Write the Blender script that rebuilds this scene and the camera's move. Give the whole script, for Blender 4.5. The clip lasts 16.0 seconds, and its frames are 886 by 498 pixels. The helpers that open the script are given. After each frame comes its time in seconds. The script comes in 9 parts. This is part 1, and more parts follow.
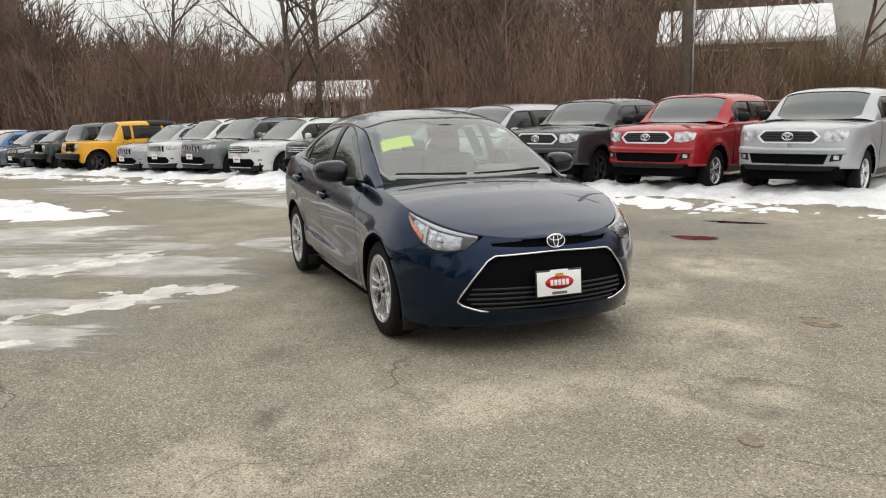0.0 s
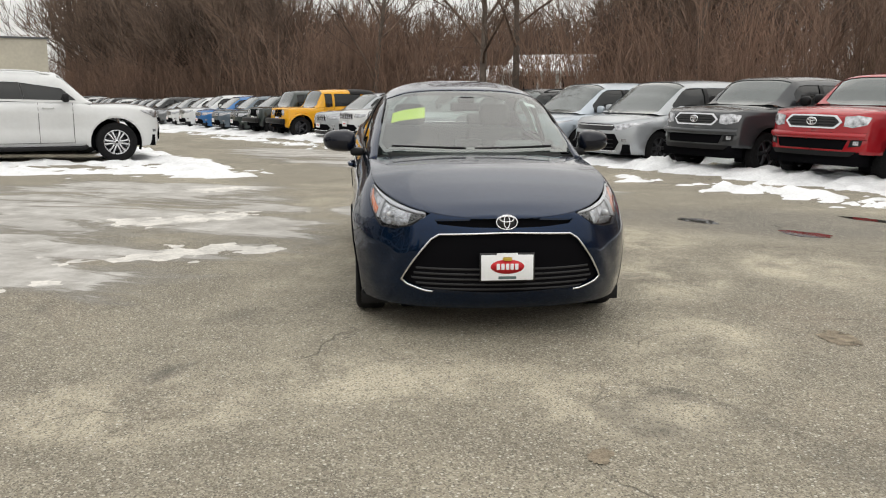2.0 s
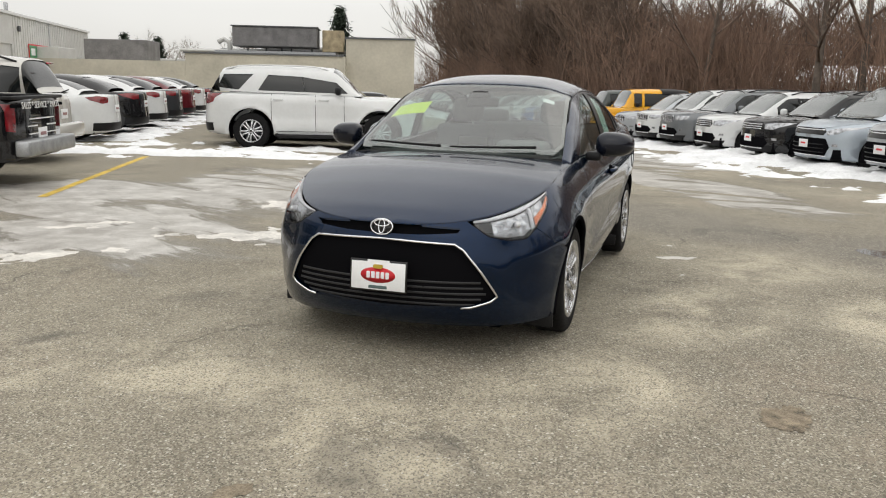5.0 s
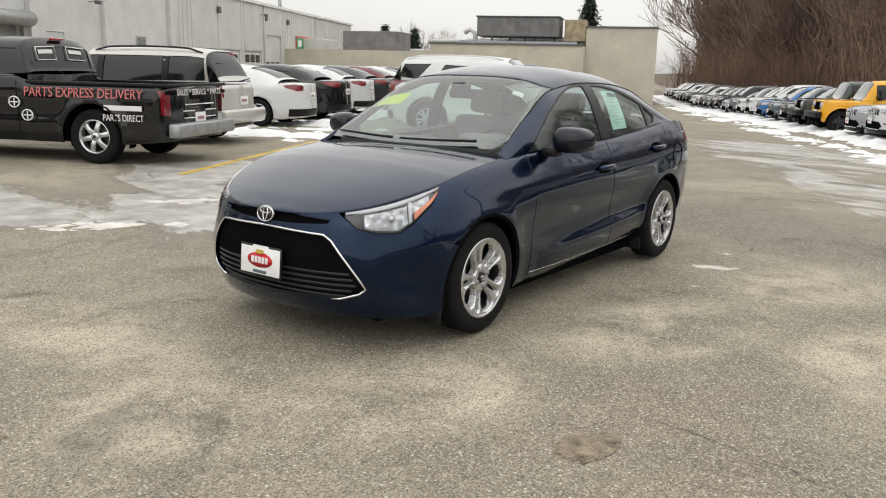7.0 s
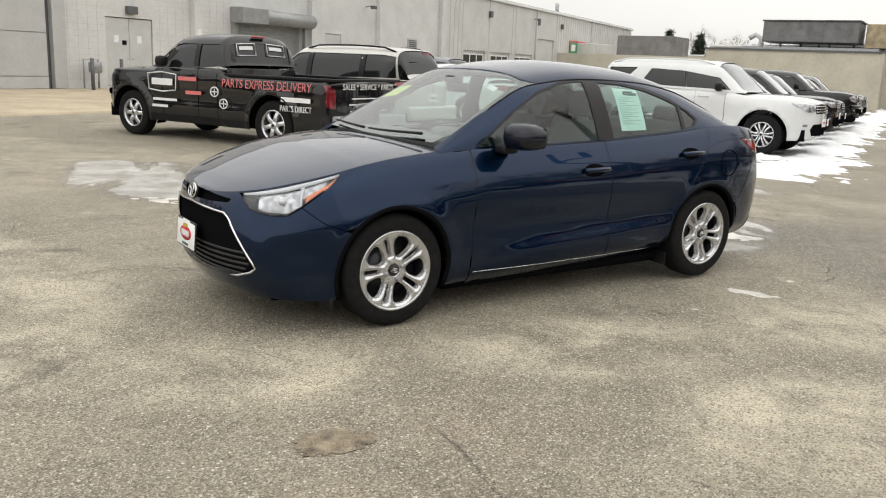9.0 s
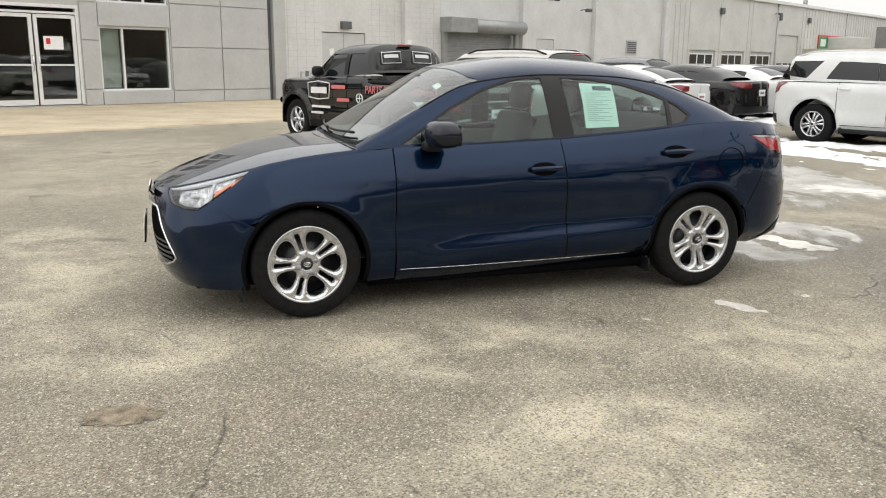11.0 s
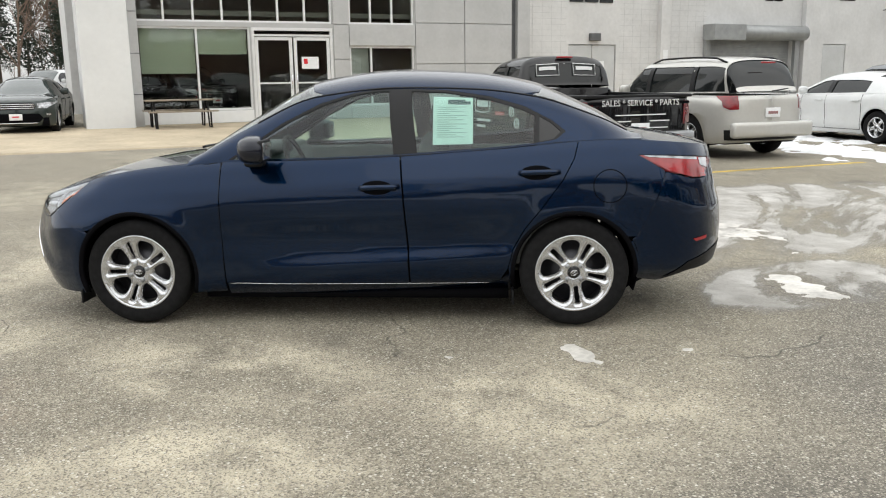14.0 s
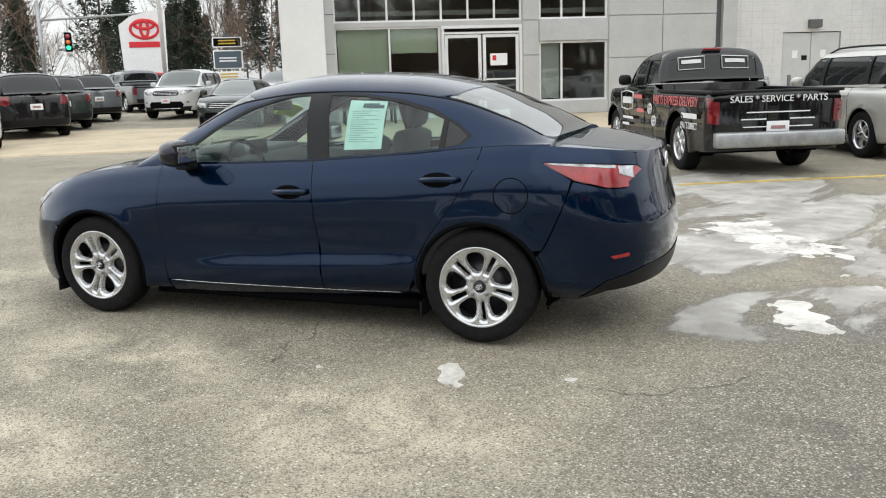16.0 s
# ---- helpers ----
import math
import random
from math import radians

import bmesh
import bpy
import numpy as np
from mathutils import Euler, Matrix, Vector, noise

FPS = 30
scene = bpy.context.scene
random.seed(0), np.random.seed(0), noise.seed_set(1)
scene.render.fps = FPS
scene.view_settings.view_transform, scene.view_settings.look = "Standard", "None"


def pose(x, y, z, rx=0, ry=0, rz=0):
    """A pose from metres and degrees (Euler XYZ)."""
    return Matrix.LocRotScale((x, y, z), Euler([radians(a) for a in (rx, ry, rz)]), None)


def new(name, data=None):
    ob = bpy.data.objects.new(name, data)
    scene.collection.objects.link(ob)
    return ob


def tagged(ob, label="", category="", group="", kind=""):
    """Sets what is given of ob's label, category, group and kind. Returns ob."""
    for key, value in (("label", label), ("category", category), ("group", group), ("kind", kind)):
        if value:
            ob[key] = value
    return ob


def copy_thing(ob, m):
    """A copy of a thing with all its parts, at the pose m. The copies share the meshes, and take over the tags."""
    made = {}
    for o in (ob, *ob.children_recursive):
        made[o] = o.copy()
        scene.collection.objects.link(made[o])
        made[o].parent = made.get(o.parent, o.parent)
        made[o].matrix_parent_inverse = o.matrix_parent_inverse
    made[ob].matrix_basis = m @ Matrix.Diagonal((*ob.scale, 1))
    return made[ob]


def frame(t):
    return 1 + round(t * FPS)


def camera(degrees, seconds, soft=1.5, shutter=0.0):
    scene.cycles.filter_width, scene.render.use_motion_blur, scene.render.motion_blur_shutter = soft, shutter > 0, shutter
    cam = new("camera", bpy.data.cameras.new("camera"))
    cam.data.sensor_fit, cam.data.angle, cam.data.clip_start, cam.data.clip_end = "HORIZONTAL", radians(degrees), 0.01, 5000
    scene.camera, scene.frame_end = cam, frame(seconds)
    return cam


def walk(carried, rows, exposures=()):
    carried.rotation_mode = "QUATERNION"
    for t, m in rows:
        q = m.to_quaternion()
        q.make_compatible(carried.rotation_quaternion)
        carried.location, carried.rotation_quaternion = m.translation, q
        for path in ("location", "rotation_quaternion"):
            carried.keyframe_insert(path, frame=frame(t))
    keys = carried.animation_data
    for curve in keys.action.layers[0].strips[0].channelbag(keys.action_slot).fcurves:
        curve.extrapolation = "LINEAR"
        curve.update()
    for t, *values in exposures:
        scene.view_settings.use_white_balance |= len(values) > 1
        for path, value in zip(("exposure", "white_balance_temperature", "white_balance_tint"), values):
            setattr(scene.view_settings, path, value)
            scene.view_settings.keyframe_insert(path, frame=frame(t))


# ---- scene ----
from mathutils.geometry import delaunay_2d_cdt

cam = camera(55.8, 16.0, soft=1.1)
METRES, EYE, TILT, LEAN, TURN = 14.69, 1.434, 0.0, 0.0, 0.0
ROWS = [
    (0.0, 0.0, 0.0, 0.0, -0.17, -9.18, 1.02),
    (0.5, 0.0265, 0.0026, -0.001, 3.02, -8.87, 0.28),
    (1.0, 0.0539, 0.0106, -0.0008, 6.32, -9.65, -0.2),
    (1.5, 0.0817, 0.0134, -0.0002, 11.39, -11.31, -0.82),
    (2.0, 0.1049, 0.0239, -0.0018, 15.4, -10.79, -0.4),
    (2.5, 0.1282, 0.0375, -0.0013, 19.61, -11.04, 0.32),
    (3.0, 0.1531, 0.0501, -0.0002, 23.86, -10.94, -0.26),
    (3.5, 0.1746, 0.068, -0.003, 27.62, -11.26, -0.28),
    (6.0, 0.2885, 0.1752, -0.0014, 49.18, -11.61, -1.4),
    (6.5, 0.3076, 0.2008, -0.0002, 53.42, -12.22, -1.03),
    (7.0, 0.327, 0.2283, 0.0009, 57.8, -12.21, -1.31),
    (7.5, 0.3404, 0.2598, 0.0004, 61.85, -12.31, -0.93),
    (8.0, 0.3559, 0.2905, 0.0002, 67.02, -13.32, -0.99),
    (8.5, 0.3671, 0.3222, -0.0004, 72.28, -12.96, -1.87),
    (11.0, 0.3859, 0.4792, -0.0002, 93.92, -12.5, -0.36),
    (11.5, 0.3817, 0.5098, 0.0003, 97.01, -12.77, -0.2),
    (12.0, 0.3792, 0.542, 0.0017, 100.91, -12.87, -0.55),
    (12.5, 0.3693, 0.5712, 0.0004, 104.37, -12.97, -1.61),
    (13.0, 0.3571, 0.602, -0.0008, 107.87, -12.82, -0.85),
    (13.5, 0.3373, 0.6304, -0.0011, 110.25, -11.57, -0.28),
    (14.0, 0.3219, 0.6593, -0.0006, 115.26, -11.59, 0.75),
    (14.5, 0.3085, 0.6871, 0.0007, 121.35, -12.19, 0.69),
    (15.0, 0.2879, 0.7124, 0.0008, 124.52, -12.28, 1.35),
    (15.5, 0.2687, 0.7393, 0.0018, 130.46, -11.9, 1.11),
    (16.0, 0.2418, 0.7592, -0.0002, 131.73, -11.61, 1.76),
]
walk(cam, [(t, pose(0, 0, EYE, TILT, LEAN, TURN) @ pose(METRES * x, METRES * y, METRES * z, 90 + pitch, roll, yaw)) for t, x, y, z, yaw, pitch, roll in ROWS],
     [(0.0, -0.47, 6900, 10), (3.7, -0.49, 6900, 10), (7.0, -0.36, 6900, 10), (8.7, -0.27, 6900, 10), (11.0, -0.16, 6850, 10), (13.5, -0.15, 6700, 9), (16.0, -0.12, 6500, 8)])

# ---- world, sun, exposure ----
world = bpy.data.worlds.new("overcast")
scene.world = world
world.use_nodes = True
wn, wl = world.node_tree.nodes, world.node_tree.links
wn.clear()
w_out, w_bg = wn.new("ShaderNodeOutputWorld"), wn.new("ShaderNodeBackground")
w_sky, w_co = wn.new("ShaderNodeTexSky"), wn.new("ShaderNodeTexCoord")
w_sky.sky_type = "NISHITA"
w_sky.sun_disc = False
SUN_EL, SUN_AZ = 38.0, 150.0
w_sky.sun_elevation, w_sky.sun_rotation = radians(SUN_EL), radians(SUN_AZ)
w_hsv = wn.new("ShaderNodeHueSaturation")
w_hsv.inputs["Saturation"].default_value = 0.12
w_hsv.inputs["Value"].default_value = 0.10
w_sep, w_ramp, w_noise = wn.new("ShaderNodeSeparateXYZ"), wn.new("ShaderNodeValToRGB"), wn.new("ShaderNodeTexNoise")
w_noise.inputs["Scale"].default_value = 2.2
w_noise.inputs["Detail"].default_value = 4
w_ramp.color_ramp.elements[0].position, w_ramp.color_ramp.elements[0].color = 0.0, (0.375, 0.390, 0.408, 1)
w_ramp.color_ramp.elements[1].position, w_ramp.color_ramp.elements[1].color = 0.85, (1.72, 1.76, 1.80, 1)
w_mul = wn.new("ShaderNodeMix")
w_mul.data_type, w_mul.blend_type = "RGBA", "MULTIPLY"
w_cr = wn.new("ShaderNodeMapRange")
w_cr.inputs[1].default_value, w_cr.inputs[2].default_value = 0.3, 0.7
w_cr.inputs[3].default_value, w_cr.inputs[4].default_value = 0.86, 1.1
w_add = wn.new("ShaderNodeMix")
w_add.data_type, w_add.blend_type = "RGBA", "ADD"
w_add.inputs[0].default_value = 1.0
w_mul.inputs[0].default_value = 1.0
wl.new(w_co.outputs["Generated"], w_sep.inputs[0])
wl.new(w_co.outputs["Generated"], w_noise.inputs["Vector"])
wl.new(w_sep.outputs["Z"], w_ramp.inputs[0])
wl.new(w_noise.outputs["Fac"], w_cr.inputs[0])
wl.new(w_ramp.outputs[0], w_mul.inputs[6])
wl.new(w_cr.outputs[0], w_mul.inputs[7])
wl.new(w_sky.outputs[0], w_hsv.inputs["Color"])
wl.new(w_mul.outputs[2], w_add.inputs[6])
wl.new(w_hsv.outputs[0], w_add.inputs[7])
wl.new(w_add.outputs[2], w_bg.inputs["Color"])
w_bg.inputs["Strength"].default_value = 1.0
wl.new(w_bg.outputs[0], w_out.inputs[0])
sun = new("sun", bpy.data.lights.new("sun", "SUN"))
sun.data.energy, sun.data.angle, sun.data.color = 0.6, radians(80), (1.0, 0.96, 0.9)
sun.matrix_world = pose(0, 0, 30, 90 - SUN_EL, 0, SUN_AZ)


# ---- materials ----
def mat(name, c, rough=0.5, metal=0.0, var=0.12, scale=6.0, bump=0.0, bscale=60.0, coat=0.0, spec=0.5, c2=None):
    """Principled material with two scales of variation in colour and a fine relief."""
    m = bpy.data.materials.new(name)
    m.use_nodes = True
    n, l = m.node_tree.nodes, m.node_tree.links
    b = n["Principled BSDF"]
    b.inputs["Roughness"].default_value, b.inputs["Metallic"].default_value = rough, metal
    b.inputs["Specular IOR Level"].default_value = spec
    if coat:
        b.inputs["Coat Weight"].default_value, b.inputs["Coat Roughness"].default_value = coat, 0.03
    b.inputs["Base Color"].default_value = (*c, 1)
    if var > 0 or bump > 0:
        co = n.new("ShaderNodeTexCoord")
    if var > 0:
        na, nb = n.new("ShaderNodeTexNoise"), n.new("ShaderNodeTexNoise")
        na.inputs["Scale"].default_value, na.inputs["Detail"].default_value = scale, 5
        nb.inputs["Scale"].default_value, nb.inputs["Detail"].default_value = scale * 9, 3
        l.new(co.outputs["Object"], na.inputs["Vector"])
        l.new(co.outputs["Object"], nb.inputs["Vector"])
        av = n.new("ShaderNodeMath")
        av.operation = "MULTIPLY_ADD"
        av.inputs[1].default_value = 0.35
        mu = n.new("ShaderNodeMath")
        mu.operation = "MULTIPLY"
        mu.inputs[1].default_value = 0.65
        l.new(na.outputs["Fac"], mu.inputs[0])
        l.new(nb.outputs["Fac"], av.inputs[0])
        l.new(mu.outputs[0], av.inputs[2])
        mx = n.new("ShaderNodeMix")
        mx.data_type = "RGBA"
        lo = tuple(max(0, v * (1 - var * 2)) for v in c)
        hi = tuple(min(1, v * (1 + var * 2)) for v in c)
        if c2:
            lo, hi = c, c2
        mx.inputs[6].default_value, mx.inputs[7].default_value = (*lo, 1), (*hi, 1)
        mr = n.new("ShaderNodeMapRange")
        mr.inputs[1].default_value, mr.inputs[2].default_value = 0.3, 0.7
        l.new(av.outputs[0], mr.inputs[0])
        l.new(mr.outputs[0], mx.inputs[0])
        l.new(mx.outputs[2], b.inputs["Base Color"])
    if bump > 0:
        nt, bp = n.new("ShaderNodeTexNoise"), n.new("ShaderNodeBump")
        nt.inputs["Scale"].default_value, nt.inputs["Detail"].default_value = bscale, 4
        bp.inputs["Strength"].default_value, bp.inputs["Distance"].default_value = bump, 0.01
        l.new(co.outputs["Object"], nt.inputs["Vector"])
        l.new(nt.outputs["Fac"], bp.inputs["Height"])
        l.new(bp.outputs[0], b.inputs["Normal"])
    return m


def glass_mat(name, tint, rough=0.01, clear=0.75, f0=0.08):
    """Thin car or window glass: straight-through tint with a real surface reflection."""
    m = bpy.data.materials.new(name)
    m.use_nodes = True
    n, l = m.node_tree.nodes, m.node_tree.links
    n.clear()
    out, mixs, tr, gl, fr = (n.new("ShaderNodeOutputMaterial"), n.new("ShaderNodeMixShader"), n.new("ShaderNodeBsdfTransparent"),
                             n.new("ShaderNodeBsdfGlossy"), n.new("ShaderNodeLayerWeight"))
    fr.inputs["Blend"].default_value = 0.5
    pw, ma = n.new("ShaderNodeMath"), n.new("ShaderNodeMath")
    pw.operation, ma.operation = "POWER", "MULTIPLY_ADD"
    pw.inputs[1].default_value, ma.inputs[1].default_value, ma.inputs[2].default_value = 4.0, 0.90, f0
    l.new(fr.outputs["Facing"], pw.inputs[0])
    l.new(pw.outputs[0], ma.inputs[0])
    tr.inputs["Color"].default_value = (*[v * clear for v in tint], 1)
    gl.inputs["Roughness"].default_value = rough
    l.new(ma.outputs[0], mixs.inputs[0])
    l.new(tr.outputs[0], mixs.inputs[1])
    l.new(gl.outputs[0], mixs.inputs[2])
    l.new(mixs.outputs[0], out.inputs[0])
    return m


def paint(name, c, flake=0.3, rough=0.25):
    return mat(name, c, rough + 0.15, flake, 0.03, 2.0, coat=1.0, spec=0.0)


M = {}
M["asphalt"] = None
M["snow"] = mat("snow", (0.78, 0.79, 0.80), 0.6, 0, 0.10, 2.5, 0.9, 22)
M["slush"] = mat("slush", (0.60, 0.575, 0.53), 0.5, 0, 0.22, 3.0, 0.5, 30)
M["slat"] = mat("grille_slat", (0.03, 0.03, 0.032), 0.35, 0, 0, spec=0.2)
M["black"] = mat("black_plastic", (0.010, 0.010, 0.011), 0.45, 0, 0.1, 20, 0.1, 200, spec=0.2)
M["gloss_black"] = mat("gloss_black", (0.008, 0.008, 0.009), 0.12, 0, 0)
# near-black without gloss: shade of gaps and hollows as colour; also plain black parts
M["void"] = mat("dark_cavity", (0.006, 0.006, 0.007), 0.8, 0, 0, spec=0.0)
M["rubber"] = mat("tyre_rubber", (0.011, 0.011, 0.0115), 0.8, 0, 0.2, 30, 0.3, 120, spec=0.12)
M["chrome"] = mat("chrome", (0.75, 0.75, 0.77), 0.12, 1.0, 0.02, 10)
M["alloy"] = mat("alloy", (0.56, 0.57, 0.585), 0.27, 0.85, 0.06, 12)
M["alloy_dark"] = mat("dark_alloy", (0.05, 0.05, 0.055), 0.35, 0.7, 0.06, 12)
M["steel"] = mat("galvanised_steel", (0.36, 0.37, 0.38), 0.45, 0.8, 0.15, 8)
M["glass"] = glass_mat("clear_glass", (0.86, 0.95, 0.93), clear=0.86)
M["tint"] = mat("tinted_glass", (0.010, 0.012, 0.0125), 0.03, 0, 0)
M["screen"] = mat("windscreen", (0.050, 0.064, 0.062), 0.03, 0, 0.05, 2.5, coat=1)
M["lens"] = mat("headlamp_lens", (0.42, 0.43, 0.45), 0.15, 0.5, 0.5, 14, coat=1)
M["amber"] = mat("amber_lens", (0.75, 0.16, 0.02), 0.12, 0, 0.1, 30, coat=1)
M["red_lens"] = mat("red_lens", (0.30, 0.006, 0.010), 0.10, 0, 0.25, 14, coat=1)
M["tail_red"] = mat("tail_lens", (0.17, 0.006, 0.010), 0.12, 0, 0.3, 9, coat=1)
M["white_plastic"] = mat("white_plastic", (0.78, 0.79, 0.80), 0.4, 0, 0.04, 10)
M["paper"] = mat("paper", (0.78, 0.93, 0.84), 0.7, 0, 0.05, 15)
M["print"] = mat("faint_print", (0.38, 0.50, 0.46), 0.7, 0, 0)
M["ink"] = mat("ink", (0.08, 0.12, 0.12), 0.7, 0, 0)
M["sticker"] = mat("fluorescent_paper", (0.62, 0.78, 0.02), 0.6, 0, 0.04, 20)
M["maroon_ink"] = mat("plate_print", (0.30, 0.16, 0.16), 0.6, 0, 0.1, 20)
M["red_paint"] = mat("sign_red", (0.62, 0.02, 0.03), 0.4, 0, 0.04, 10)
M["fabric"] = mat("seat_fabric", (0.12, 0.125, 0.125), 0.9, 0, 0.2, 20, 0.3, 150)
M["trim_grey"] = mat("cabin_plastic", (0.15, 0.155, 0.155), 0.7, 0, 0.1, 20)
M["navy"] = paint("navy_paint", (0.0012, 0.0125, 0.0400), 0.85, 0.12)
for k_, v_ in (("Coat IOR", 1.35), ("Coat Roughness", 0.02)):
    M["navy"].node_tree.nodes["Principled BSDF"].inputs[k_].default_value = v_
CAR = {k: paint(k + "_paint", c, f) for k, c, f in (
    ("champagne", (0.52, 0.51, 0.48), 0.35), ("silver", (0.40, 0.42, 0.44), 0.5), ("red", (0.34, 0.012, 0.018), 0.3), ("charcoal", (0.045, 0.048, 0.052), 0.4),
    ("pearl", (0.63, 0.64, 0.64), 0.0), ("pale_blue", (0.42, 0.47, 0.52), 0.5), ("black", (0.010, 0.010, 0.011), 0.1),
    ("orange", (0.76, 0.37, 0.02), 0.0), ("grey", (0.16, 0.17, 0.18), 0.5), ("blue", (0.03, 0.14, 0.36), 0.4),
    ("forest", (0.035, 0.045, 0.042), 0.3), ("maroon", (0.12, 0.015, 0.02), 0.3), ("slate", (0.10, 0.13, 0.16), 0.4))}


# ---- mesh helpers ----
def part(name, bm, material, parent=None, label="", smooth=True):
    me = bpy.data.meshes.new(name)
    bm.to_mesh(me)
    bm.free()
    me.materials.append(material)
    if smooth:
        for p in me.polygons:
            p.use_smooth = True
    ob = new(name, me)
    if parent is not None:
        ob.parent = parent
    if label:
        ob["label"] = label
    return ob


def raw(name, verts, faces, material, parent=None, label="", smooth=True, normals=None):
    me = bpy.data.meshes.new(name)
    me.from_pydata([tuple(v) for v in verts], [], [tuple(int(i) for i in f) for f in faces])
    me.materials.append(material)
    me.polygons.foreach_set("use_smooth", [smooth] * len(me.polygons))
    if normals is not None and smooth:
        me.normals_split_custom_set_from_vertices([tuple(n) for n in normals])
    me.update()
    ob = new(name, me)
    if parent is not None:
        ob.parent = parent
    if label:
        ob["label"] = label
    return ob


def thing(name, m, label, category, group="", kind=""):
    ob = new(name)
    ob.matrix_world = m
    return tagged(ob, label, category, group, kind)


def add_box(bm, size, at=(0, 0, 0), bevel=0.0, rot=None):
    m = Matrix.Translation(at) @ (rot.to_4x4() if rot is not None else Matrix()) @ Matrix.Diagonal((*size, 1))
    g = bmesh.ops.create_cube(bm, size=1, matrix=m)
    if bevel:
        es = list({e for v in g["verts"] for e in v.link_edges})
        bmesh.ops.bevel(bm, geom=es, offset=bevel, segments=2, affect="EDGES", profile=0.5)
    return bm


def box(size, at=(0, 0, 0), bevel=0.0, rot=None):
    return add_box(bmesh.new(), size, at, bevel, rot)


def add_tube(bm, pts, r, sides=6, r2=None, cap=True):
    """A round bar along points; the radius runs from r to r2."""
    pts = [Vector(p) for p in pts]
    r2 = r if r2 is None else r2
    rings, up = [], None
    for i, p in enumerate(pts):
        d = (pts[min(i + 1, len(pts) - 1)] - pts[max(i - 1, 0)]).normalized()
        if up is None:
            up = d.orthogonal().normalized()
        up = (up - d * up.dot(d)).normalized()
        side, k = d.cross(up), r + (r2 - r) * i / max(1, len(pts) - 1)
        rings.append([bm.verts.new(p + (up * math.cos(a) + side * math.sin(a)) * k) for a in (2 * math.pi * j / sides for j in range(sides))])
    for a, b in zip(rings, rings[1:]):
        for j in range(sides):
            bm.faces.new((a[j], a[(j + 1) % sides], b[(j + 1) % sides], b[j]))
    if cap and sides > 2:
        bm.faces.new(rings[0][::-1])
        bm.faces.new(rings[-1])
    return bm


def tube(pts, r, sides=6, r2=None):
    return add_tube(bmesh.new(), pts, r, sides, r2)


def lathe(profile, segs=32, axis="Y"):
    """Turns (radius, along) pairs round the axis."""
    bm, rings = bmesh.new(), []
    for j in range(segs):
        a = 2 * math.pi * j / segs
        c, s = math.cos(a), math.sin(a)
        rings.append([bm.verts.new((r * c, h, r * s) if axis == "Y" else (r * c, r * s, h)) for r, h in profile])
    for j in range(segs):
        p, q = rings[j], rings[(j + 1) % segs]
        for i in range(len(profile) - 1):
            bm.faces.new((p[i], p[i + 1], q[i + 1], q[i]))
    return bm


def pchip(x, xs, ys):
    """Smooth curve through knots without overshoot."""
    xs, ys, x = np.asarray(xs, float), np.asarray(ys, float), np.asarray(x, float)
    if xs[0] > xs[-1]:
        xs, ys = xs[::-1], ys[::-1]
    hh = np.diff(xs)
    dl = np.diff(ys) / hh
    d = np.zeros(len(xs))
    if len(xs) > 2:
        w1, w2 = 2 * hh[1:] + hh[:-1], hh[1:] + 2 * hh[:-1]
        ok = dl[:-1] * dl[1:] > 0
        with np.errstate(divide="ignore", invalid="ignore"):
            d[1:-1] = np.where(ok, (w1 + w2) / (w1 / np.where(ok, dl[:-1], 1) + w2 / np.where(ok, dl[1:], 1)), 0)
    d[0], d[-1] = dl[0], dl[-1]
    xc = np.clip(x, xs[0], xs[-1])
    i = np.clip(np.searchsorted(xs, xc) - 1, 0, len(hh) - 1)
    t = (xc - xs[i]) / hh[i]
    return ((1 + 2 * t) * (1 - t) ** 2 * ys[i] + t * (1 - t) ** 2 * hh[i] * d[i] + t * t * (3 - 2 * t) * ys[i + 1] + t * t * (t - 1) * hh[i] * d[i + 1])


def dense(poly, step):
    out = []
    for (x0, y0), (x1, y1) in zip(poly, poly[1:] + poly[:1]):
        n = max(1, int(math.hypot(x1 - x0, y1 - y0) / step + 0.5))
        out += [(x0 + (x1 - x0) * k / n, y0 + (y1 - y0) * k / n) for k in range(n)]
    return out


def inside(px, py, poly):
    px, py = np.asarray(px, float), np.asarray(py, float)
    res = np.zeros(px.shape, bool)
    for (x0, y0), (x1, y1) in zip(poly, poly[1:] + poly[:1]):
        if y0 == y1:
            continue
        res ^= ((y0 > py) != (y1 > py)) & (px < (x1 - x0) * (py - y0) / (y1 - y0) + x0)
    return res


def inset(poly, g):
    """Moves each corner of a polygon inwards by about g."""
    a = sum(x0 * y1 - x1 * y0 for (x0, y0), (x1, y1) in zip(poly, poly[1:] + poly[:1]))
    sg = 1 if a > 0 else -1
    out, n = [], len(poly)
    for i in range(n):
        p, q, r = Vector(poly[i - 1]), Vector(poly[i]), Vector(poly[(i + 1) % n])
        e0, e1 = (q - p), (r - q)
        if e0.length < 1e-9 or e1.length < 1e-9:
            out.append(tuple(q))
            continue
        n0, n1 = Vector((-e0.y, e0.x)).normalized() * sg, Vector((-e1.y, e1.x)).normalized() * sg
        b = n0 + n1
        b = b.normalized() if b.length > 1e-6 else n0
        out.append(tuple(q + b * g / max(0.4, b.dot(n0))))
    return out


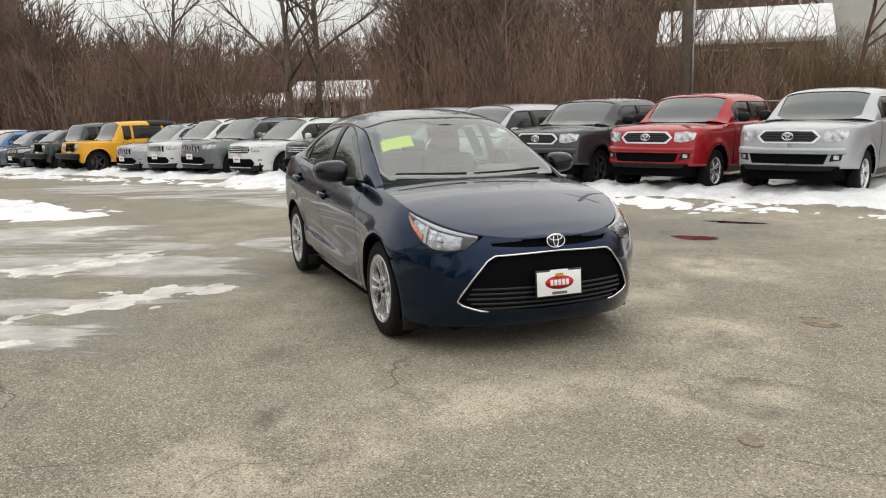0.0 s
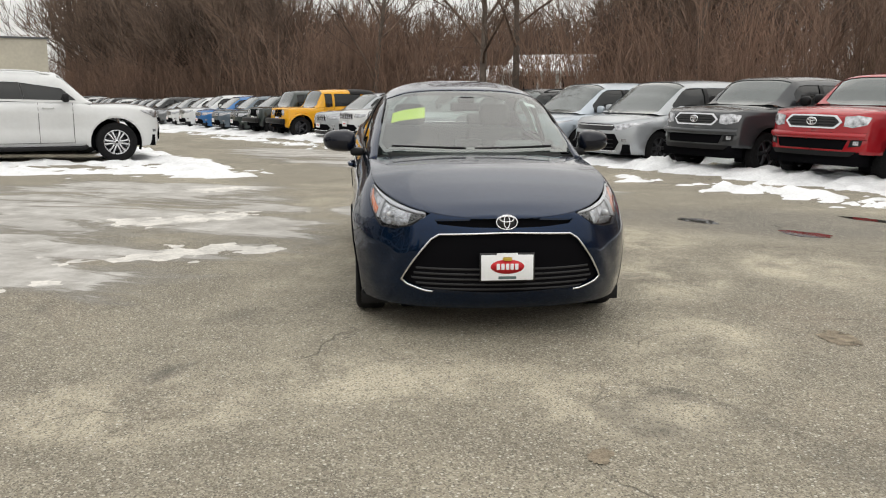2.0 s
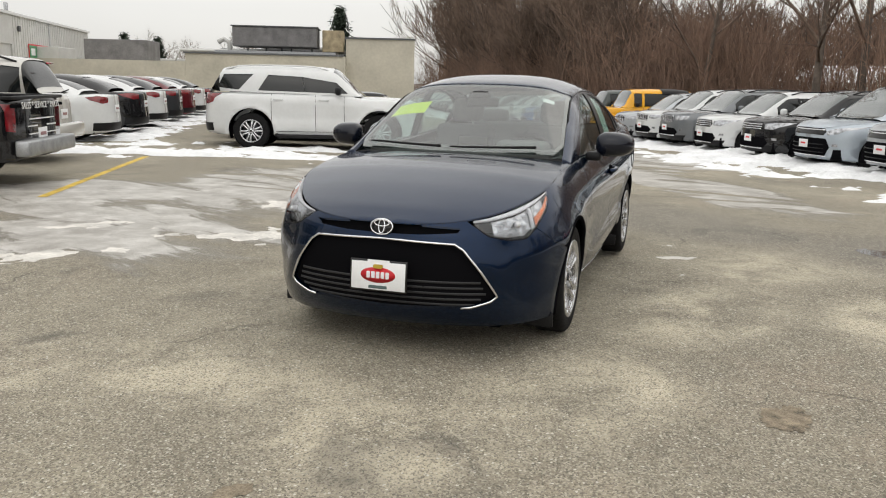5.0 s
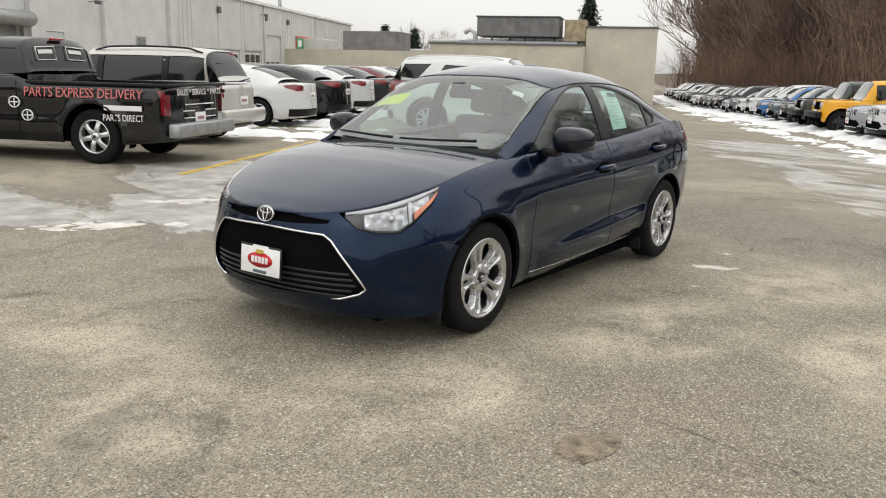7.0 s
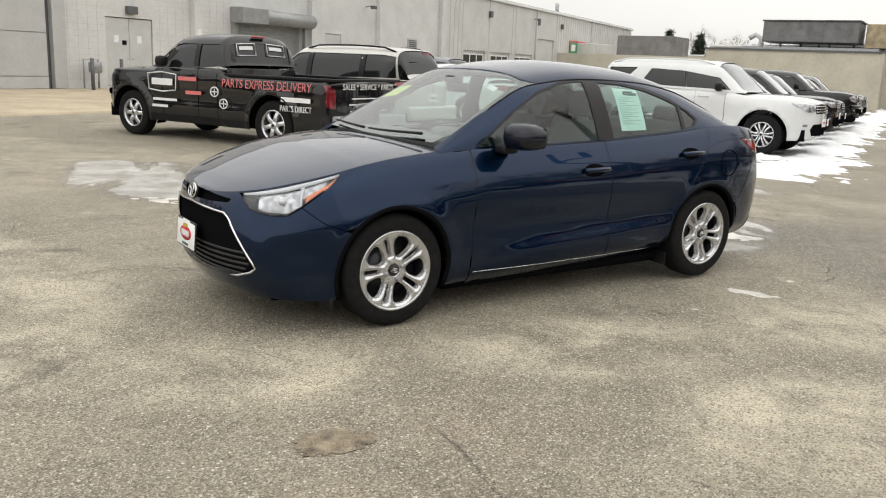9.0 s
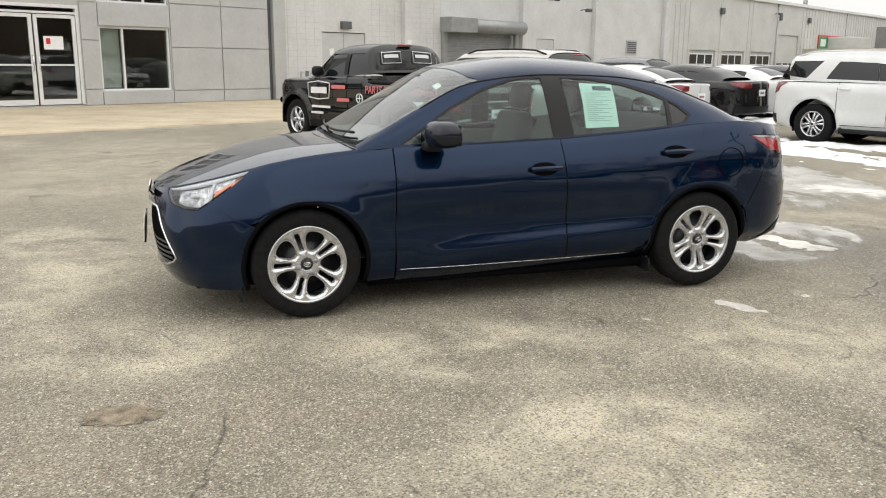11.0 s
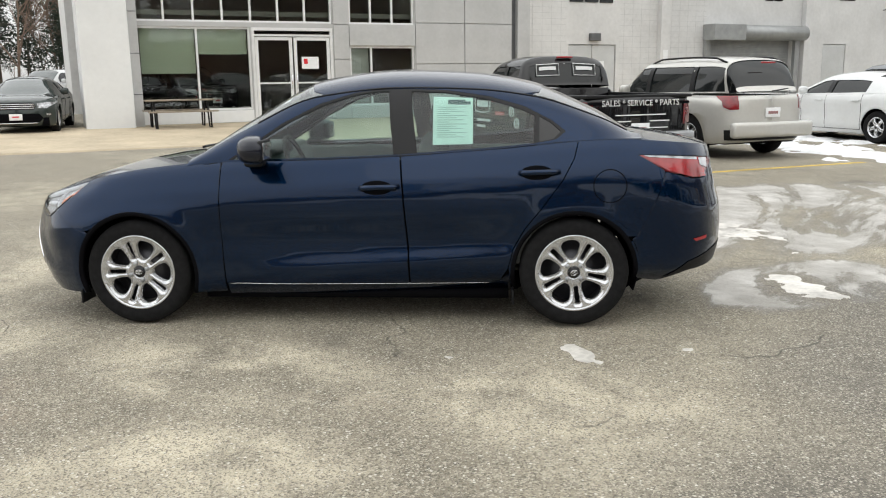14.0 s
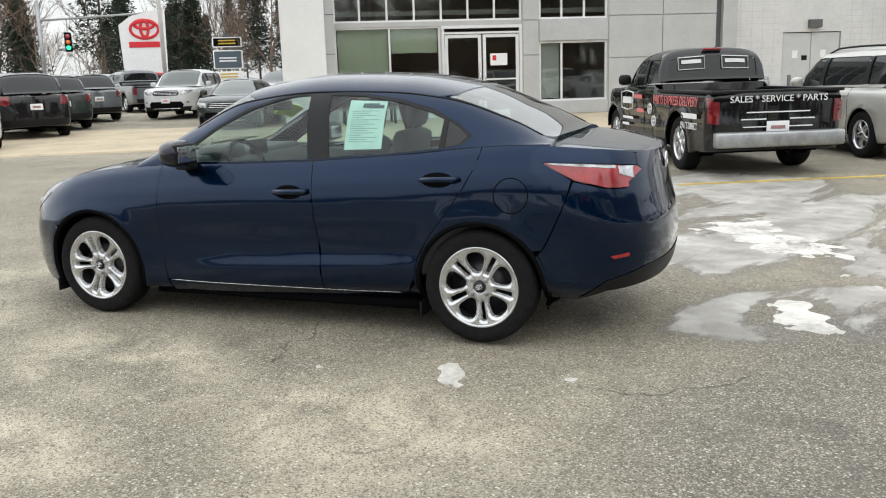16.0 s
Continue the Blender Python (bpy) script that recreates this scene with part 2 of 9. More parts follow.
def sheet(fn, poly, step, holes=(), off=0.0, fold=0.0, flip=False):
    """A curved panel: the polygon in fn's two coordinates, finely meshed and laid on the surface. Returns verts, faces, normals."""
    rings = [dense(list(poly), step)] + [dense(list(h), step) for h in holes]
    pts, edges = [], []
    for r in rings:
        k = len(pts)
        pts += r
        edges += [(k + i, k + (i + 1) % len(r)) for i in range(len(r))]
    nb = len(pts)
    xs, ys = np.array([p[0] for p in rings[0]]), np.array([p[1] for p in rings[0]])
    gx, gy = np.meshgrid(np.arange(xs.min() + step / 2, xs.max(), step), np.arange(ys.min() + step / 2, ys.max(), step))
    gx, gy = gx.ravel(), gy.ravel()
    if len(gx):
        ok = inside(gx, gy, rings[0])
        for r in rings[1:]:
            ok &= ~inside(gx, gy, r)
        gx, gy = gx[ok], gy[ok]
        if len(gx):
            b = np.array(pts)
            near = np.min((gx[:, None] - b[None, :, 0]) ** 2 + (gy[:, None] - b[None, :, 1]) ** 2, axis=1) > (0.45 * step) ** 2
            pts += list(zip(gx[near], gy[near]))
    vs, _, fs, *_ = delaunay_2d_cdt([Vector(p) for p in pts], edges, [], 0, 1e-6)
    uv = np.array([tuple(v) for v in vs])
    tri = np.array([f for f in fs if len(f) == 3])
    cx, cy = uv[tri].mean(axis=1).T
    ok = inside(cx, cy, rings[0])
    for r in rings[1:]:
        ok &= ~inside(cx, cy, r)
    tri = tri[ok]
    e = 2e-3
    p0 = fn(uv[:, 0], uv[:, 1])
    pu = fn(uv[:, 0] + e, uv[:, 1]) - fn(uv[:, 0] - e, uv[:, 1])
    pv = fn(uv[:, 0], uv[:, 1] + e) - fn(uv[:, 0], uv[:, 1] - e)
    nrm = np.cross(pu, pv)
    nrm /= np.maximum(np.linalg.norm(nrm, axis=1, keepdims=True), 1e-12)
    if flip:
        nrm = -nrm
    verts = p0 + nrm * off
    a, b, c = verts[tri[:, 0]], verts[tri[:, 1]], verts[tri[:, 2]]
    back = np.einsum("ij,ij->i", np.cross(b - a, c - a), nrm[tri[:, 0]]) < 0
    tri[back] = tri[back][:, ::-1]
    faces = [tuple(t) for t in tri]
    if fold > 0:
        used = {}
        for t in faces:
            for i in range(3):
                ed = (t[i], t[(i + 1) % 3])
                used[ed] = True
        extra, ev, en = {}, [], []
        for (i, j) in list(used):
            if (j, i) not in used:
                for k in (i, j):
                    if k not in extra:
                        extra[k] = len(verts) + len(ev)
                        ev.append(verts[k] - nrm[k] * fold)
                        en.append(nrm[k])
                faces.append((j, i, extra[i], extra[j]))
        if ev:
            verts, nrm = np.vstack([verts, ev]), np.vstack([nrm, en])
    return verts, faces, nrm


def laid(name, fn, poly, step, material, parent, holes=(), off=0.0, fold=0.0, flip=False, label=""):
    v, f, n = sheet(fn, poly, step, holes, off, fold, flip)
    return raw(name, v, f, material, parent, label, True, n)


def mirrored(fn):
    return lambda u, v: fn(u, v) * np.array([1, -1, 1])


M["clear_lens"] = glass_mat("clear_lens", (0.95, 0.96, 0.98), clear=0.95)
M["bowl"] = mat("lamp_reflector", (0.42, 0.43, 0.44), 0.14, 0.95, 0.45, 34, 1.0, 30)
M["bezel"] = mat("lamp_bezel", (0.035, 0.035, 0.038), 0.25, 0.6, 0.2, 20)
M["brow"] = mat("lamp_brow", (0.55, 0.56, 0.58), 0.3, 0.4, 0.06, 20)
M["sticker_gold"] = mat("gold_print", (0.55, 0.38, 0.05), 0.5, 0, 0)
M["black_satin"] = mat("black_satin", (0.012, 0.012, 0.013), 0.3, 0, 0, spec=0.25)
M["glass_side"] = glass_mat("side_glass", (0.76, 0.93, 0.90), clear=0.84, f0=0.06)
M["glass_screen"] = glass_mat("screen_glass", (0.82, 0.93, 0.89), clear=0.90, f0=0.17)
M["glass_rear"] = glass_mat("rear_glass", (0.80, 0.93, 0.90), clear=0.75, f0=0.28)
M["gloss_navy_black"] = mat("mirror_paint", (0.005, 0.007, 0.014), 0.2, 0.2, 0, coat=0.45, spec=0.25)
M["headliner"] = mat("headliner", (0.62, 0.62, 0.60), 0.9, 0, 0.05, 30)


# ---- vehicles: shapes ----
def ease(v):
    v = np.clip(v, 0, 1)
    return v * v * (3 - 2 * v)


def shell(sp):
    """Surface functions of a vehicle body from its dimensions: low(s, z) runs round the lower body, cab(x, q) over the
    greenhouse, top(x, y) over bonnet and boot. x ahead, y to the left, origin on the ground between the axles."""
    F, R, nf, nr = sp["xf0"], sp["xr0"], sp.get("nf", 2.4), sp.get("nr", 2.6)
    cf = max(sp["Xf"]) - F
    cr = R - min(sp["Xr"])
    sc, sr = F + cf, R - cr

    def drop(s):
        x = np.where(s > F, F + cf * np.sin(np.clip((s - F) / cf, 0, 2) * math.pi / 2), np.where(s < R, R - cr * np.sin(np.clip((R - s) / cr, 0, 2) * math.pi / 2), s))
        return pchip(x, sp["dx"], sp["dz"])

    def low(s, z):
        s, z = np.asarray(s, float), np.asarray(z, float)
        zz = z + drop(s)
        w = pchip(zz, sp["wz"], sp["W"])
        xf, xr = pchip(z, sp["zk"], sp["Xf"]), pchip(z, sp["zk"], sp["Xr"])
        af = np.clip((s - F) / cf, 0, 2) * math.pi / 2
        ar = np.clip((R - s) / cr, 0, 2) * math.pi / 2

        def pw(v, k):
            return np.sign(v) * np.abs(v) ** k
        x = np.where(s > F, F + (xf - F) * np.abs(np.sin(af)) ** (2 / nf), np.where(s < R, R - (R - xr) * np.abs(np.sin(ar)) ** (2 / nr), s))
        y = np.where(s > F, w * pw(np.cos(af), 2 / nf), np.where(s < R, w * pw(np.cos(ar), 2 / nr), w))
        for xa in (sp["ax"], -sp["ax"]):
            r = np.hypot(x - xa, z - sp["rt"])
            y = y + np.sign(y) * sp.get("flare", 0.012) * np.exp(-((r - sp["ra"]) / 0.07) ** 2) * (np.abs(y) > 0.4)
        hol = sp.get("hollow", 0.014) * np.exp(-((z - sp["hz"]) / 0.10) ** 2) * np.clip(1 - (x / (sp["ax"] - 0.25)) ** 4, 0, 1)
        y = y - np.sign(y) * hol * (np.abs(y) > 0.4)
        cz, amp = sp.get("crease", (0, 0))
        if amp:
            zc = cz - 0.05 * x
            y = y + np.sign(y) * amp * np.exp(-((z - zc) / 0.05) ** 2) * np.clip(1 - (x / 2.0) ** 4, 0, 1) * (np.abs(y) > 0.4)
        if "ledge" in sp:
            z0, amp = sp["ledge"]
            t = np.clip((z - (z0 - 0.06 * x) + 0.04) / 0.10, 0, 1)
            y = y + np.sign(y) * amp * (1 - t * t * (3 - 2 * t)) * np.clip(1 - (np.abs(x + 0.2) / 0.85) ** 6, 0, 1) * (np.abs(y) > 0.4)
        if "nose_fold" in sp:
            (ya, za), (yb, zb_), dep = sp["nose_fold"]
            ln = math.hypot(yb - ya, zb_ - za)
            d = ((np.abs(y) - ya) * (za - zb_) + (z - za) * (yb - ya)) / ln
            along = ((np.abs(y) - ya) * (yb - ya) + (z - za) * (zb_ - za)) / ln / ln
            k = ease(d / 0.09) * ease((0.27 - d) / 0.18) * ease(along * 3) * ease((1.08 - along) * 3.5)
            x = x - np.where(s > F, dep * k, 0)
        return np.stack([x, y, z], -1)

    def s_of_x(x, z):
        """The coordinate round the body of a point seen at x from the side."""
        if x > F:
            xf = float(pchip(np.array([z]), sp["zk"], sp["Xf"])[0])
            return F + cf * math.asin(min(1, max(0, (x - F) / (xf - F))) ** (nf / 2)) / (math.pi / 2)
        if x < R:
            xr = float(pchip(np.array([z]), sp["zk"], sp["Xr"])[0])
            return R - cr * math.asin(min(1, max(0, (R - x) / (R - xr))) ** (nr / 2)) / (math.pi / 2)
        return x

    def s_of_y(y, z, rear=False):
        w = float(pchip(np.array([z + float(drop(np.array([sr + 0.25 if rear else sc - 0.25]))[0])]), sp["wz"], sp["W"])[0])
        n, c = (nr, cr) if rear else (nf, cf)
        a = math.acos(min(1, max(-1, math.copysign(min(1, abs(y) / w) ** (n / 2), y))))
        return R - c * a / (math.pi / 2) if rear else F + c * a / (math.pi / 2)

    kn = np.array([0, 0, 0, 0, 0.25, 0.5, 0.75, 1, 1, 1, 1.0])

    def basis(q):
        q = np.clip(q, 0, 1 - 1e-9)
        b = [((q >= kn[i]) & (q < kn[i + 1])).astype(float) for i in range(10)]
        for k in range(1, 4):
            nb = []
            for i in range(10 - k):
                d0, d1 = kn[i + k] - kn[i], kn[i + k + 1] - kn[i + 1]
                t = np.zeros_like(q)
                if d0 > 0:
                    t = t + (q - kn[i]) / d0 * b[i]
                if d1 > 0:
                    t = t + (kn[i + k + 1] - q) / d1 * b[i + 1]
                nb.append(t)
            b = nb
        return b

    def belt(x):
        z = pchip(x, sp["bx"], sp["bz"])
        p = low(x, z)
        return p[..., 1], z

    def cab(x, q):
        x, q = np.asarray(x, float), np.asarray(q, float) / 1.8
        wb, zb = belt(x)
        we, zc = pchip(x, sp["ex"], sp["We"]), pchip(x, sp["cx"], sp["zc"])
        ze = np.maximum(zc - sp.get("edge", 0.05), zb)
        wm, zm = (wb * 0.45 + we * 0.55) + 0.012, zb * 0.45 + ze * 0.55
        cy = [wb, wm, we, 0 * we, -we, -wm, -wb]
        cz = [zb, zm, ze + 0.035, zc + 0.012, ze + 0.035, zm, zb]
        b = basis(q)
        return np.stack([x, sum(a * c for a, c in zip(b, cy)), sum(a * c for a, c in zip(b, cz))], -1)

    qs = np.linspace(0, 0.9, 120)

    def q_of_z(x, z):
        p = cab(np.full(120, x), qs)
        k = int(np.argmax(p[:, 2]))
        return float(np.interp(z, p[: k + 1, 2], qs[: k + 1]))

    def side(poly, step=0.05):
        """A polygon given in side view (x, z), in the coordinates of cab()."""
        return [(x, q_of_z(x, z)) for x, z in dense(list(poly), step)]

    def q_of_y(x, y):
        p = cab(np.full(120, x), qs)
        return float(np.interp(-abs(y), -p[:, 1], qs)) if y >= 0 else 1.8 - float(np.interp(-abs(y), -p[:, 1], qs))

    return dict(s_of_x=s_of_x, low=low, cab=cab, s_of_y=s_of_y, side=side, q_of_y=q_of_y, q_of_z=q_of_z, belt=belt, drop=drop, sc=sc, sr=sr, F=F, R=R)


def arch(xa, rt, ra, z0, z1=None, n=18, front_first=True):
    """Points of a wheel arch from its front foot over the top to its rear foot."""
    a0 = math.asin(max(-1, (z0 - rt) / ra))
    a1 = math.asin(max(-1, ((z1 if z1 is not None else z0) - rt) / ra))
    return [(xa + ra * math.cos(a), rt + ra * math.sin(a)) for a in np.linspace(a0, math.pi - a1, n)]


def top_sheet(sh, sp, level, xs, crown, step, material, parent, name, nose=True, back=None, label="", fold=0.01):
    """Bonnet or boot lid: bounded by the shoulder of the lower body, with a crown across."""
    low, drop = sh["low"], sh["drop"]
    s = np.linspace(xs[0], sh["sc"] if nose else sh["sr"], 46)
    z = level - drop(s)
    e = low(s, z)
    ex, ey, ez = e[:, 0], np.maximum(e[:, 1], 0.0), e[:, 2]
    o = np.argsort(ex)

    def fn(x, y):
        ye = np.maximum(np.interp(x, ex[o], ey[o]), 0.03)
        zz = np.interp(x, ex[o], ez[o])
        k = np.clip(np.abs(y) / ye, 0, 1.3)
        return np.stack([x, y, zz + pchip(x, *crown) * (1 - k ** 2.4)], -1)
    left = [(float(a), float(b)) for a, b in zip(ex, ey)]
    right = [(a, -b) for a, b in left[::-1]][1:]
    rim = left + right
    if back:
        yl = left[0][1]
        rim += [(left[0][0] + back * (1 - (y / yl) ** 2), y) for y in np.linspace(-yl, yl, 13)[1:-1]]
    v, f, n = sheet(fn, inset(rim, 0.003), step, fold=fold)
    up = n[:, 2] < 0
    if up.mean() > 0.5:
        n = -n
    ob = raw(name, v, f, material, parent, label, True, n)
    return ob, fn


def wheel(parent, at, r, width, spokes=5, rim_mat="alloy", split=True, rim_r=None, turn=0.0, name="wheel"):
    """Tyre, rim, spokes and hub cap; the outer face looks along +y (or -y on the right)."""
    sg = 1 if at[1] > 0 else -1
    rr = rim_r or r * 0.665
    hub = new(name)
    hub.parent, hub.matrix_basis = parent, pose(*at, 0, 0, 0 if sg > 0 else 180) @ pose(0, 0, 0, 0, turn, 0)
    w = width / 2
    segs = 40
    part("tyre", lathe([(rr - 0.01, -w * 0.8), (rr + 0.012, -w * 0.95), ((rr + r) / 2, -w), (r - 0.012, -w * 0.9), (r, -w * 0.65), (r, w * 0.65), (r - 0.012, w * 0.9),
                        ((rr + r) / 2 + 0.01, w), (rr + 0.012, w * 0.95), (rr - 0.008, w * 0.85)], segs), M["rubber"], hub)
    part("rim", lathe([(rr - 0.004, -w * 0.8), (rr - 0.025, -w * 0.5), (rr - 0.025, w * 0.55), (rr - 0.022, w * 0.70), (rr - 0.016, w * 0.84), (rr + 0.004, w * 0.90), (rr + 0.004, w * 0.94), (rr - 0.006, w * 0.945)], segs), M[rim_mat], hub)
    part("brake_disc", lathe([(0.02, w * 0.05), (rr * 0.72, w * 0.05), (rr * 0.74, 0), (rr - 0.03, -w * 0.3)], 28), M["alloy_dark"], hub)
    for k in range(spokes):
        a = 2 * math.pi * k / spokes
        bm = bmesh.new()
        for d in ((-0.27, 0.27) if split else (0.0,)):
            prev = None
            for f in np.linspace(0, 1, 7):
                rad = 0.042 + (rr - 0.052) * f
                ang = a + (math.copysign(0.022 + 0.006 * f + 0.020 * f ** 3, d) / rad if split else 0)
                wd = (0.0145 + 0.005 * (1 - f) ** 2 + 0.011 * f ** 3) if split else 0.045 - 0.012 * math.sin(math.pi * f)
                hh_ = w * (0.70 + 0.20 * math.sin(math.pi * min(1, f * 1.1 + 0.05)))
                c, s_ = math.cos(ang), math.sin(ang)
                q = [bm.verts.new((rad * c - e * s_, y, rad * s_ + e * c)) for e, y in ((-wd, hh_ - 0.035), (-wd, hh_ - 0.007), (-wd * 0.6, hh_), (wd * 0.6, hh_), (wd, hh_ - 0.007), (wd, hh_ - 0.035))]
                if prev:
                    for i in range(5):
                        bm.faces.new((prev[i], prev[i + 1], q[i + 1], q[i]))
                prev = q
        part("spoke", bm, M[rim_mat], hub)
    part("hub_cap", lathe([(0.068, w * 0.55), (0.066, w * 0.76), (0.045, w * 0.84), (0.038, w * 0.88), (0.028, w * 0.90), (0.0005, w * 0.905)], 20), M[rim_mat], hub)
    part("cap_badge", lathe([(0.026, w * 0.88), (0.024, w * 0.925), (0.0005, w * 0.93)], 16), M["gloss_black"], hub)
    if name == "wheel" and split:
        for k in range(4):
            a = 2 * math.pi * (k + 0.5) / 4
            part("wheel_nut", tube([(0.055 * math.cos(a), w * 0.6, 0.055 * math.sin(a)), (0.055 * math.cos(a), w * 0.90, 0.055 * math.sin(a))], 0.010, 8), M["alloy_dark"], hub)
    return hub


def cast_wheel(parent, at, r, width, rr, turn):
    """One-piece alloy wheel: ten spokes in five pairs with narrow slots inside the pairs and wide rounded windows between them."""
    sg, w = (1 if at[1] > 0 else -1), width / 2
    hub = new("wheel")
    hub.parent, hub.matrix_basis = parent, pose(*at, 0, 0, 0 if sg > 0 else 180) @ pose(0, 0, 0, 0, turn, 0)
    if "cast" not in CAST:
        holes = []
        for k in range(5):
            a = 2 * math.pi * k / 5
            c, s_ = math.cos(a), math.sin(a)
            slot = [(0.082, -0.009), (0.086, -0.013), (0.180, -0.0155), (0.188, -0.010), (0.188, 0.010), (0.180, 0.0155), (0.086, 0.013), (0.082, 0.009)]
            holes.append([(u * c - v * s_, u * s_ + v * c) for u, v in slot])
            a += math.pi / 5
            c, s_ = math.cos(a), math.sin(a)
            half = [(0.076, 0.010), (0.085, 0.022), (0.102, 0.0345), (0.124, 0.0455), (0.146, 0.0535), (0.165, 0.0545), (0.180, 0.046), (0.190, 0.031), (0.194, 0.012)]
            window = [(u, -v) for u, v in half] + half[::-1]
            holes.append([(u * c - v * s_, u * s_ + v * c) for u, v in window])
        rims = np.array([p for h in holes for p in dense(h, 0.004)])

        def face(u, v):
            u, v = np.asarray(u, float), np.asarray(v, float)
            rad = np.hypot(u, v)
            d = np.sqrt(np.min((u[:, None] - rims[None, :, 0]) ** 2 + (v[:, None] - rims[None, :, 1]) ** 2, axis=1))
            y = w * (0.74 + 0.20 * ease(rad / 0.20)) - 0.012 * (1 - ease(d / 0.017)) - 0.006 * ease((0.04 - rad) / 0.012)
            return np.stack([u, y, v], -1)
        CAST["cast"] = sheet(face, ellipse_ring(0, 0, rr - 0.008, rr - 0.008, 72)[:-1], 0.007, holes, fold=0.030, flip=True)
    v, f, n = CAST["cast"]
    segs = 48
    part("tyre", lathe([(rr - 0.01, -w * 0.8), (rr + 0.008, -w * 0.95), ((rr + r) / 2, -w), (r - 0.016, -w * 0.92), (r - 0.004, -w * 0.78), (r, -w * 0.6), (r, w * 0.6), (r - 0.004, w * 0.78),
                               (r - 0.016, w * 0.92), (r - 0.03, w * 0.985), ((rr + r) / 2, w * 1.01), (rr + 0.016, w * 0.98), (rr + 0.005, w * 0.94), (rr - 0.006, w * 0.86)], segs), M["rubber"], hub)
    # barrel coloured dark to stand for the shade behind the spokes
    part("rim_barrel", lathe([(rr - 0.004, -w * 0.8), (rr - 0.028, -w * 0.5), (rr - 0.028, w * 0.55), (rr - 0.022, w * 0.74)], segs), M["alloy_dark"], hub)
    part("rim_lip", lathe([(rr - 0.012, w * 0.86), (rr - 0.008, w * 0.945), (rr - 0.002, w * 0.985), (rr + 0.005, w * 0.985), (rr + 0.006, w * 0.92)], segs), M["alloy"], hub)
    raw("rim_face", v, f, M["alloy"], hub, "silver cast alloy face with five pairs of spokes", True, n)
    part("brake_disc", lathe([(0.02, w * 0.10), (0.125, w * 0.10), (0.128, w * 0.02), (rr - 0.03, -w * 0.2)], 28), M["alloy_dark"], hub)
    cap = part("hub_cap", lathe([(0.031, w * 0.60), (0.030, w * 0.80), (0.027, w * 0.83), (0.0005, w * 0.84)], 20), M["gloss_black"], hub)
    oval_badge("cap_badge", cap, Matrix.Translation((0, w * 0.845, 0)) @ pose(0, 0, 0, 0, 0, 180), 0.040, M["chrome"], 0.0016)
    for k in range(4):
        a = radians(70 + 90 * k)
        part("wheel_nut", tube([(0.052 * math.cos(a), w * 0.6, 0.052 * math.sin(a)), (0.052 * math.cos(a), w * 0.84, 0.052 * math.sin(a)), (0.052 * math.cos(a), w * 0.87, 0.052 * math.sin(a))], 0.0145, 10, 0.011), M["steel"], hub)
    return hub


CAST = {}


def liner(parent, xa, rt, ra, y0, y1):
    for sg in (1, -1):
        bm, ring = bmesh.new(), []
        for a in np.linspace(-0.35, math.pi + 0.35, 20):
            f = float(ease((math.sin(a) + 0.2) / 0.6))
            ye = y1 - 0.10 + 0.10 * f
            ring.append([bm.verts.new((xa + (ra + k) * math.cos(a), sg * y, rt + (ra + k) * math.sin(a))) for y, k in ((y0, -0.01), (ye, 0.006), (ye + 0.022 * f, 0.014))])
        for p, q in zip(ring, ring[1:]):
            bm.faces.new((p[0], p[1], q[1], q[0]))
            bm.faces.new((p[1], p[2], q[2], q[1]))
        part("wheel_arch_liner", bm, M["void"], parent)


def letters(name, body, size, material, parent, m, depth=0.002, width=None, align="CENTER", shear=0.0):
    cu = bpy.data.curves.new(name, "FONT")
    cu.body, cu.size, cu.extrude, cu.align_x, cu.align_y, cu.shear = body, size, depth, align, "CENTER", shear
    ob = bpy.data.objects.new(name, cu)
    scene.collection.objects.link(ob)
    dg = bpy.context.evaluated_depsgraph_get()
    me = bpy.data.meshes.new_from_object(ob.evaluated_get(dg))
    bpy.data.objects.remove(ob)
    me.materials.clear()
    me.materials.append(material)
    ob = new(name, me)
    ob.parent, ob.matrix_basis = parent, m
    if width:
        xs = [v.co.x for v in me.vertices]
        k = width / (max(xs) - min(xs))
        ob.matrix_basis = m @ Matrix.Diagonal((k, 1, 1, 1))
    return ob


def ellipse_ring(cx, cy, rx, ry, n=28, a0=0.0, a1=2 * math.pi):
    return [(cx + rx * math.cos(a), cy + ry * math.sin(a)) for a in np.linspace(a0, a1, n)]


def oval_badge(name, parent, m, w, material, r=0.007, label="", place=None):
    """Emblem of three interlaced ovals, standing in m's x-z plane and looking along -y."""
    bm = bmesh.new()
    for cx, cz, rx, rz in ((0, 0, w / 2, w * 0.335), (0, w * 0.02, w * 0.135, w * 0.30), (0, w * 0.155, w * 0.34, w * 0.135)):
        add_tube(bm, [(x, 0, z) for x, z in ellipse_ring(cx, cz, rx, rz)], r, 6, cap=False)
    ob = part(name, bm, material, parent, label)
    ob.matrix_basis = m
    return ob


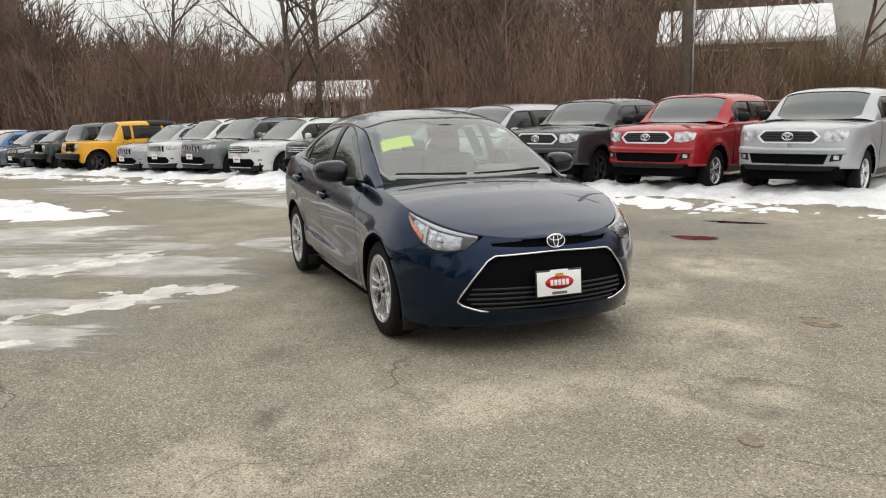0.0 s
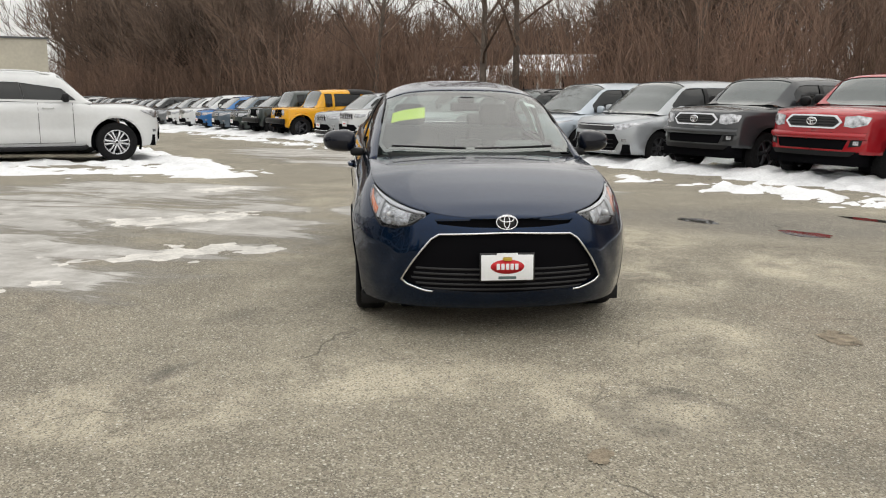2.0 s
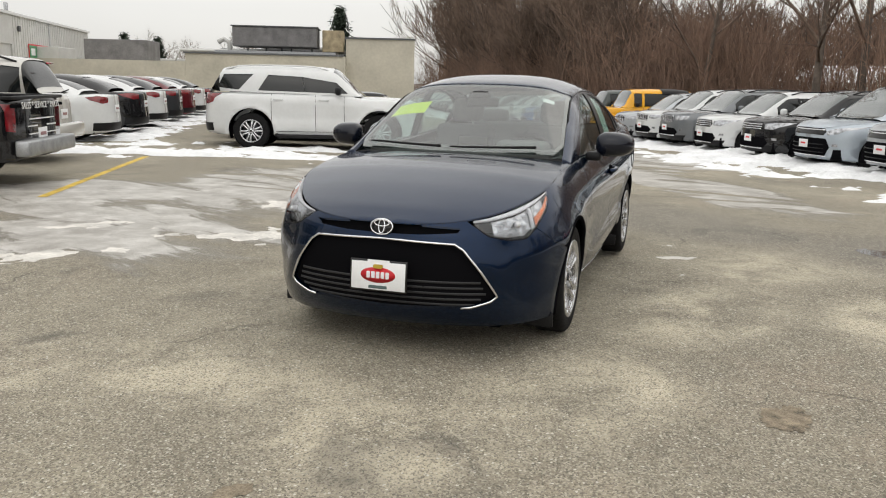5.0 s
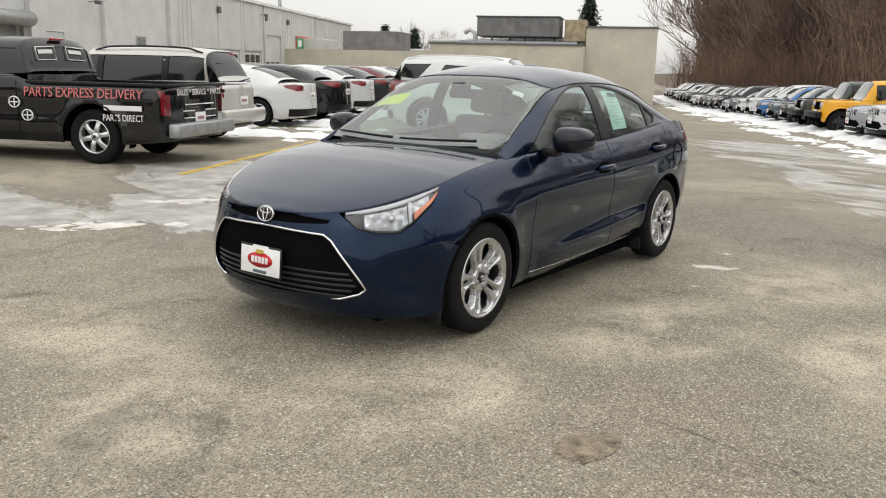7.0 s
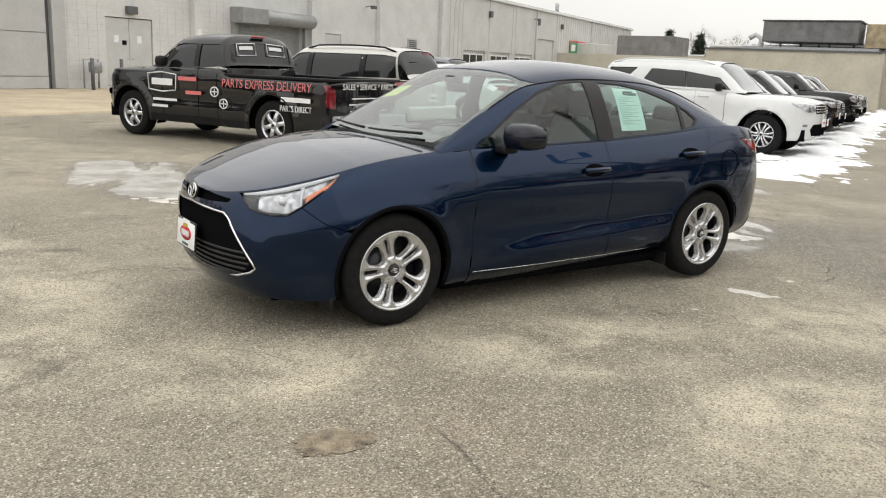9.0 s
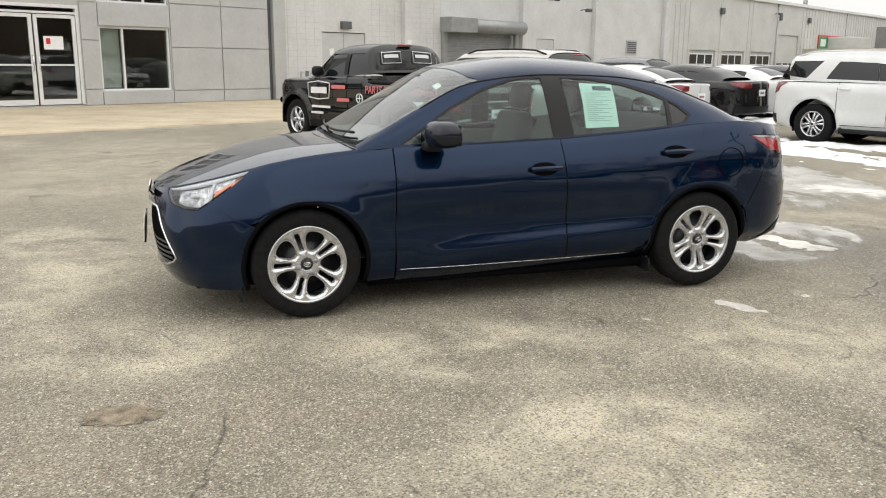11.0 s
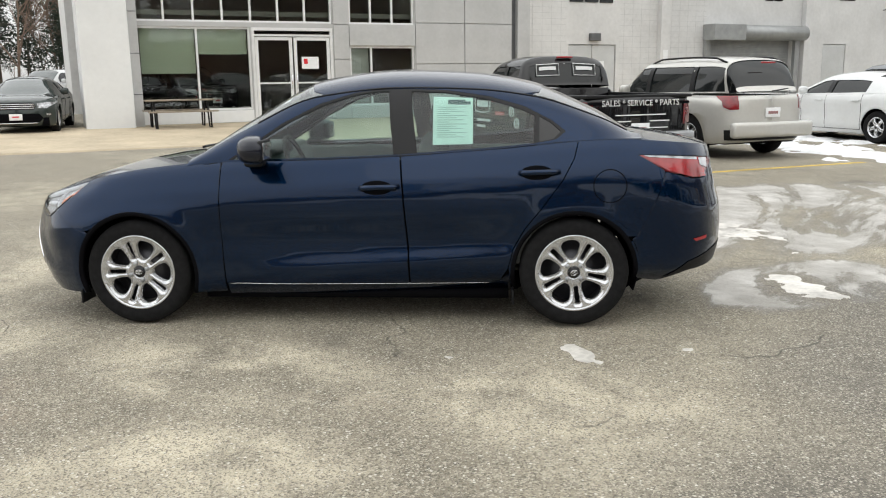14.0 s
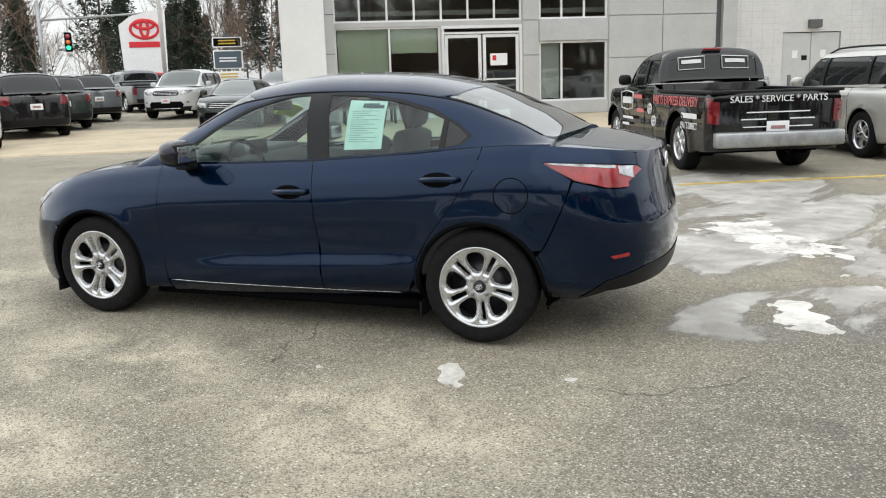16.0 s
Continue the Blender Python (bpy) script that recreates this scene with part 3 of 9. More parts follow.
# ---- the blue sedan ----
SEDAN = dict(
    xf0=1.42, xr0=-1.50, nf=2.4, nr=2.7, ax=1.285, rt=0.314, ra=0.364, hz=0.52, hollow=0.020, crease=(0.84, 0.005), ledge=(0.385, 0.019), nose_fold=((0.47, 0.66), (0.66, 0.27), 0.022),
    zk=[0.12, 0.22, 0.34, 0.50, 0.64, 0.74, 0.86, 1.0, 1.1], Xf=[1.99, 2.08, 2.13, 2.145, 2.125, 2.08, 1.93, 1.75, 1.6],
    Xr=[-2.10, -2.17, -2.215, -2.24, -2.232, -2.205, -2.175, -2.145, -2.10],
    wz=[0.10, 0.17, 0.24, 0.36, 0.52, 0.64, 0.72, 0.80, 0.88, 0.94, 0.975, 1.0, 1.03, 1.2], W=[0.64, 0.735, 0.797, 0.820, 0.838, 0.847, 0.846, 0.829, 0.801, 0.772, 0.744, 0.705, 0.63, 0.5],
    dx=[-2.25, -1.9, -1.5, -1.1, -0.3, 0.6, 0.95, 1.3, 1.7, 2.0, 2.15], dz=[-0.05, -0.09, -0.115, -0.085, -0.035, 0.0, 0.035, 0.075, 0.16, 0.245, 0.285],
    bx=[-1.95, -1.6, -1.25, -0.9, -0.3, 0.4, 0.75, 1.05], bz=[1.045, 1.075, 1.06, 1.025, 0.985, 0.962, 0.955, 0.93],
    ex=[-2.0, -1.72, -1.4, -1.05, -0.3, 0.2, 0.6, 0.85, 1.05], We=[0.66, 0.645, 0.61, 0.59, 0.60, 0.615, 0.665, 0.70, 0.72],
    cx=[-2.05, -1.74, -1.42, -1.05, -0.7, -0.25, 0.22, 0.6, 0.88, 1.05], zc=[1.05, 1.083, 1.245, 1.395, 1.455, 1.476, 1.425, 1.235, 1.06, 0.955])


def blue_sedan(m):
    sp = SEDAN
    sh = shell(sp)
    low, cab, sy, drop = sh["low"], sh["cab"], sh["s_of_y"], sh["drop"]
    car = thing("sedan", m, "dark navy blue four-door sedan parked alone on worn asphalt", "car")
    N, st = M["navy"], 0.03

    def seam(s, lev=0.985):
        return float(lev - drop(np.array([s]))[0])
    sc = sh["sc"]

    def P(pts):
        return [(sh["s_of_x"](x, z), z) for x, z in pts]
    # outlines in the unrolled coordinates of the lower body
    tip = sh["s_of_x"](1.57, 0.85)
    s_in = sy(0.455, 0.70)
    s_ou = sy(0.66, 0.66)
    lamp_top = [(s, seam(s) - 0.006) for s in np.linspace(tip, s_in, 12)]
    lamp_low = [(s_in, seam(s_in) - 0.03), (sy(0.52, 0.66), 0.652), (sy(0.60, 0.64), 0.628), (s_ou, 0.632)] + P([(1.80, 0.68), (1.68, 0.765)])
    lamp = lamp_top + lamp_low
    low_edge_pts = sorted(lamp_low + [(tip, seam(tip) - 0.008)])

    def lamp_s(t):
        return tip + (s_in - tip) * t

    def lamp_edges(s):
        return float(np.interp(s, [p[0] for p in low_edge_pts], [p[1] for p in low_edge_pts])), seam(s) - 0.006

    def lamp_zone(t0, t1, f0, f1):
        """A piece of the headlight: a stretch along it and a share of its height."""
        ts = [lamp_s(t) for t in np.linspace(t0, t1, 9)]
        at = lambda s, f: (s, lamp_edges(s)[0] * (1 - f) + lamp_edges(s)[1] * f)
        return [at(s, f1) for s in ts] + [at(s, f0) for s in ts[::-1]]
    fa = arch(1.285, 0.314, 0.364, 0.185, n=34)
    fa_front = P([p for p in fa if p[0] > 1.285 and p[1] < 0.56])
    fa_back = P([p for p in fa if not (p[0] > 1.285 and p[1] < 0.56)])
    fender = ([(0.768, 0.955)] + [(0.85, 0.945)] + [(s, seam(s)) for s in np.linspace(0.95, tip, 9)] + P([(1.68, 0.76), (1.795, 0.678), (1.70, 0.60), (1.60, 0.56)])
              + fa_back + [(0.768, 0.185)])
    door_f = [(0.760, 0.247), (0.765, 0.55), (0.760, 0.958), (0.2, 0.968), (-0.285, 0.985), (-0.30, 0.80), (-0.325, 0.45), (-0.33, 0.247)]
    ra_x = -1.285
    door_r = [(-0.293, 0.985), (-0.9, 1.026), (-1.30, 1.064), (-1.275, 0.97), (-1.21, 0.85), (-1.10, 0.70), (-1.0, 0.575), (-0.935, 0.46), (-0.905, 0.34), (-0.86, 0.262), (-0.80, 0.247), (-0.338, 0.247), (-0.333, 0.45), (-0.308, 0.80)]
    rbx = arch(ra_x, 0.314, 0.364, 0.185, 0.26, n=34)
    rb = P(rbx)
    sill = [(0.755, 0.240), (-0.80, 0.240), (-0.87, 0.262), (-0.915, 0.30), (rb[0][0] + 0.0, 0.185), (-0.9, 0.165), (0.755, 0.165)]
    s_q = sy(0.60, 0.85, rear=True)
    quarter = (P([(-1.303, 1.064), (-1.45, 1.07), (-1.6, 1.072), (-1.75, 1.062), (-1.9, 1.046), (-2.0, 1.030)]) + [(sy(0.53, 0.9, True), 1.012), (sy(0.53, 0.9, True), 0.951)] + P([(-1.98, 0.966), (-1.80, 0.983), (-1.632, 0.988), (-1.69, 0.955), (-1.785, 0.897), (-1.76, 0.80), (-1.70, 0.66), (-1.635, 0.53)])
               + P([p for p in rbx if not (p[0] < ra_x and p[1] < 0.52)])[::-1]
               + [(-0.912, 0.31), (-0.908, 0.34), (-0.938, 0.46), (-1.003, 0.575), (-1.103, 0.70), (-1.213, 0.85), (-1.278, 0.97)])
    sr = sh["sr"]
    tail = P([(-1.63, 0.986), (-1.80, 0.980), (-1.98, 0.963)]) + [(sy(0.53, 0.9, True), 0.948), (sy(0.49, 0.9, True), 0.925), (sy(0.60, 0.9, True), 0.868)] + P([(-2.05, 0.844), (-1.95, 0.85), (-1.80, 0.894), (-1.69, 0.954)])
    for sg, fn in ((1, low), (-1, mirrored(low))):
        fl = sg < 0
        if sg > 0:
            fl = False
        for nm, pl, mt in (("front_fender", fender, N), ("front_door", door_f, N), ("rear_door", door_r, N), ("rear_quarter", quarter, N)):
            ob = laid(nm, fn, inset(pl, 0.0017), st, mt, car, fold=0.014, flip=(sg > 0))
            if "door" in nm:
                doors = ob
                hx, hz = (-0.165, 0.815) if nm == "front_door" else (-1.075, 0.895)
                p = fn(np.array([hx]), np.array([hz]))[0]
                # flat near-black ellipse stands for the shade in the handle's scoop
                shade_patch = laid("handle_recess", fn, ellipse_ring(hx + 0.008, hz - 0.002, 0.092, 0.040, 22)[:-1], 0.02, M["void"], ob, off=0.0015, flip=(sg > 0))
                bm = bmesh.new()
                add_tube(bm, [p + Vector((d, sg * o, dz)) for d, o, dz in ((0.10, 0.004, -0.002), (0.085, 0.028, 0), (0.0, 0.036, 0.004), (-0.085, 0.028, 0.004), (-0.115, 0.004, 0.004))], 0.0165, 8)
                part("door_handle", bm, N, ob)
                if nm == "front_door" and sg > 0:
                    add = tube([p + Vector((-0.095, 0.018, 0.003)), p + Vector((-0.095, 0.034, 0.003))], 0.008, 8)
                    part("key_lock", add, M["chrome"], ob)
        laid("sill", fn, inset(sill, 0.002), st, N, car, fold=0.014, flip=(sg > 0))
        # thin bright strip at the foot of the doors
        pts = fn(np.linspace(0.74, -0.80, 24), np.full(24, 0.243))
        part("door_strip", tube([Vector(p) + Vector((0, sg * 0.002, 0)) for p in pts], 0.0026, 5), M["alloy"], car)
        if sg > 0:
            ring = P(ellipse_ring(-1.475, 0.818, 0.092, 0.092, 40))
            part("fuel_flap_gap", tube([Vector(p) for p in low(np.array([r[0] for r in ring]), np.array([r[1] for r in ring])) + np.array([0, 0.0008, 0])], 0.0032, 4), M["void"], car)
        # dark lips inside the wheel arches
        for xa, aa in ((1.285, fa), (ra_x, rbx)):
            ps = P([(xa + (q[0] - xa) * 0.975, 0.314 + (q[1] - 0.314) * 0.975) for q in aa])
            pts = fn(np.array([q[0] for q in ps]), np.array([q[1] for q in ps]))
            part("arch_lip", tube([Vector(q) + Vector((0, -sg * 0.010, 0)) for q in pts], 0.0155, 8), M["void"], car)
        # lamps
        hl = laid("headlight", fn, inset(lamp, 0.003), 0.02, M["clear_lens"], car, off=0.002, fold=0.03, flip=(sg > 0), label="clear headlight with amber corner")
        laid("lamp_bezel", fn, inset(lamp, 0.004), 0.02, M["bezel"], hl, off=-0.032, flip=(sg > 0))
        laid("reflector_bowl", fn, lamp_zone(0.40, 0.82, 0.10, 0.84), 0.012, M["bowl"], hl, off=-0.022, fold=0.008, flip=(sg > 0))
        laid("lamp_brow", fn, lamp_zone(0.02, 0.99, 0.89, 0.985), 0.02, M["brow"], hl, off=-0.004, fold=0.014, flip=(sg > 0))
        laid("side_reflector", fn, lamp_zone(0.16, 0.36, 0.36, 0.84), 0.012, M["bowl"], hl, off=-0.018, fold=0.008, flip=(sg > 0))
        laid("lamp_divider", fn, lamp_zone(0.365, 0.39, 0.06, 0.86), 0.02, M["brow"], hl, off=-0.008, fold=0.014, flip=(sg > 0))
        laid("amber_corner", fn, lamp_zone(0.05, 0.33, 0.04, 0.36), 0.02, M["amber"], hl, off=-0.010, fold=0.01, flip=(sg > 0))
        s0 = lamp_s(0.60)
        z0 = sum(lamp_edges(s0)) / 2
        bulb = part("lamp_bulb", lathe([(0.017, -0.02), (0.016, 0.022), (0.008, 0.030), (0.0005, 0.032)], 14), M["brow"], hl)
        bulb.matrix_basis = Matrix.Translation(Vector(fn(np.array([s0]), np.array([z0]))[0]) + Vector((-0.030, 0, 0))) @ pose(0, 0, 0, 0, 0, -90 + sg * 25)
        brow = fn(np.array([s for s, z in lamp_low]), np.array([z for s, z in lamp_low]))
        part("lamp_seal", tube([Vector(p) for p in brow], 0.0035, 5), M["black"], hl)
        tl = laid("tail_light", fn, inset(tail, 0.003), 0.02, M["red_lens"], car, off=0.004, fold=0.03, flip=(sg > 0), label="red and clear tail light")
        rev = P([(-1.99, 0.955), (-2.06, 0.948)]) + [(sy(0.57, 0.9, True), 0.942), (sy(0.57, 0.9, True), 0.893)] + P([(-2.07, 0.885), (-2.0, 0.915)])
        laid("reversing_lamp", fn, rev, 0.02, M["lens"], tl, off=0.007, flip=(sg > 0))
        strip = P([(-1.66, 0.982), (-1.80, 0.976), (-1.98, 0.959), (-1.98, 0.945), (-1.80, 0.964), (-1.69, 0.972)])
        laid("clear_strip", fn, strip, 0.02, M["lens"], tl, off=0.007, flip=(sg > 0))
        refl = P([(-1.97, 0.497), (-2.06, 0.508), (-2.06, 0.488), (-1.99, 0.480)])
        laid("bumper_reflector", fn, refl, 0.02, M["red_lens"], car, off=0.004, flip=(sg > 0))
        for x0 in (1.655, -0.935):
            mf = box((0.012, 0.16, 0.085), (x0, sg * 0.725, 0.160), 0.003)
            part("mud_flap", mf, M["black"], car)

    # near-black shell added behind the panels so gaps read as shade, floor
    both = [(s, 0.95 - float(drop(np.array([s]))[0]) - 0.01) for s in np.linspace(sr, sc, 40)]
    base = [(s, 0.175) for s in np.linspace(sc, sr, 40)]
    rim = []
    for s, z in base:
        rim.append((s, z))
    cut = both + [(sc, 0.175)] + P(arch(1.285, 0.314, 0.350, 0.175, n=24)) + P(arch(ra_x, 0.314, 0.350, 0.175, n=24)) + P([(-1.80, 0.28), (-1.95, 0.345)]) + [(sr, 0.40)]
    for sg, fn in ((1, low), (-1, mirrored(low))):
        laid("inner_shell", fn, cut, 0.06, M["void"], car, off=-0.022, flip=(sg > 0))
    fl = bmesh.new()
    add_box(fl, (1.82, 1.46, 0.05), (0, 0, 0.165))
    add_box(fl, (3.2, 1.20, 0.06), (0.16, 0, 0.205))
    add_box(fl, (0.35, 1.16, 0.06), (1.72, 0, 0.18), 0.02)
    add_box(fl, (1.2, 0.16, 0.10), (-1.2, 0.1, 0.20), 0.03)
    part("underbody", fl, M["void"], car)
    for xa in (1.285, ra_x):
        liner(car, xa, 0.314, 0.367, 0.04, 0.815)

    # front bumper, all round the nose
    def mir(pl):
        return [(2 * sc - s, z) for s, z in pl[::-1]]
    up_l = P([(1.70, 0.597), (1.795, 0.674)]) + [(s_ou - 0.002, 0.628), (sy(0.60, 0.64), 0.624), (sy(0.52, 0.66), 0.648), (s_in, seam(s_in) - 0.036)] + [(s, seam(s) - 0.004) for s in np.linspace(s_in + 0.02, sc, 8)]
    bot_l = [(fa_front[0][0], 0.185)] + P([(1.80, 0.178), (1.95, 0.174)]) + [(sc, 0.172)]
    arc_up = sorted(fa_front, key=lambda p: p[1])
    ring = arc_up + up_l
    loop = ring + mir(up_l)[1:] + mir(arc_up) + mir(bot_l)[0:0]
    loop = loop + [(2 * sc - s, z) for s, z in bot_l[1:-1]] + bot_l[::-1][0:-1]
    gr_half = [(sy(0.375, 0.62), 0.612), (sy(0.42, 0.58), 0.585), (sy(0.565, 0.38), 0.375), (sy(0.58, 0.34), 0.345), (sy(0.55, 0.3), 0.318), (sy(0.45, 0.27), 0.285)]
    grille = gr_half[::-1][0:0] + [(sc, 0.625), ] + [(2 * sc - s, z) for s, z in gr_half] + [(sc, 0.262)] + gr_half[::-1]
    slot_half = [(sy(0.40, 0.69), 0.692), (sy(0.385, 0.67), 0.668), (sy(0.2, 0.66), 0.655)]
    slot = [(sc, 0.705), (2 * sc - sy(0.2, 0.7), 0.702)] + [(2 * sc - s, z) for s, z in slot_half] + [(sc, 0.652)] + slot_half[::-1] + [(sy(0.2, 0.7), 0.702)]
    laid("front_bumper", low, loop, 0.025, N, car, holes=[grille, slot], fold=0.03, flip=True)
    laid("grille_back", low, inset(grille, -0.02), 0.04, M["void"], car, off=-0.075, flip=True)
    laid("upper_slot", low, inset(slot, -0.01), 0.04, M["void"], car, off=-0.035, flip=True)
    up_panel = [(sc, 0.606)] + [(2 * sc - sy(0.37, 0.6), 0.60), (2 * sc - sy(0.46, 0.48), 0.47), (2 * sc - sy(0.4, 0.46), 0.445), (sc, 0.435), (sy(0.4, 0.46), 0.445), (sy(0.46, 0.48), 0.47), (sy(0.37, 0.6), 0.60)]
    laid("grille_panel", low, up_panel, 0.04, M["gloss_black"], car, off=-0.035, fold=0.02, flip=True)
    for k in range(5):
        zz = 0.415 - 0.03 * k
        ye = 0.50 + 0.012 * k if k < 3 else 0.53 - 0.03 * (k - 2)
        ss = np.linspace(sy(ye, zz), 2 * sc - sy(ye, zz), 26)
        pp = low(ss, np.full(26, zz))
        bm = bmesh.new()
        prev = None
        for p in pp:
            q = [bm.verts.new(Vector(p) + Vector(o)) for o in ((-0.075, 0, 0.010), (-0.022, 0, 0.006), (-0.022, 0, -0.006), (-0.075, 0, -0.010))]
            if prev:
                for a in range(4):
                    bm.faces.new((prev[a], prev[(a + 1) % 4], q[(a + 1) % 4], q[a]))
            prev = q
        part("grille_slat", bm, M["slat"], car)
    gl = dense(grille, 0.03)
    pp = low(np.array([g[0] for g in gl]), np.array([g[1] for g in gl]))
    pts = [Vector(p) + Vector((-0.002, 0, 0)) for p in pp]
    k0 = min(range(len(pts)), key=lambda i: (gl[i][1], abs(pts[i].y)))
    run = [p for p in pts[k0:] + pts[:k0] if p.z > 0.30 or abs(p.y) > 0.40]
    bm = bmesh.new()
    add_tube(bm, run, 0.0068, 6)
    part("grille_frame", bm, M["chrome"], car, "chrome trapezoid grille frame")
    nose = low(np.array([sc]), np.array([0.678]))[0]
    bd = oval_badge("emblem", car, Matrix.Translation(Vector(nose) + Vector((0.012, 0, 0.006))) @ pose(0, 0, 0, 0, 0, 90) @ pose(0, 0, 0, -12, 0, 0), 0.118, M["chrome"], 0.0038)
    back = lathe([(0.060, 0.0), (0.056, -0.008), (0.0005, -0.01)], 24)
    eb = part("emblem_plate", back, M["gloss_black"], bd)
    eb.matrix_basis = Matrix.Diagonal((1, 1, 0.68, 1)) @ Matrix.Translation((0, 0.012, 0))
    # dealer plate
    pl = part("dealer_plate", box((0.012, 0.312, 0.162), (0, 0, 0), 0.004), M["gloss_black"], car, "white dealer plate in a black frame")
    pl.matrix_basis = Matrix.Translation((float(low(np.array([sc]), np.array([0.44]))[0][0]) + 0.018, 0, 0.437)) @ pose(0, 0, 0, 0, -4, 0)
    part("plate_face", box((0.004, 0.294, 0.142), (0.007, 0, -0.001), 0.001), M["white_plastic"], pl)
    ov = lathe([(0.001, 0.0), (0.1, 0.0), (0.098, -0.003), (0.001, -0.003)], 32)
    o = part("plate_oval", ov, M["red_paint"], pl)
    o.matrix_basis = Matrix.Translation((0.0105, 0, 0.004)) @ pose(0, 0, 0, 0, 0, -90) @ Matrix.Diagonal((0.95, 1, 0.40, 1))
    for k in range(5):
        part("plate_bar", box((0.003, 0.019, 0.034), (0.0125, -0.052 + 0.026 * k, 0.004), 0.003), M["white_plastic"], pl)
    part("plate_bar", box((0.003, 0.10, 0.016), (0.0095, 0, -0.058), 0.002), M["ink"], pl)
    part("plate_bar", box((0.003, 0.05, 0.02), (0.0125, 0, 0.048), 0.006), M["sticker_gold"], pl)
    part("plate_bar", box((0.003, 0.12, 0.012), (0.0065, 0, 0.074), 0.002), M["white_plastic"], pl)
    # bonnet, cowl, boot lid
    top_sheet(sh, sp, 0.985, (0.96, 2.1), ([0.9, 1.1, 1.6, 1.95, 2.08, 2.15], [0.03, 0.038, 0.045, 0.03, 0.008, 0.0]), 0.035, N, car, "bonnet", True, 0.07)
    bm = bmesh.new()
    cw = [(0.80 + 0.19 * (1 - (y / 0.74) ** 2), y) for y in np.linspace(-0.74, 0.74, 15)]
    for dx, dz in ((0.0, 0.0),):
        prev = None
        for x, y in cw:
            q = [bm.verts.new((x - 0.10, y, 0.955)), bm.verts.new((x + 0.10, y, 0.955 + 0.02 * (1 - (y / 0.74) ** 2))), bm.verts.new((x + 0.12, y, 0.90))]
            if prev:
                bm.faces.new((prev[0], prev[1], q[1], q[0]))
                bm.faces.new((prev[1], prev[2], q[2], q[1]))
            prev = q
    part("cowl", bm, M["black"], car)
    top_sheet(sh, sp, 0.955, (-1.60, -2.2), ([-2.2, -2.05, -1.9, -1.6], [0.0, 0.012, 0.02, 0.03]), 0.035, N, car, "boot_lid", False, 0.10)
    # rear bumper and boot face
    rear_up = [(s, 0.95 - float(drop(np.array([s]))[0])) for s in np.linspace(-2.02, sr, 10)]
    half_r = P([(-1.64, 0.53), (-1.705, 0.66), (-1.765, 0.80), (-1.795, 0.888), (-1.95, 0.844), (-2.05, 0.838)]) + [(sy(0.60, 0.9, True), 0.862), (sy(0.485, 0.9, True), 0.927), (sy(0.52, 0.9, True), 0.952), (sy(0.52, 0.9, True), 1.010)] + [(s, 0.95 - float(drop(np.array([s]))[0])) for s in np.linspace(sy(0.45, 0.9, True), sr, 6)]
    arc_r = sorted(P([p for p in rbx if p[0] < ra_x and p[1] < 0.52]), key=lambda p: p[1])

    def mirr(pl):
        return [(2 * sr - s, z) for s, z in pl[::-1]]
    bot_r = [(arc_r[0][0], 0.20)] + P([(-1.78, 0.235), (-1.95, 0.30)]) + [(sr, 0.345)]
    loop_r = arc_r + half_r + mirr(half_r)[1:] + mirr(arc_r) + [(2 * sr - s, z) for s, z in bot_r[1:-1]] + bot_r[::-1][:-1]
    laid("rear_bumper", low, loop_r, 0.03, N, car, fold=0.03, flip=True)
    diff = P([(-1.79, 0.250), (-1.95, 0.36)]) + [(sy(0.5, 0.3, True), 0.425), (sr, 0.44)]
    loop_d = diff + mirr(diff)[1:] + [(2 * sr - P([(-1.95, 0.304)])[0][0], 0.304), (sr, 0.349), (P([(-1.95, 0.304)])[0][0], 0.304)]
    laid("rear_valance", low, loop_d, 0.04, M["black"], car, off=0.004, flip=True)
    rb_badge = low(np.array([sr]), np.array([0.93]))[0]
    oval_badge("rear_emblem", car, Matrix.Translation(Vector(rb_badge) + Vector((-0.012, 0, 0))) @ pose(0, 0, 0, 0, 0, -90), 0.12, M["chrome"], 0.007)

    # greenhouse
    win_f = [(0.70, 0.972), (0.56, 1.06), (0.40, 1.165), (0.18, 1.275), (-0.02, 1.335), (-0.15, 1.352), (-0.215, 1.352), (-0.225, 1.20), (-0.25, 0.995), (0.2, 0.978)]
    win_r = [(-0.385, 1.005), (-0.36, 1.20), (-0.345, 1.352), (-0.55, 1.342), (-0.78, 1.305), (-0.98, 1.245), (-1.06, 1.21), (-1.05, 1.055), (-0.8, 1.03)]
    win_q = [(-1.082, 1.062), (-1.086, 1.205), (-1.15, 1.170), (-1.208, 1.118), (-1.16, 1.076)]
    surround = [(0.735, 0.966), (0.57, 1.072), (0.41, 1.178), (0.19, 1.289), (-0.02, 1.350), (-0.15, 1.367), (-0.35, 1.367), (-0.55, 1.357), (-0.79, 1.322), (-1.0, 1.263), (-1.16, 1.182),
                (-1.242, 1.118), (-1.18, 1.068), (-1.05, 1.044), (-0.8, 1.02), (-0.3, 0.986), (0.2, 0.969)]
    side, qy = sh["side"], sh["q_of_y"]
    qe = []
    xs_edge = np.linspace(0.97, -1.66, 40)
    for x in xs_edge:
        qe.append((float(x), qy(x, float(pchip(np.array([x]), sp["ex"], sp["We"])[0]) * 0.965)))
    cab_low = [(float(x), 0.004) for x in np.linspace(-1.66, 0.97, 30)]
    sur = side(surround)
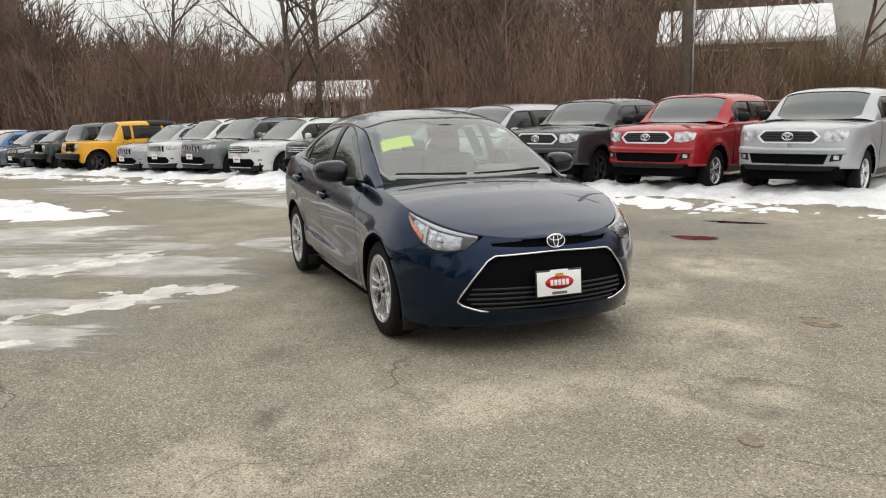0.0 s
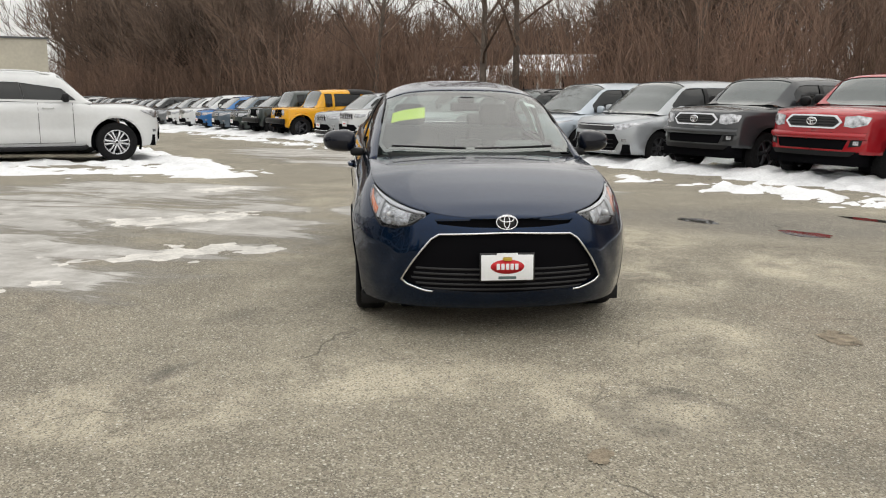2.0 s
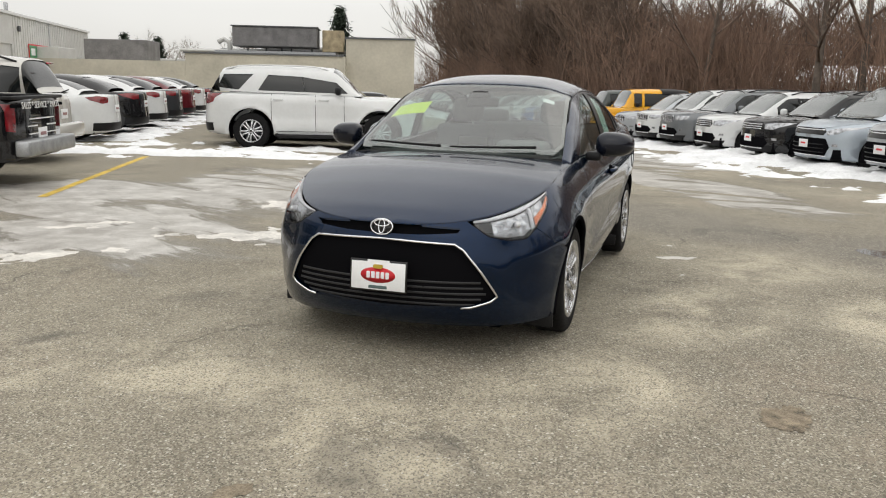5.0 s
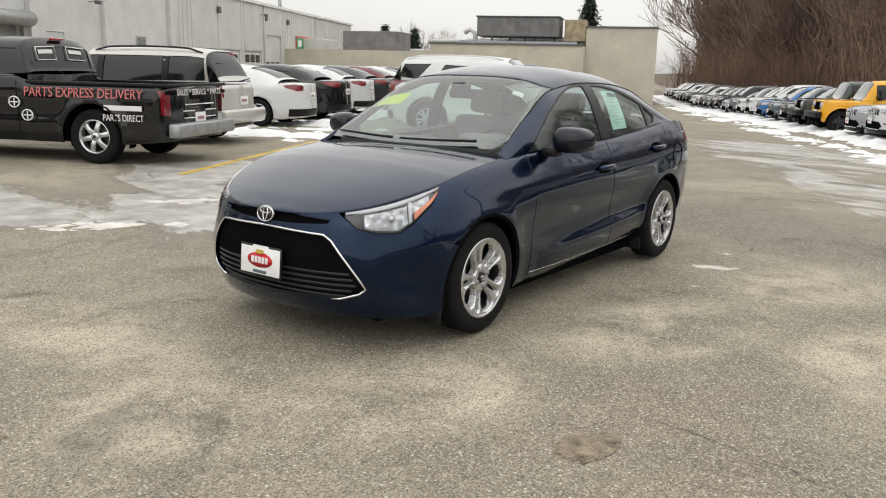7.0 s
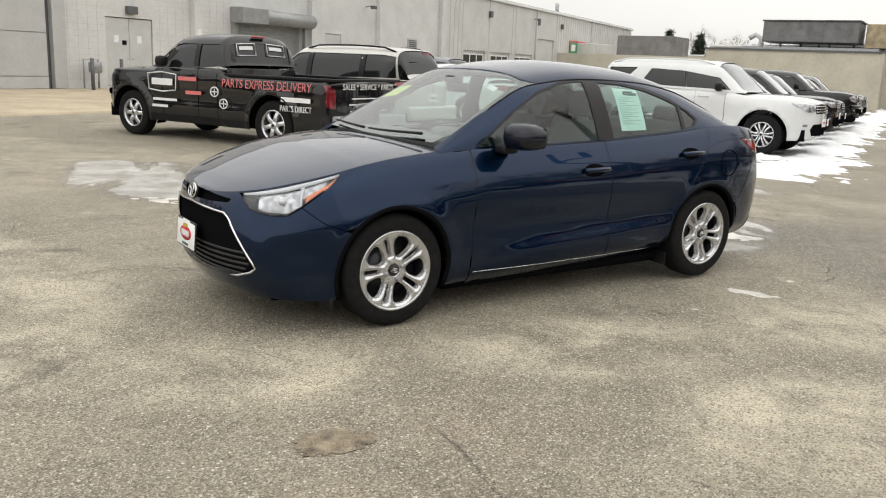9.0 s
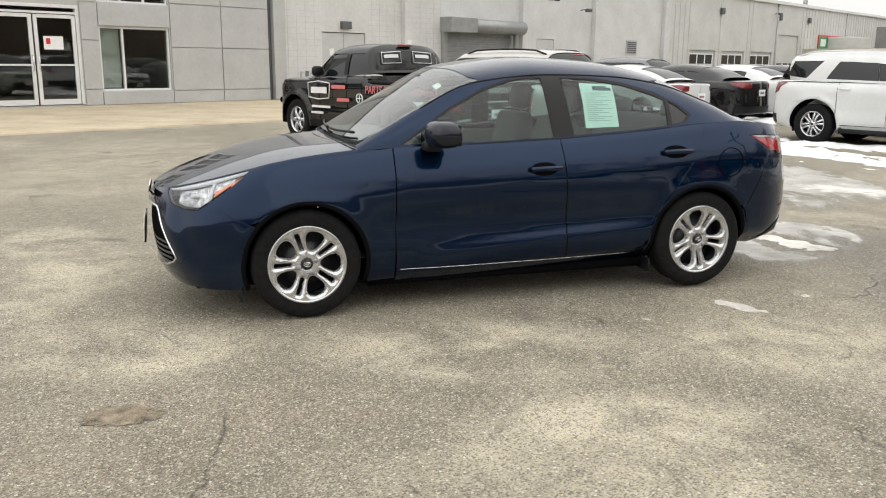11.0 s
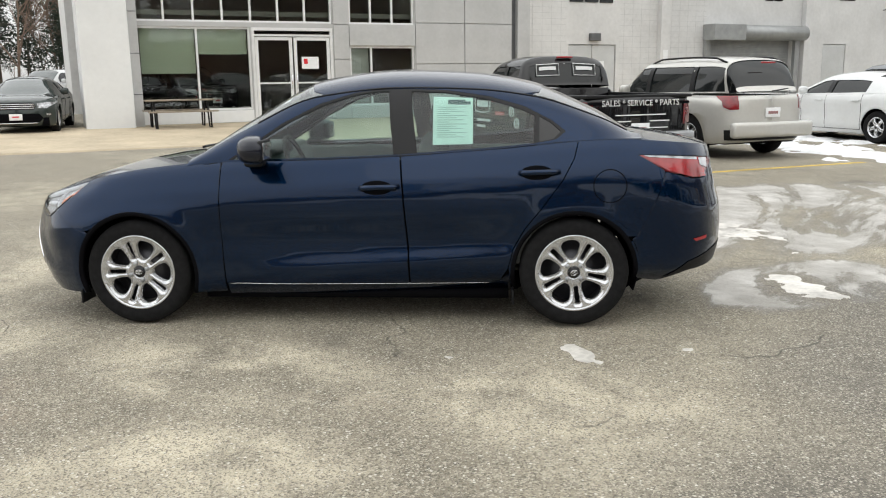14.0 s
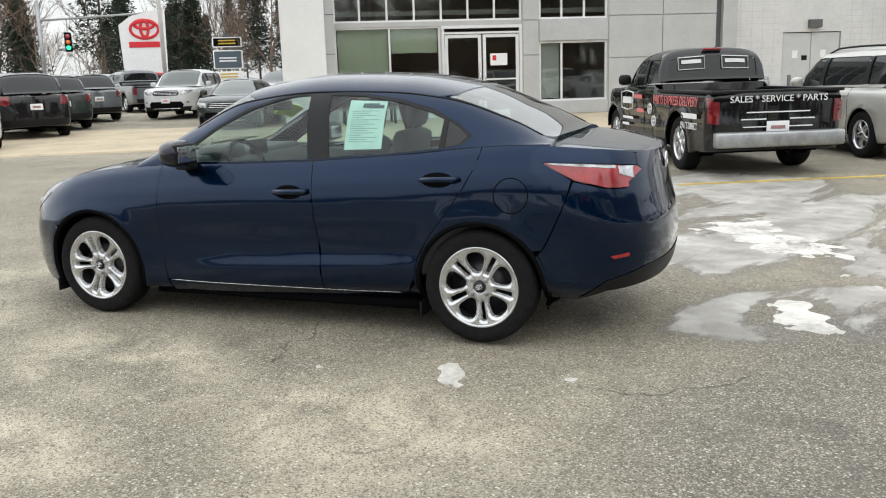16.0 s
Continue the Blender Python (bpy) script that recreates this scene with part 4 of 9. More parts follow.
    for sg, fn in ((1, cab), (-1, mirrored(cab))):
        laid("pillar_frame", fn, qe + cab_low, 0.035, N, car, holes=[inset(sur, 0.006)], fold=0.02, flip=(sg > 0))
        wins = [side(w) for w in (win_f, win_r, win_q)]
        laid("window_surround", fn, sur, 0.03, M["black_satin"], car, holes=wins, off=-0.002, fold=0.012, flip=(sg > 0))
        for nm, w in zip(("front_side_window", "rear_side_window", "quarter_window"), wins):
            laid(nm, fn, inset(w, -0.004), 0.05, M["glass_side"] if nm != "quarter_window" else M["gloss_black"], car, off=-0.008, flip=(sg > 0))
        # drip line along the roof side
        mid = [(x, q) for x, q in qe[6:-1]]
        pp = fn(np.array([a for a, b in mid]), np.array([b for a, b in mid]))
        part("roof_gutter", tube([Vector(p) for p in pp], 0.005, 5), M["black"], car)
        pp = fn(np.array([a for a, b in side([(x, z) for x, z in surround[12:]] + [surround[0]])]), np.array([b for a, b in side([(x, z) for x, z in surround[12:]] + [surround[0]])]))
        # mirror
        mr = new("wing_mirror")
        mr.parent, mr.matrix_basis = car, Matrix.Translation((0.50, sg * 0.80, 0.985)) @ Matrix.Diagonal((1, sg, 1, 1))
        bm = bmesh.new()
        bmesh.ops.create_uvsphere(bm, u_segments=24, v_segments=14, radius=1)
        for v in bm.verts:
            x, y, z = v.co
            swept = -0.03 * y
            v.co = Vector((math.copysign(abs(x) ** 0.7, x) * (0.105 if x > 0 else 0.052) + swept, 0.14 + math.copysign(abs(y) ** 0.72, y) * 0.118,
                           0.055 + math.copysign(abs(z) ** 0.7, z) * (0.078 - 0.012 * y)))
        part("mirror_housing", bm, M["gloss_navy_black"], mr)
        part("mirror_case", box((0.03, 0.20, 0.118), (-0.048, 0.140, 0.055), 0.012), M["black"], mr)
        part("mirror_face", box((0.003, 0.170, 0.090), (-0.0645, 0.140, 0.055), 0.001), M["chrome"], mr)
        part("mirror_foot", box((0.11, 0.10, 0.055), (0.045, 0.012, -0.022), 0.018), M["black"], mr)
    roof = [(x, q) for x, q in qe if -1.05 < x < 0.20]
    r_l = [p for p in roof]
    hd = [(float(0.20 + 0.10 * (1 - ((q - 0.9) / 0.62) ** 2)), float(q)) for q in np.linspace(1.8 - r_l[0][1], r_l[0][1], 14)]
    rr_ = [(float(-1.05 - 0.09 * (1 - ((q - 0.9) / 0.62) ** 2)), float(q)) for q in np.linspace(r_l[-1][1], 1.8 - r_l[-1][1], 14)]
    loop = r_l + rr_[1:-1] + [(x, 1.8 - q) for x, q in r_l[::-1]] + hd[1:-1]
    laid("roof", cab, inset(loop, 0.003), 0.045, N, car, fold=0.02, flip=True)
    ws = [(x, q + 0.012) for x, q in qe if 0.16 < x < 0.90]
    low_edge = [(float(0.88 + 0.115 * (1 - ((q - 0.9) / 0.75) ** 2)), float(q)) for q in np.linspace(1.8 - ws[0][1], ws[0][1], 16)]
    hd2 = [(float(0.19 + 0.10 * (1 - ((q - 0.9) / 0.62) ** 2)), float(q)) for q in np.linspace(ws[-1][1], 1.8 - ws[-1][1], 14)]
    loop = ws + hd2[1:-1] + [(x, 1.8 - q) for x, q in ws[::-1]] + low_edge[1:-1]
    laid("windscreen", cab, loop, 0.05, M["glass_screen"], car, off=-0.004, flip=True)
    laid("windscreen_band", cab, loop, 0.05, M["gloss_black"], car, holes=[inset(loop, 0.035)], off=-0.007, flip=True)
    bl = [(x, q + 0.03) for x, q in qe if -1.64 < x < -1.045]
    up = [(float(-1.045 - 0.09 * (1 - ((q - 0.9) / 0.62) ** 2)), float(q)) for q in np.linspace(1.8 - bl[0][1], bl[0][1], 14)]
    dn = [(float(-1.62 - 0.06 * (1 - ((q - 0.9) / 0.62) ** 2)), float(q)) for q in np.linspace(bl[-1][1], 1.8 - bl[-1][1], 14)]
    loop = bl + dn[1:-1] + [(x, 1.8 - q) for x, q in bl[::-1]] + up[1:-1]
    laid("rear_window", cab, loop, 0.05, M["glass_rear"], car, off=-0.004, flip=True)
    laid("rear_window_band", cab, loop, 0.05, M["gloss_black"], car, holes=[inset(loop, 0.014)], off=-0.007, flip=True)

    # wipers
    for y0, y1 in ((0.52, -0.02), (-0.08, -0.58)):
        pts = []
        for y in np.linspace(y0, y1, 10):
            x = 0.90 + 0.10 * (1 - (y / 0.75) ** 2) - 0.02
            q = qy(x, y)
            pts.append(Vector(cab(np.array([x]), np.array([q]))[0]) + Vector((0.012, 0, 0.016)))
        w = part("wiper", tube(pts, 0.009, 6, 0.006), M["black"], car)
    # cabin
    def soft_box(size, at, rot=None, bevel=0.05):
        return box(size, at, bevel, rot)
    tilt = Euler((0, radians(-14), 0)).to_matrix()
    for y in (0.36, -0.36):
        seat = new("front_seat")
        seat.parent, seat.matrix_basis = car, Matrix.Translation((-0.12, y, 0.0))
        part("seat_cushion", soft_box((0.52, 0.50, 0.16), (0.05, 0, 0.45)), M["fabric"], seat)
        part("backrest", soft_box((0.13, 0.48, 0.62), (-0.27, 0, 0.79), tilt), M["fabric"], seat)
        part("headrest", soft_box((0.10, 0.26, 0.18), (-0.37, 0, 1.20), tilt, 0.045), M["fabric"], seat)
        part("headrest_post", tube([(-0.34, 0.05, 1.02), (-0.37, 0.05, 1.18)], 0.007, 6), M["chrome"], seat)
    part("rear_bench", soft_box((0.55, 1.22, 0.16), (-0.92, 0, 0.47)), M["fabric"], car)
    part("rear_backrest", soft_box((0.14, 1.22, 0.60), (-1.23, 0, 0.80), Euler((0, radians(-22), 0)).to_matrix()), M["fabric"], car)
    for y in (0.36, -0.36):
        part("rear_headrest", soft_box((0.09, 0.24, 0.12), (-1.33, y, 1.13), tilt, 0.035), M["fabric"], car)
    part("parcel_shelf", box((0.45, 1.16, 0.02), (-1.50, 0, 1.045), 0.005), M["trim_grey"], car)
    part("dashboard", soft_box((0.42, 1.30, 0.22), (0.72, 0, 0.86), None, 0.07), M["trim_grey"], car)
    part("dash_top", soft_box((0.36, 1.20, 0.06), (0.74, 0, 0.965), None, 0.025), M["trim_grey"], car)
    part("screen_display", soft_box((0.02, 0.20, 0.11), (0.55, 0, 1.0), None, 0.006), M["gloss_black"], car)
    part("instrument_hood", soft_box((0.16, 0.34, 0.09), (0.60, 0.36, 1.0), None, 0.035), M["trim_grey"], car)
    part("centre_console", soft_box((0.8, 0.22, 0.28), (0.25, 0, 0.52), None, 0.04), M["trim_grey"], car)
    sw = lathe([(0.185 + 0.015 * math.cos(a), 0.015 * math.sin(a)) for a in np.linspace(0, 2 * math.pi, 9)], 28)
    swo = part("steering_wheel", sw, M["black"], car)
    swo.matrix_basis = Matrix.Translation((0.40, 0.36, 0.90)) @ pose(0, 0, 0, 0, 0, 90) @ pose(0, 0, 0, 22, 0, 0)
    part("wheel_hub", box((0.22, 0.04, 0.13), (0, 0, -0.01), 0.02), M["black"], swo)
    part("floor_mat", box((2.6, 1.3, 0.02), (-0.2, 0, 0.30)), M["trim_grey"], car)
    for sg in (1, -1):
        part("door_lining", box((2.0, 0.05, 0.60), (-0.30, sg * 0.70, 0.64), 0.02), M["trim_grey"], car)
    loop = [(x, q + 0.02) for x, q in qe if -1.05 < x < 0.18]
    loop = loop + [(x, 1.8 - q) for x, q in loop[::-1]]
    laid("headliner", cab, loop, 0.10, M["headliner"], car, off=-0.03, flip=True)
    mc = Vector(cab(np.array([0.40]), np.array([0.9]))[0])
    part("interior_mirror", box((0.03, 0.23, 0.065), (mc.x - 0.06, 0, mc.z - 0.075), 0.015), M["black"], car)
    part("camera_housing", box((0.08, 0.12, 0.05), (mc.x - 0.03, 0, mc.z - 0.025), 0.015), M["black"], car)
    # notices in the windows
    stk = [(0.62, qy(0.62, -0.33)), (0.62, qy(0.62, -0.575)), (0.495, qy(0.495, -0.555)), (0.495, qy(0.495, -0.318))]
    laid("sticker", cab, stk, 0.04, M["sticker"], car, off=-0.012, flip=True, label="fluorescent yellow paper sticker")
    mon = [(-0.475, 1.05), (-0.475, 1.325), (-0.705, 1.315), (-0.705, 1.055)]
    lab = laid("window_notice", cab, side(mon), 0.05, M["paper"], car, off=-0.013, flip=True, label="pale green price sheet")
    for z0, x0, x1, hh in ((1.292, -0.56, -0.66, 0.013), (1.285, -0.60, -0.69, 0.009)):
        laid("notice_picture", cab, side([(x0, z0 - hh), (x0, z0 + hh), (x1, z0 + hh), (x1, z0 - hh)]), 0.05, M["ink"], lab, off=-0.0118, flip=True)
    for k in range(15):
        z0, x1 = 1.262 - 0.012 * k, (-0.67, -0.61, -0.65, -0.57)[k % 4]
        laid("notice_line", cab, side([(-0.50, z0 - 0.0018), (-0.50, z0 + 0.0018), (x1, z0 + 0.0018), (x1, z0 - 0.0018)]), 0.05, M["print"], lab, off=-0.0118, flip=True)
    wp = [(0.44, qy(0.44, 0.44)), (0.44, qy(0.44, 0.52)), (0.40, qy(0.40, 0.515)), (0.40, qy(0.40, 0.435))]
    laid("inspection_sticker", cab, wp, 0.04, M["white_plastic"], car, off=-0.012, flip=True)
    for i, x in enumerate((1.285, -1.285)):
        for y in (0.742, -0.742):
            cast_wheel(car, (x, y, 0.314), 0.314, 0.188, 0.219, 26 * i)
    return car


# ---- other vehicles ----
def body_spec(L, W, H, wb, fo, rt, clear, belt, hh, nh, cowl, wtop, rroof, tail, kind="suv", nf=2.8, we=None, deck=None, ra=None):
    ax, w = wb / 2, W / 2
    xf, xr = ax + fo, -(L - wb - fo) - ax
    b = belt
    boxy = kind == "jeep"
    sp = dict(ax=ax, rt=rt, ra=ra or rt + 0.05, xf0=ax + 0.12 if not boxy else xf - 0.12, xr0=-ax - 0.22, nf=nf, nr=3.2 if kind != "sedan" else 2.7, hz=(clear + belt) * 0.45, hollow=0.02, flare=0.045 if kind == "pickup" else 0.028,
              crease=(belt - 0.20, 0.006))
    if kind == "pickup":
        sp["xr0"] = xr + 0.15
    sp["zk"] = [clear - 0.1, clear + 0.06, clear + 0.22, nh - 0.15, nh, hh, belt + 0.1]
    sp["Xf"] = [xf - 0.10, xf - 0.02, xf, xf - 0.03, xf - 0.07, xf - 0.28, xf - 0.5]
    sp["Xr"] = [xr + 0.12, xr + 0.02, xr, xr + 0.02, xr + 0.03, xr + 0.04, xr + 0.06]
    if kind in ("pickup", "jeep"):
        sp["Xf"] = [xf - 0.06, xf - 0.01, xf, xf - 0.05, xf - 0.08, xf - 0.12, xf - 0.2]
        sp["Xr"] = [xr + 0.08, xr + 0.02, xr, xr, xr, xr, xr]
    sp["wz"] = [clear - 0.12, clear, clear + 0.12, (clear + b) / 2, b - 0.22, b - 0.12, b - 0.05, b - 0.01, b + 0.03, b + 0.3]
    sp["W"] = [w - 0.12, w - 0.07, w - 0.03, w - 0.008, w, w - 0.012, w - 0.04, w - 0.075, w - 0.14, w - 0.3]
    if kind in ("pickup", "jeep"):
        sp["W"] = [w - 0.10, w - 0.05, w - 0.02, w, w, w - 0.005, w - 0.02, w - 0.04, w - 0.08, w - 0.2]
    sp["dx"] = [xr - 0.05, tail, cowl - 0.3, cowl + 0.05, (cowl + xf) / 2 + 0.1, xf - 0.12, xf]
    dk = (belt - deck) if deck else 0.0
    if kind == "sedan":
        dk = belt - deck
    sp["dz"] = [dk, dk, 0.0, b - hh, b - (hh + nh) / 2 - 0.015, b - nh, b - nh + 0.03]
    if kind == "pickup":
        sp["dx"] = [xr - 0.05, tail - 0.05, tail + 0.05] + sp["dx"][2:]
        sp["dz"] = [b - deck, b - deck, 0.0] + sp["dz"][2:]
    sp["bx"], sp["bz"] = [xr, tail, 0.0, cowl + 0.1], [b + 0.02, b + 0.02, b - 0.02, b - 0.04]
    we = we or (w - 0.15 if kind == "pickup" else w - 0.20)
    sp["ex"], sp["We"] = [tail - 0.1, rroof, wtop, cowl + 0.1], [we + 0.06, we, we + 0.01, w - 0.14]
    end = (deck + 0.05) if kind == "sedan" else b + 0.02
    sp["cx"] = [tail - 0.06, tail, (tail + rroof) / 2, rroof, (rroof + wtop) / 2, wtop, (wtop + cowl) / 2, cowl, cowl + 0.1]
    tz = H - 0.06 if kind != "pickup" else H - 0.03
    sp["zc"] = [end, end + 0.03, (end + tz) / 2 + 0.06, tz, H, H - 0.045, (H - 0.045 + b) / 2 + 0.05, b + 0.03, b - 0.03]
    sp["edge"] = 0.022 if kind == "pickup" else 0.035
    if kind == "pickup":
        sp["cx"] = [tail - 0.06, tail - 0.01, tail + 0.04, tail + 0.11] + sp["cx"][4:]
        sp["cx"][4] = (tail + 0.11 + wtop) / 2
    sp.update(L=L, Wd=W, H=H, clear=clear, belt=belt, hh=hh, nh=nh, cowl=cowl, wtop=wtop, rroof=rroof, tail=tail, kind=kind, deck=deck, nose=xf, rear=xr)
    return sp


def vehicle(name, m, sp, paint_mat, label, category, group="", step=0.09, rims="alloy", spokes=5, split=False, style="suv", doors=2, rails=False, splits=None, ws=None, plate=True, panels=None, clad=True):
    sh = shell(sp)
    low, cab, sy, drop, side, qy = sh["low"], sh["cab"], sh["s_of_y"], sh["drop"], sh["side"], sh["q_of_y"]
    sc, sr, ax, rt, ra = sh["sc"], sh["sr"], sp["ax"], sp["rt"], sp["ra"]
    kind, b, clear, H = sp["kind"], sp["belt"], sp["clear"], sp["H"]
    car = thing(name, m, label, category, group)
    lev = b - 0.015
    top = [(float(s), float(lev - drop(np.array([s]))[0])) for s in np.linspace(sr, sc, 44)]
    fz = clear - 0.03
    PX = lambda pts: [(sh["s_of_x"](x, z), z) for x, z in pts]
    nose_z = fz + 0.02 if style != "truck" else sp["nh"] - 0.62
    foot = [(sc, nose_z)] + PX(arch(ax, rt, ra, max(fz, nose_z - 0.02), fz, n=16)) + PX(arch(-ax, rt, ra, fz, n=16)) + [(sr, fz + 0.06)]
    vs, fs, ns = [], [], []

    def join(v, f, n):
        k = sum(len(a) for a in vs)
        vs.append(v), ns.append(n)
        fs.extend(tuple(i + k for i in q) for q in f)
    for sg, fn in ((1, low), (-1, mirrored(low))):
        join(*sheet(fn, top + foot, step, flip=(sg > 0), fold=0.02))
    # greenhouse outlines
    segs = splits or ([(sp["cowl"] - 0.35, 0.06), (-0.04, sp["rroof"] + 0.75), (sp["rroof"] + 0.65, sp["tail"] + 0.28)] if kind in ("suv", "van", "jeep") else [(sp["cowl"] - 0.35, 0.02), (-0.08, sp["rroof"] + 0.0)])

    def roofz(x):
        return float(pchip(np.array([x]), sp["cx"], sp["zc"])[0])

    def beltz(x):
        return float(pchip(np.array([x]), sp["bx"], sp["bz"])[0])
    holes, panes = [], []
    for x0, x1 in segs:
        xs = np.linspace(x0, x1, 9)
        tops = [(float(x), min(roofz(x) - 0.14, H - 0.17)) for x in xs]
        tops = [(x, z) for x, z in tops if z > beltz(x) + 0.04]
        if len(tops) < 2:
            continue
        lows = [(x, beltz(x) + 0.03) for x, z in tops[::-1]]
        w = side(tops + lows, 0.08)
        panes.append(("side_window", w))
    if panels:
        panes = [("side_window", side(w, 0.08)) for w in panels]
        segs = []
        for (a, b_) in zip(panels, panels[1:]):
            if a[1][0] - b_[0][0] < 0.08:
                w = side([(a[1][0] - 0.002, a[1][1]), (b_[0][0] + 0.002, b_[0][1]), (b_[3][0] + 0.002, b_[3][1]), (a[2][0] - 0.002, a[2][1])], 0.08)
                for pl in (w, [(x, 1.8 - q) for x, q in w]):
                    laid("door_pillar", cab, pl, 0.12, M["black_satin"], car, off=0.003, flip=True)
    x_end = sp["tail"] - 0.02
    edge = []
    xs = np.linspace(sp["cowl"] + 0.06, x_end, 30)
    wsx = [(float(x), qy(x, float(pchip(np.array([x]), sp["ex"], sp["We"])[0]) * (0.85 if kind == "pickup" else 0.90))) for x in np.linspace(sp["cowl"] - 0.04, sp["wtop"] + (0.09 if kind == "pickup" else 0.02), 8)]
    lowe = [(float(sp["cowl"] - 0.02 + 0.10 * (1 - ((q - 0.9) / 0.8) ** 2)), float(q)) for q in np.linspace(1.8 - wsx[0][1], wsx[0][1], 8)]
    screen = wsx + [(x, 1.8 - q) for x, q in wsx[::-1]] + lowe[1:-1]
    bwx = [(float(x), qy(x, float(pchip(np.array([x]), sp["ex"], sp["We"])[0]) * 0.86)) for x in np.linspace((sp["rroof"] if kind != "pickup" else sp["tail"] + 0.09) - 0.03, sp["tail"] + (0.05 if kind != "pickup" else 0.0), 8)]
    backw = bwx + [(x, 1.8 - q) for x, q in bwx[::-1]]
    allh = [screen, backw] + [w for _, w in panes] + [[(x, 1.8 - q) for x, q in w] for _, w in panes]
    rim = [(float(x), 0.003) for x in xs] + [(float(x), 1.797) for x in xs[::-1]]
    join(*sheet(cab, rim, step, holes=allh, flip=True))
    top_obs = raw("body", np.vstack(vs), fs, paint_mat, car, "", True)
    for nm, w in panes:
        laid("side_window", cab, w, 0.12, M["tint"], car, off=-0.012, flip=True)
        laid("side_window", cab, [(x, 1.8 - q) for x, q in w], 0.12, M["tint"], car, off=-0.012, flip=True)
    for (a0, a1), (b0, b1) in zip(segs, segs[1:]):
        if a1 - b0 < 0.30 and kind != "jeep":
            xs_ = [(a1 + 0.01, beltz(a1) + 0.035), (b0 - 0.01, beltz(b0) + 0.035), (b0 - 0.01, min(roofz(b0) - 0.145, H - 0.175)), (a1 + 0.01, min(roofz(a1) - 0.145, H - 0.175))]
            if min(xs_[2][1] - xs_[1][1], xs_[3][1] - xs_[0][1]) > 0.06:
                w = side(xs_, 0.08)
                laid("door_pillar", cab, w, 0.12, M["black_satin"], car, off=0.003, flip=True)
                laid("door_pillar", cab, [(x, 1.8 - q) for x, q in w], 0.12, M["black_satin"], car, off=0.003, flip=True)
    laid("windscreen", cab, screen, 0.12, M["screen"], car, off=-0.010, flip=True)
    laid("rear_window", cab, backw, 0.12, M["tint"], car, off=-0.010, flip=True)
    mid = (sp["cowl"] + sp["nose"]) / 2
    top_sheet(sh, sp, lev, (sp["cowl"] + 0.02, 2.1), ([sp["cowl"] - 0.1, mid, sp["nose"] - 0.15, sp["nose"]], [0.03, 0.05, 0.035, 0.0]), step, paint_mat, car, "bonnet", True, 0.08, fold=0)
    if kind == "sedan":
        top_sheet(sh, sp, lev, (sp["tail"] + 0.08, -2.2), ([sp["rear"], sp["rear"] + 0.15, sp["tail"], sp["tail"] + 0.3], [0.0, 0.012, 0.03, 0.03]), step, paint_mat, car, "boot_lid", False, 0.05, fold=0)
    if kind == "pickup":
        l = sp["tail"] - sp["rear"]
        part("bed_floor", box((l, sp["Wd"] - 0.14, 0.04), ((sp["tail"] + sp["rear"]) / 2, 0, sp["deck"] - 0.10), 0.01), M["void"], car)
        for sg in (1, -1):
            part("bed_rail", box((l - 0.02, 0.10, 0.045), ((sp["tail"] + sp["rear"]) / 2, sg * (sp["Wd"] / 2 - 0.075), sp["deck"] + 0.0), 0.012), M["black"], car)
        part("tailgate_cap", box((0.08, sp["Wd"] - 0.1, 0.045), (sp["rear"] + 0.045, 0, sp["deck"]), 0.012), M["black"], car)
        part("cab_back", box((0.04, sp["Wd"] - 0.24, sp["belt"] - 0.5), (sp["tail"] + 0.0, 0, (sp["belt"] + 0.5) / 2), 0.01), paint_mat, car)
    # floor and arches
    part("underbody", box((sp["L"] - 0.5, sp["Wd"] - 0.35, 0.22), (0, 0, clear + 0.08)), M["void"], car)
    for xa in (ax, -ax):
        liner(car, xa, rt, ra, sp["Wd"] / 2 - 0.36, sp["Wd"] / 2 - 0.05)
    # front
    nz, hw = sp["nh"], sp["Wd"] / 2

    def front(nm, pts, mt, off, rear=False, lab="", both=False, fold=0.012, parent=None):
        """A panel on the nose or tail, given by (y, z) corners; both: on either side."""
        pl = [(sy(y, z, rear), z) for y, z in dense(pts, 0.12)]
        if both:
            a = laid(nm, low, pl, 0.06, mt, parent or car, off=off, fold=fold, flip=True, label=lab)
            laid(nm, mirrored(low), pl, 0.06, mt, parent or car, off=off, fold=fold, flip=False, label=lab)
            return a
        return laid(nm, low, pl, 0.06, mt, parent or car, off=off, fold=fold, flip=True, label=lab)

    def bar(y0, y1, z, r, mt, nm, off=0.012):
        ss = np.linspace(sy(y0, z), sy(y1, z), 12)
        part(nm, tube([Vector(p) + Vector((off, 0, 0)) for p in low(ss, np.full(12, z))], r, 5), mt, car)

    def hexa(w, z0, z1, k=0.8):
        zm = (z0 + z1) / 2
        return [(w * k, z1), (0, z1 + 0.005), (-w * k, z1), (-w, zm), (-w * k, z0), (0, z0), (w * k, z0), (w, zm)]
    if style == "truck":
        front("grille_surround", hexa(0.50, nz - 0.24, nz - 0.03), M["chrome"], 0.010)
        front("grille", hexa(0.455, nz - 0.215, nz - 0.055), M["gloss_black"], 0.018)
        for k in range(3):
            bar(0.40, -0.40, nz - 0.09 - 0.045 * k, 0.008, M["black"], "grille_slat", 0.022)
        p = low(np.array([sc]), np.array([nz - 0.13]))[0]
        oval_badge("emblem", car, Matrix.Translation(Vector(p) + Vector((0.03, 0, 0))) @ pose(0, 0, 0, 0, 0, 90), 0.17, M["chrome"], 0.011)
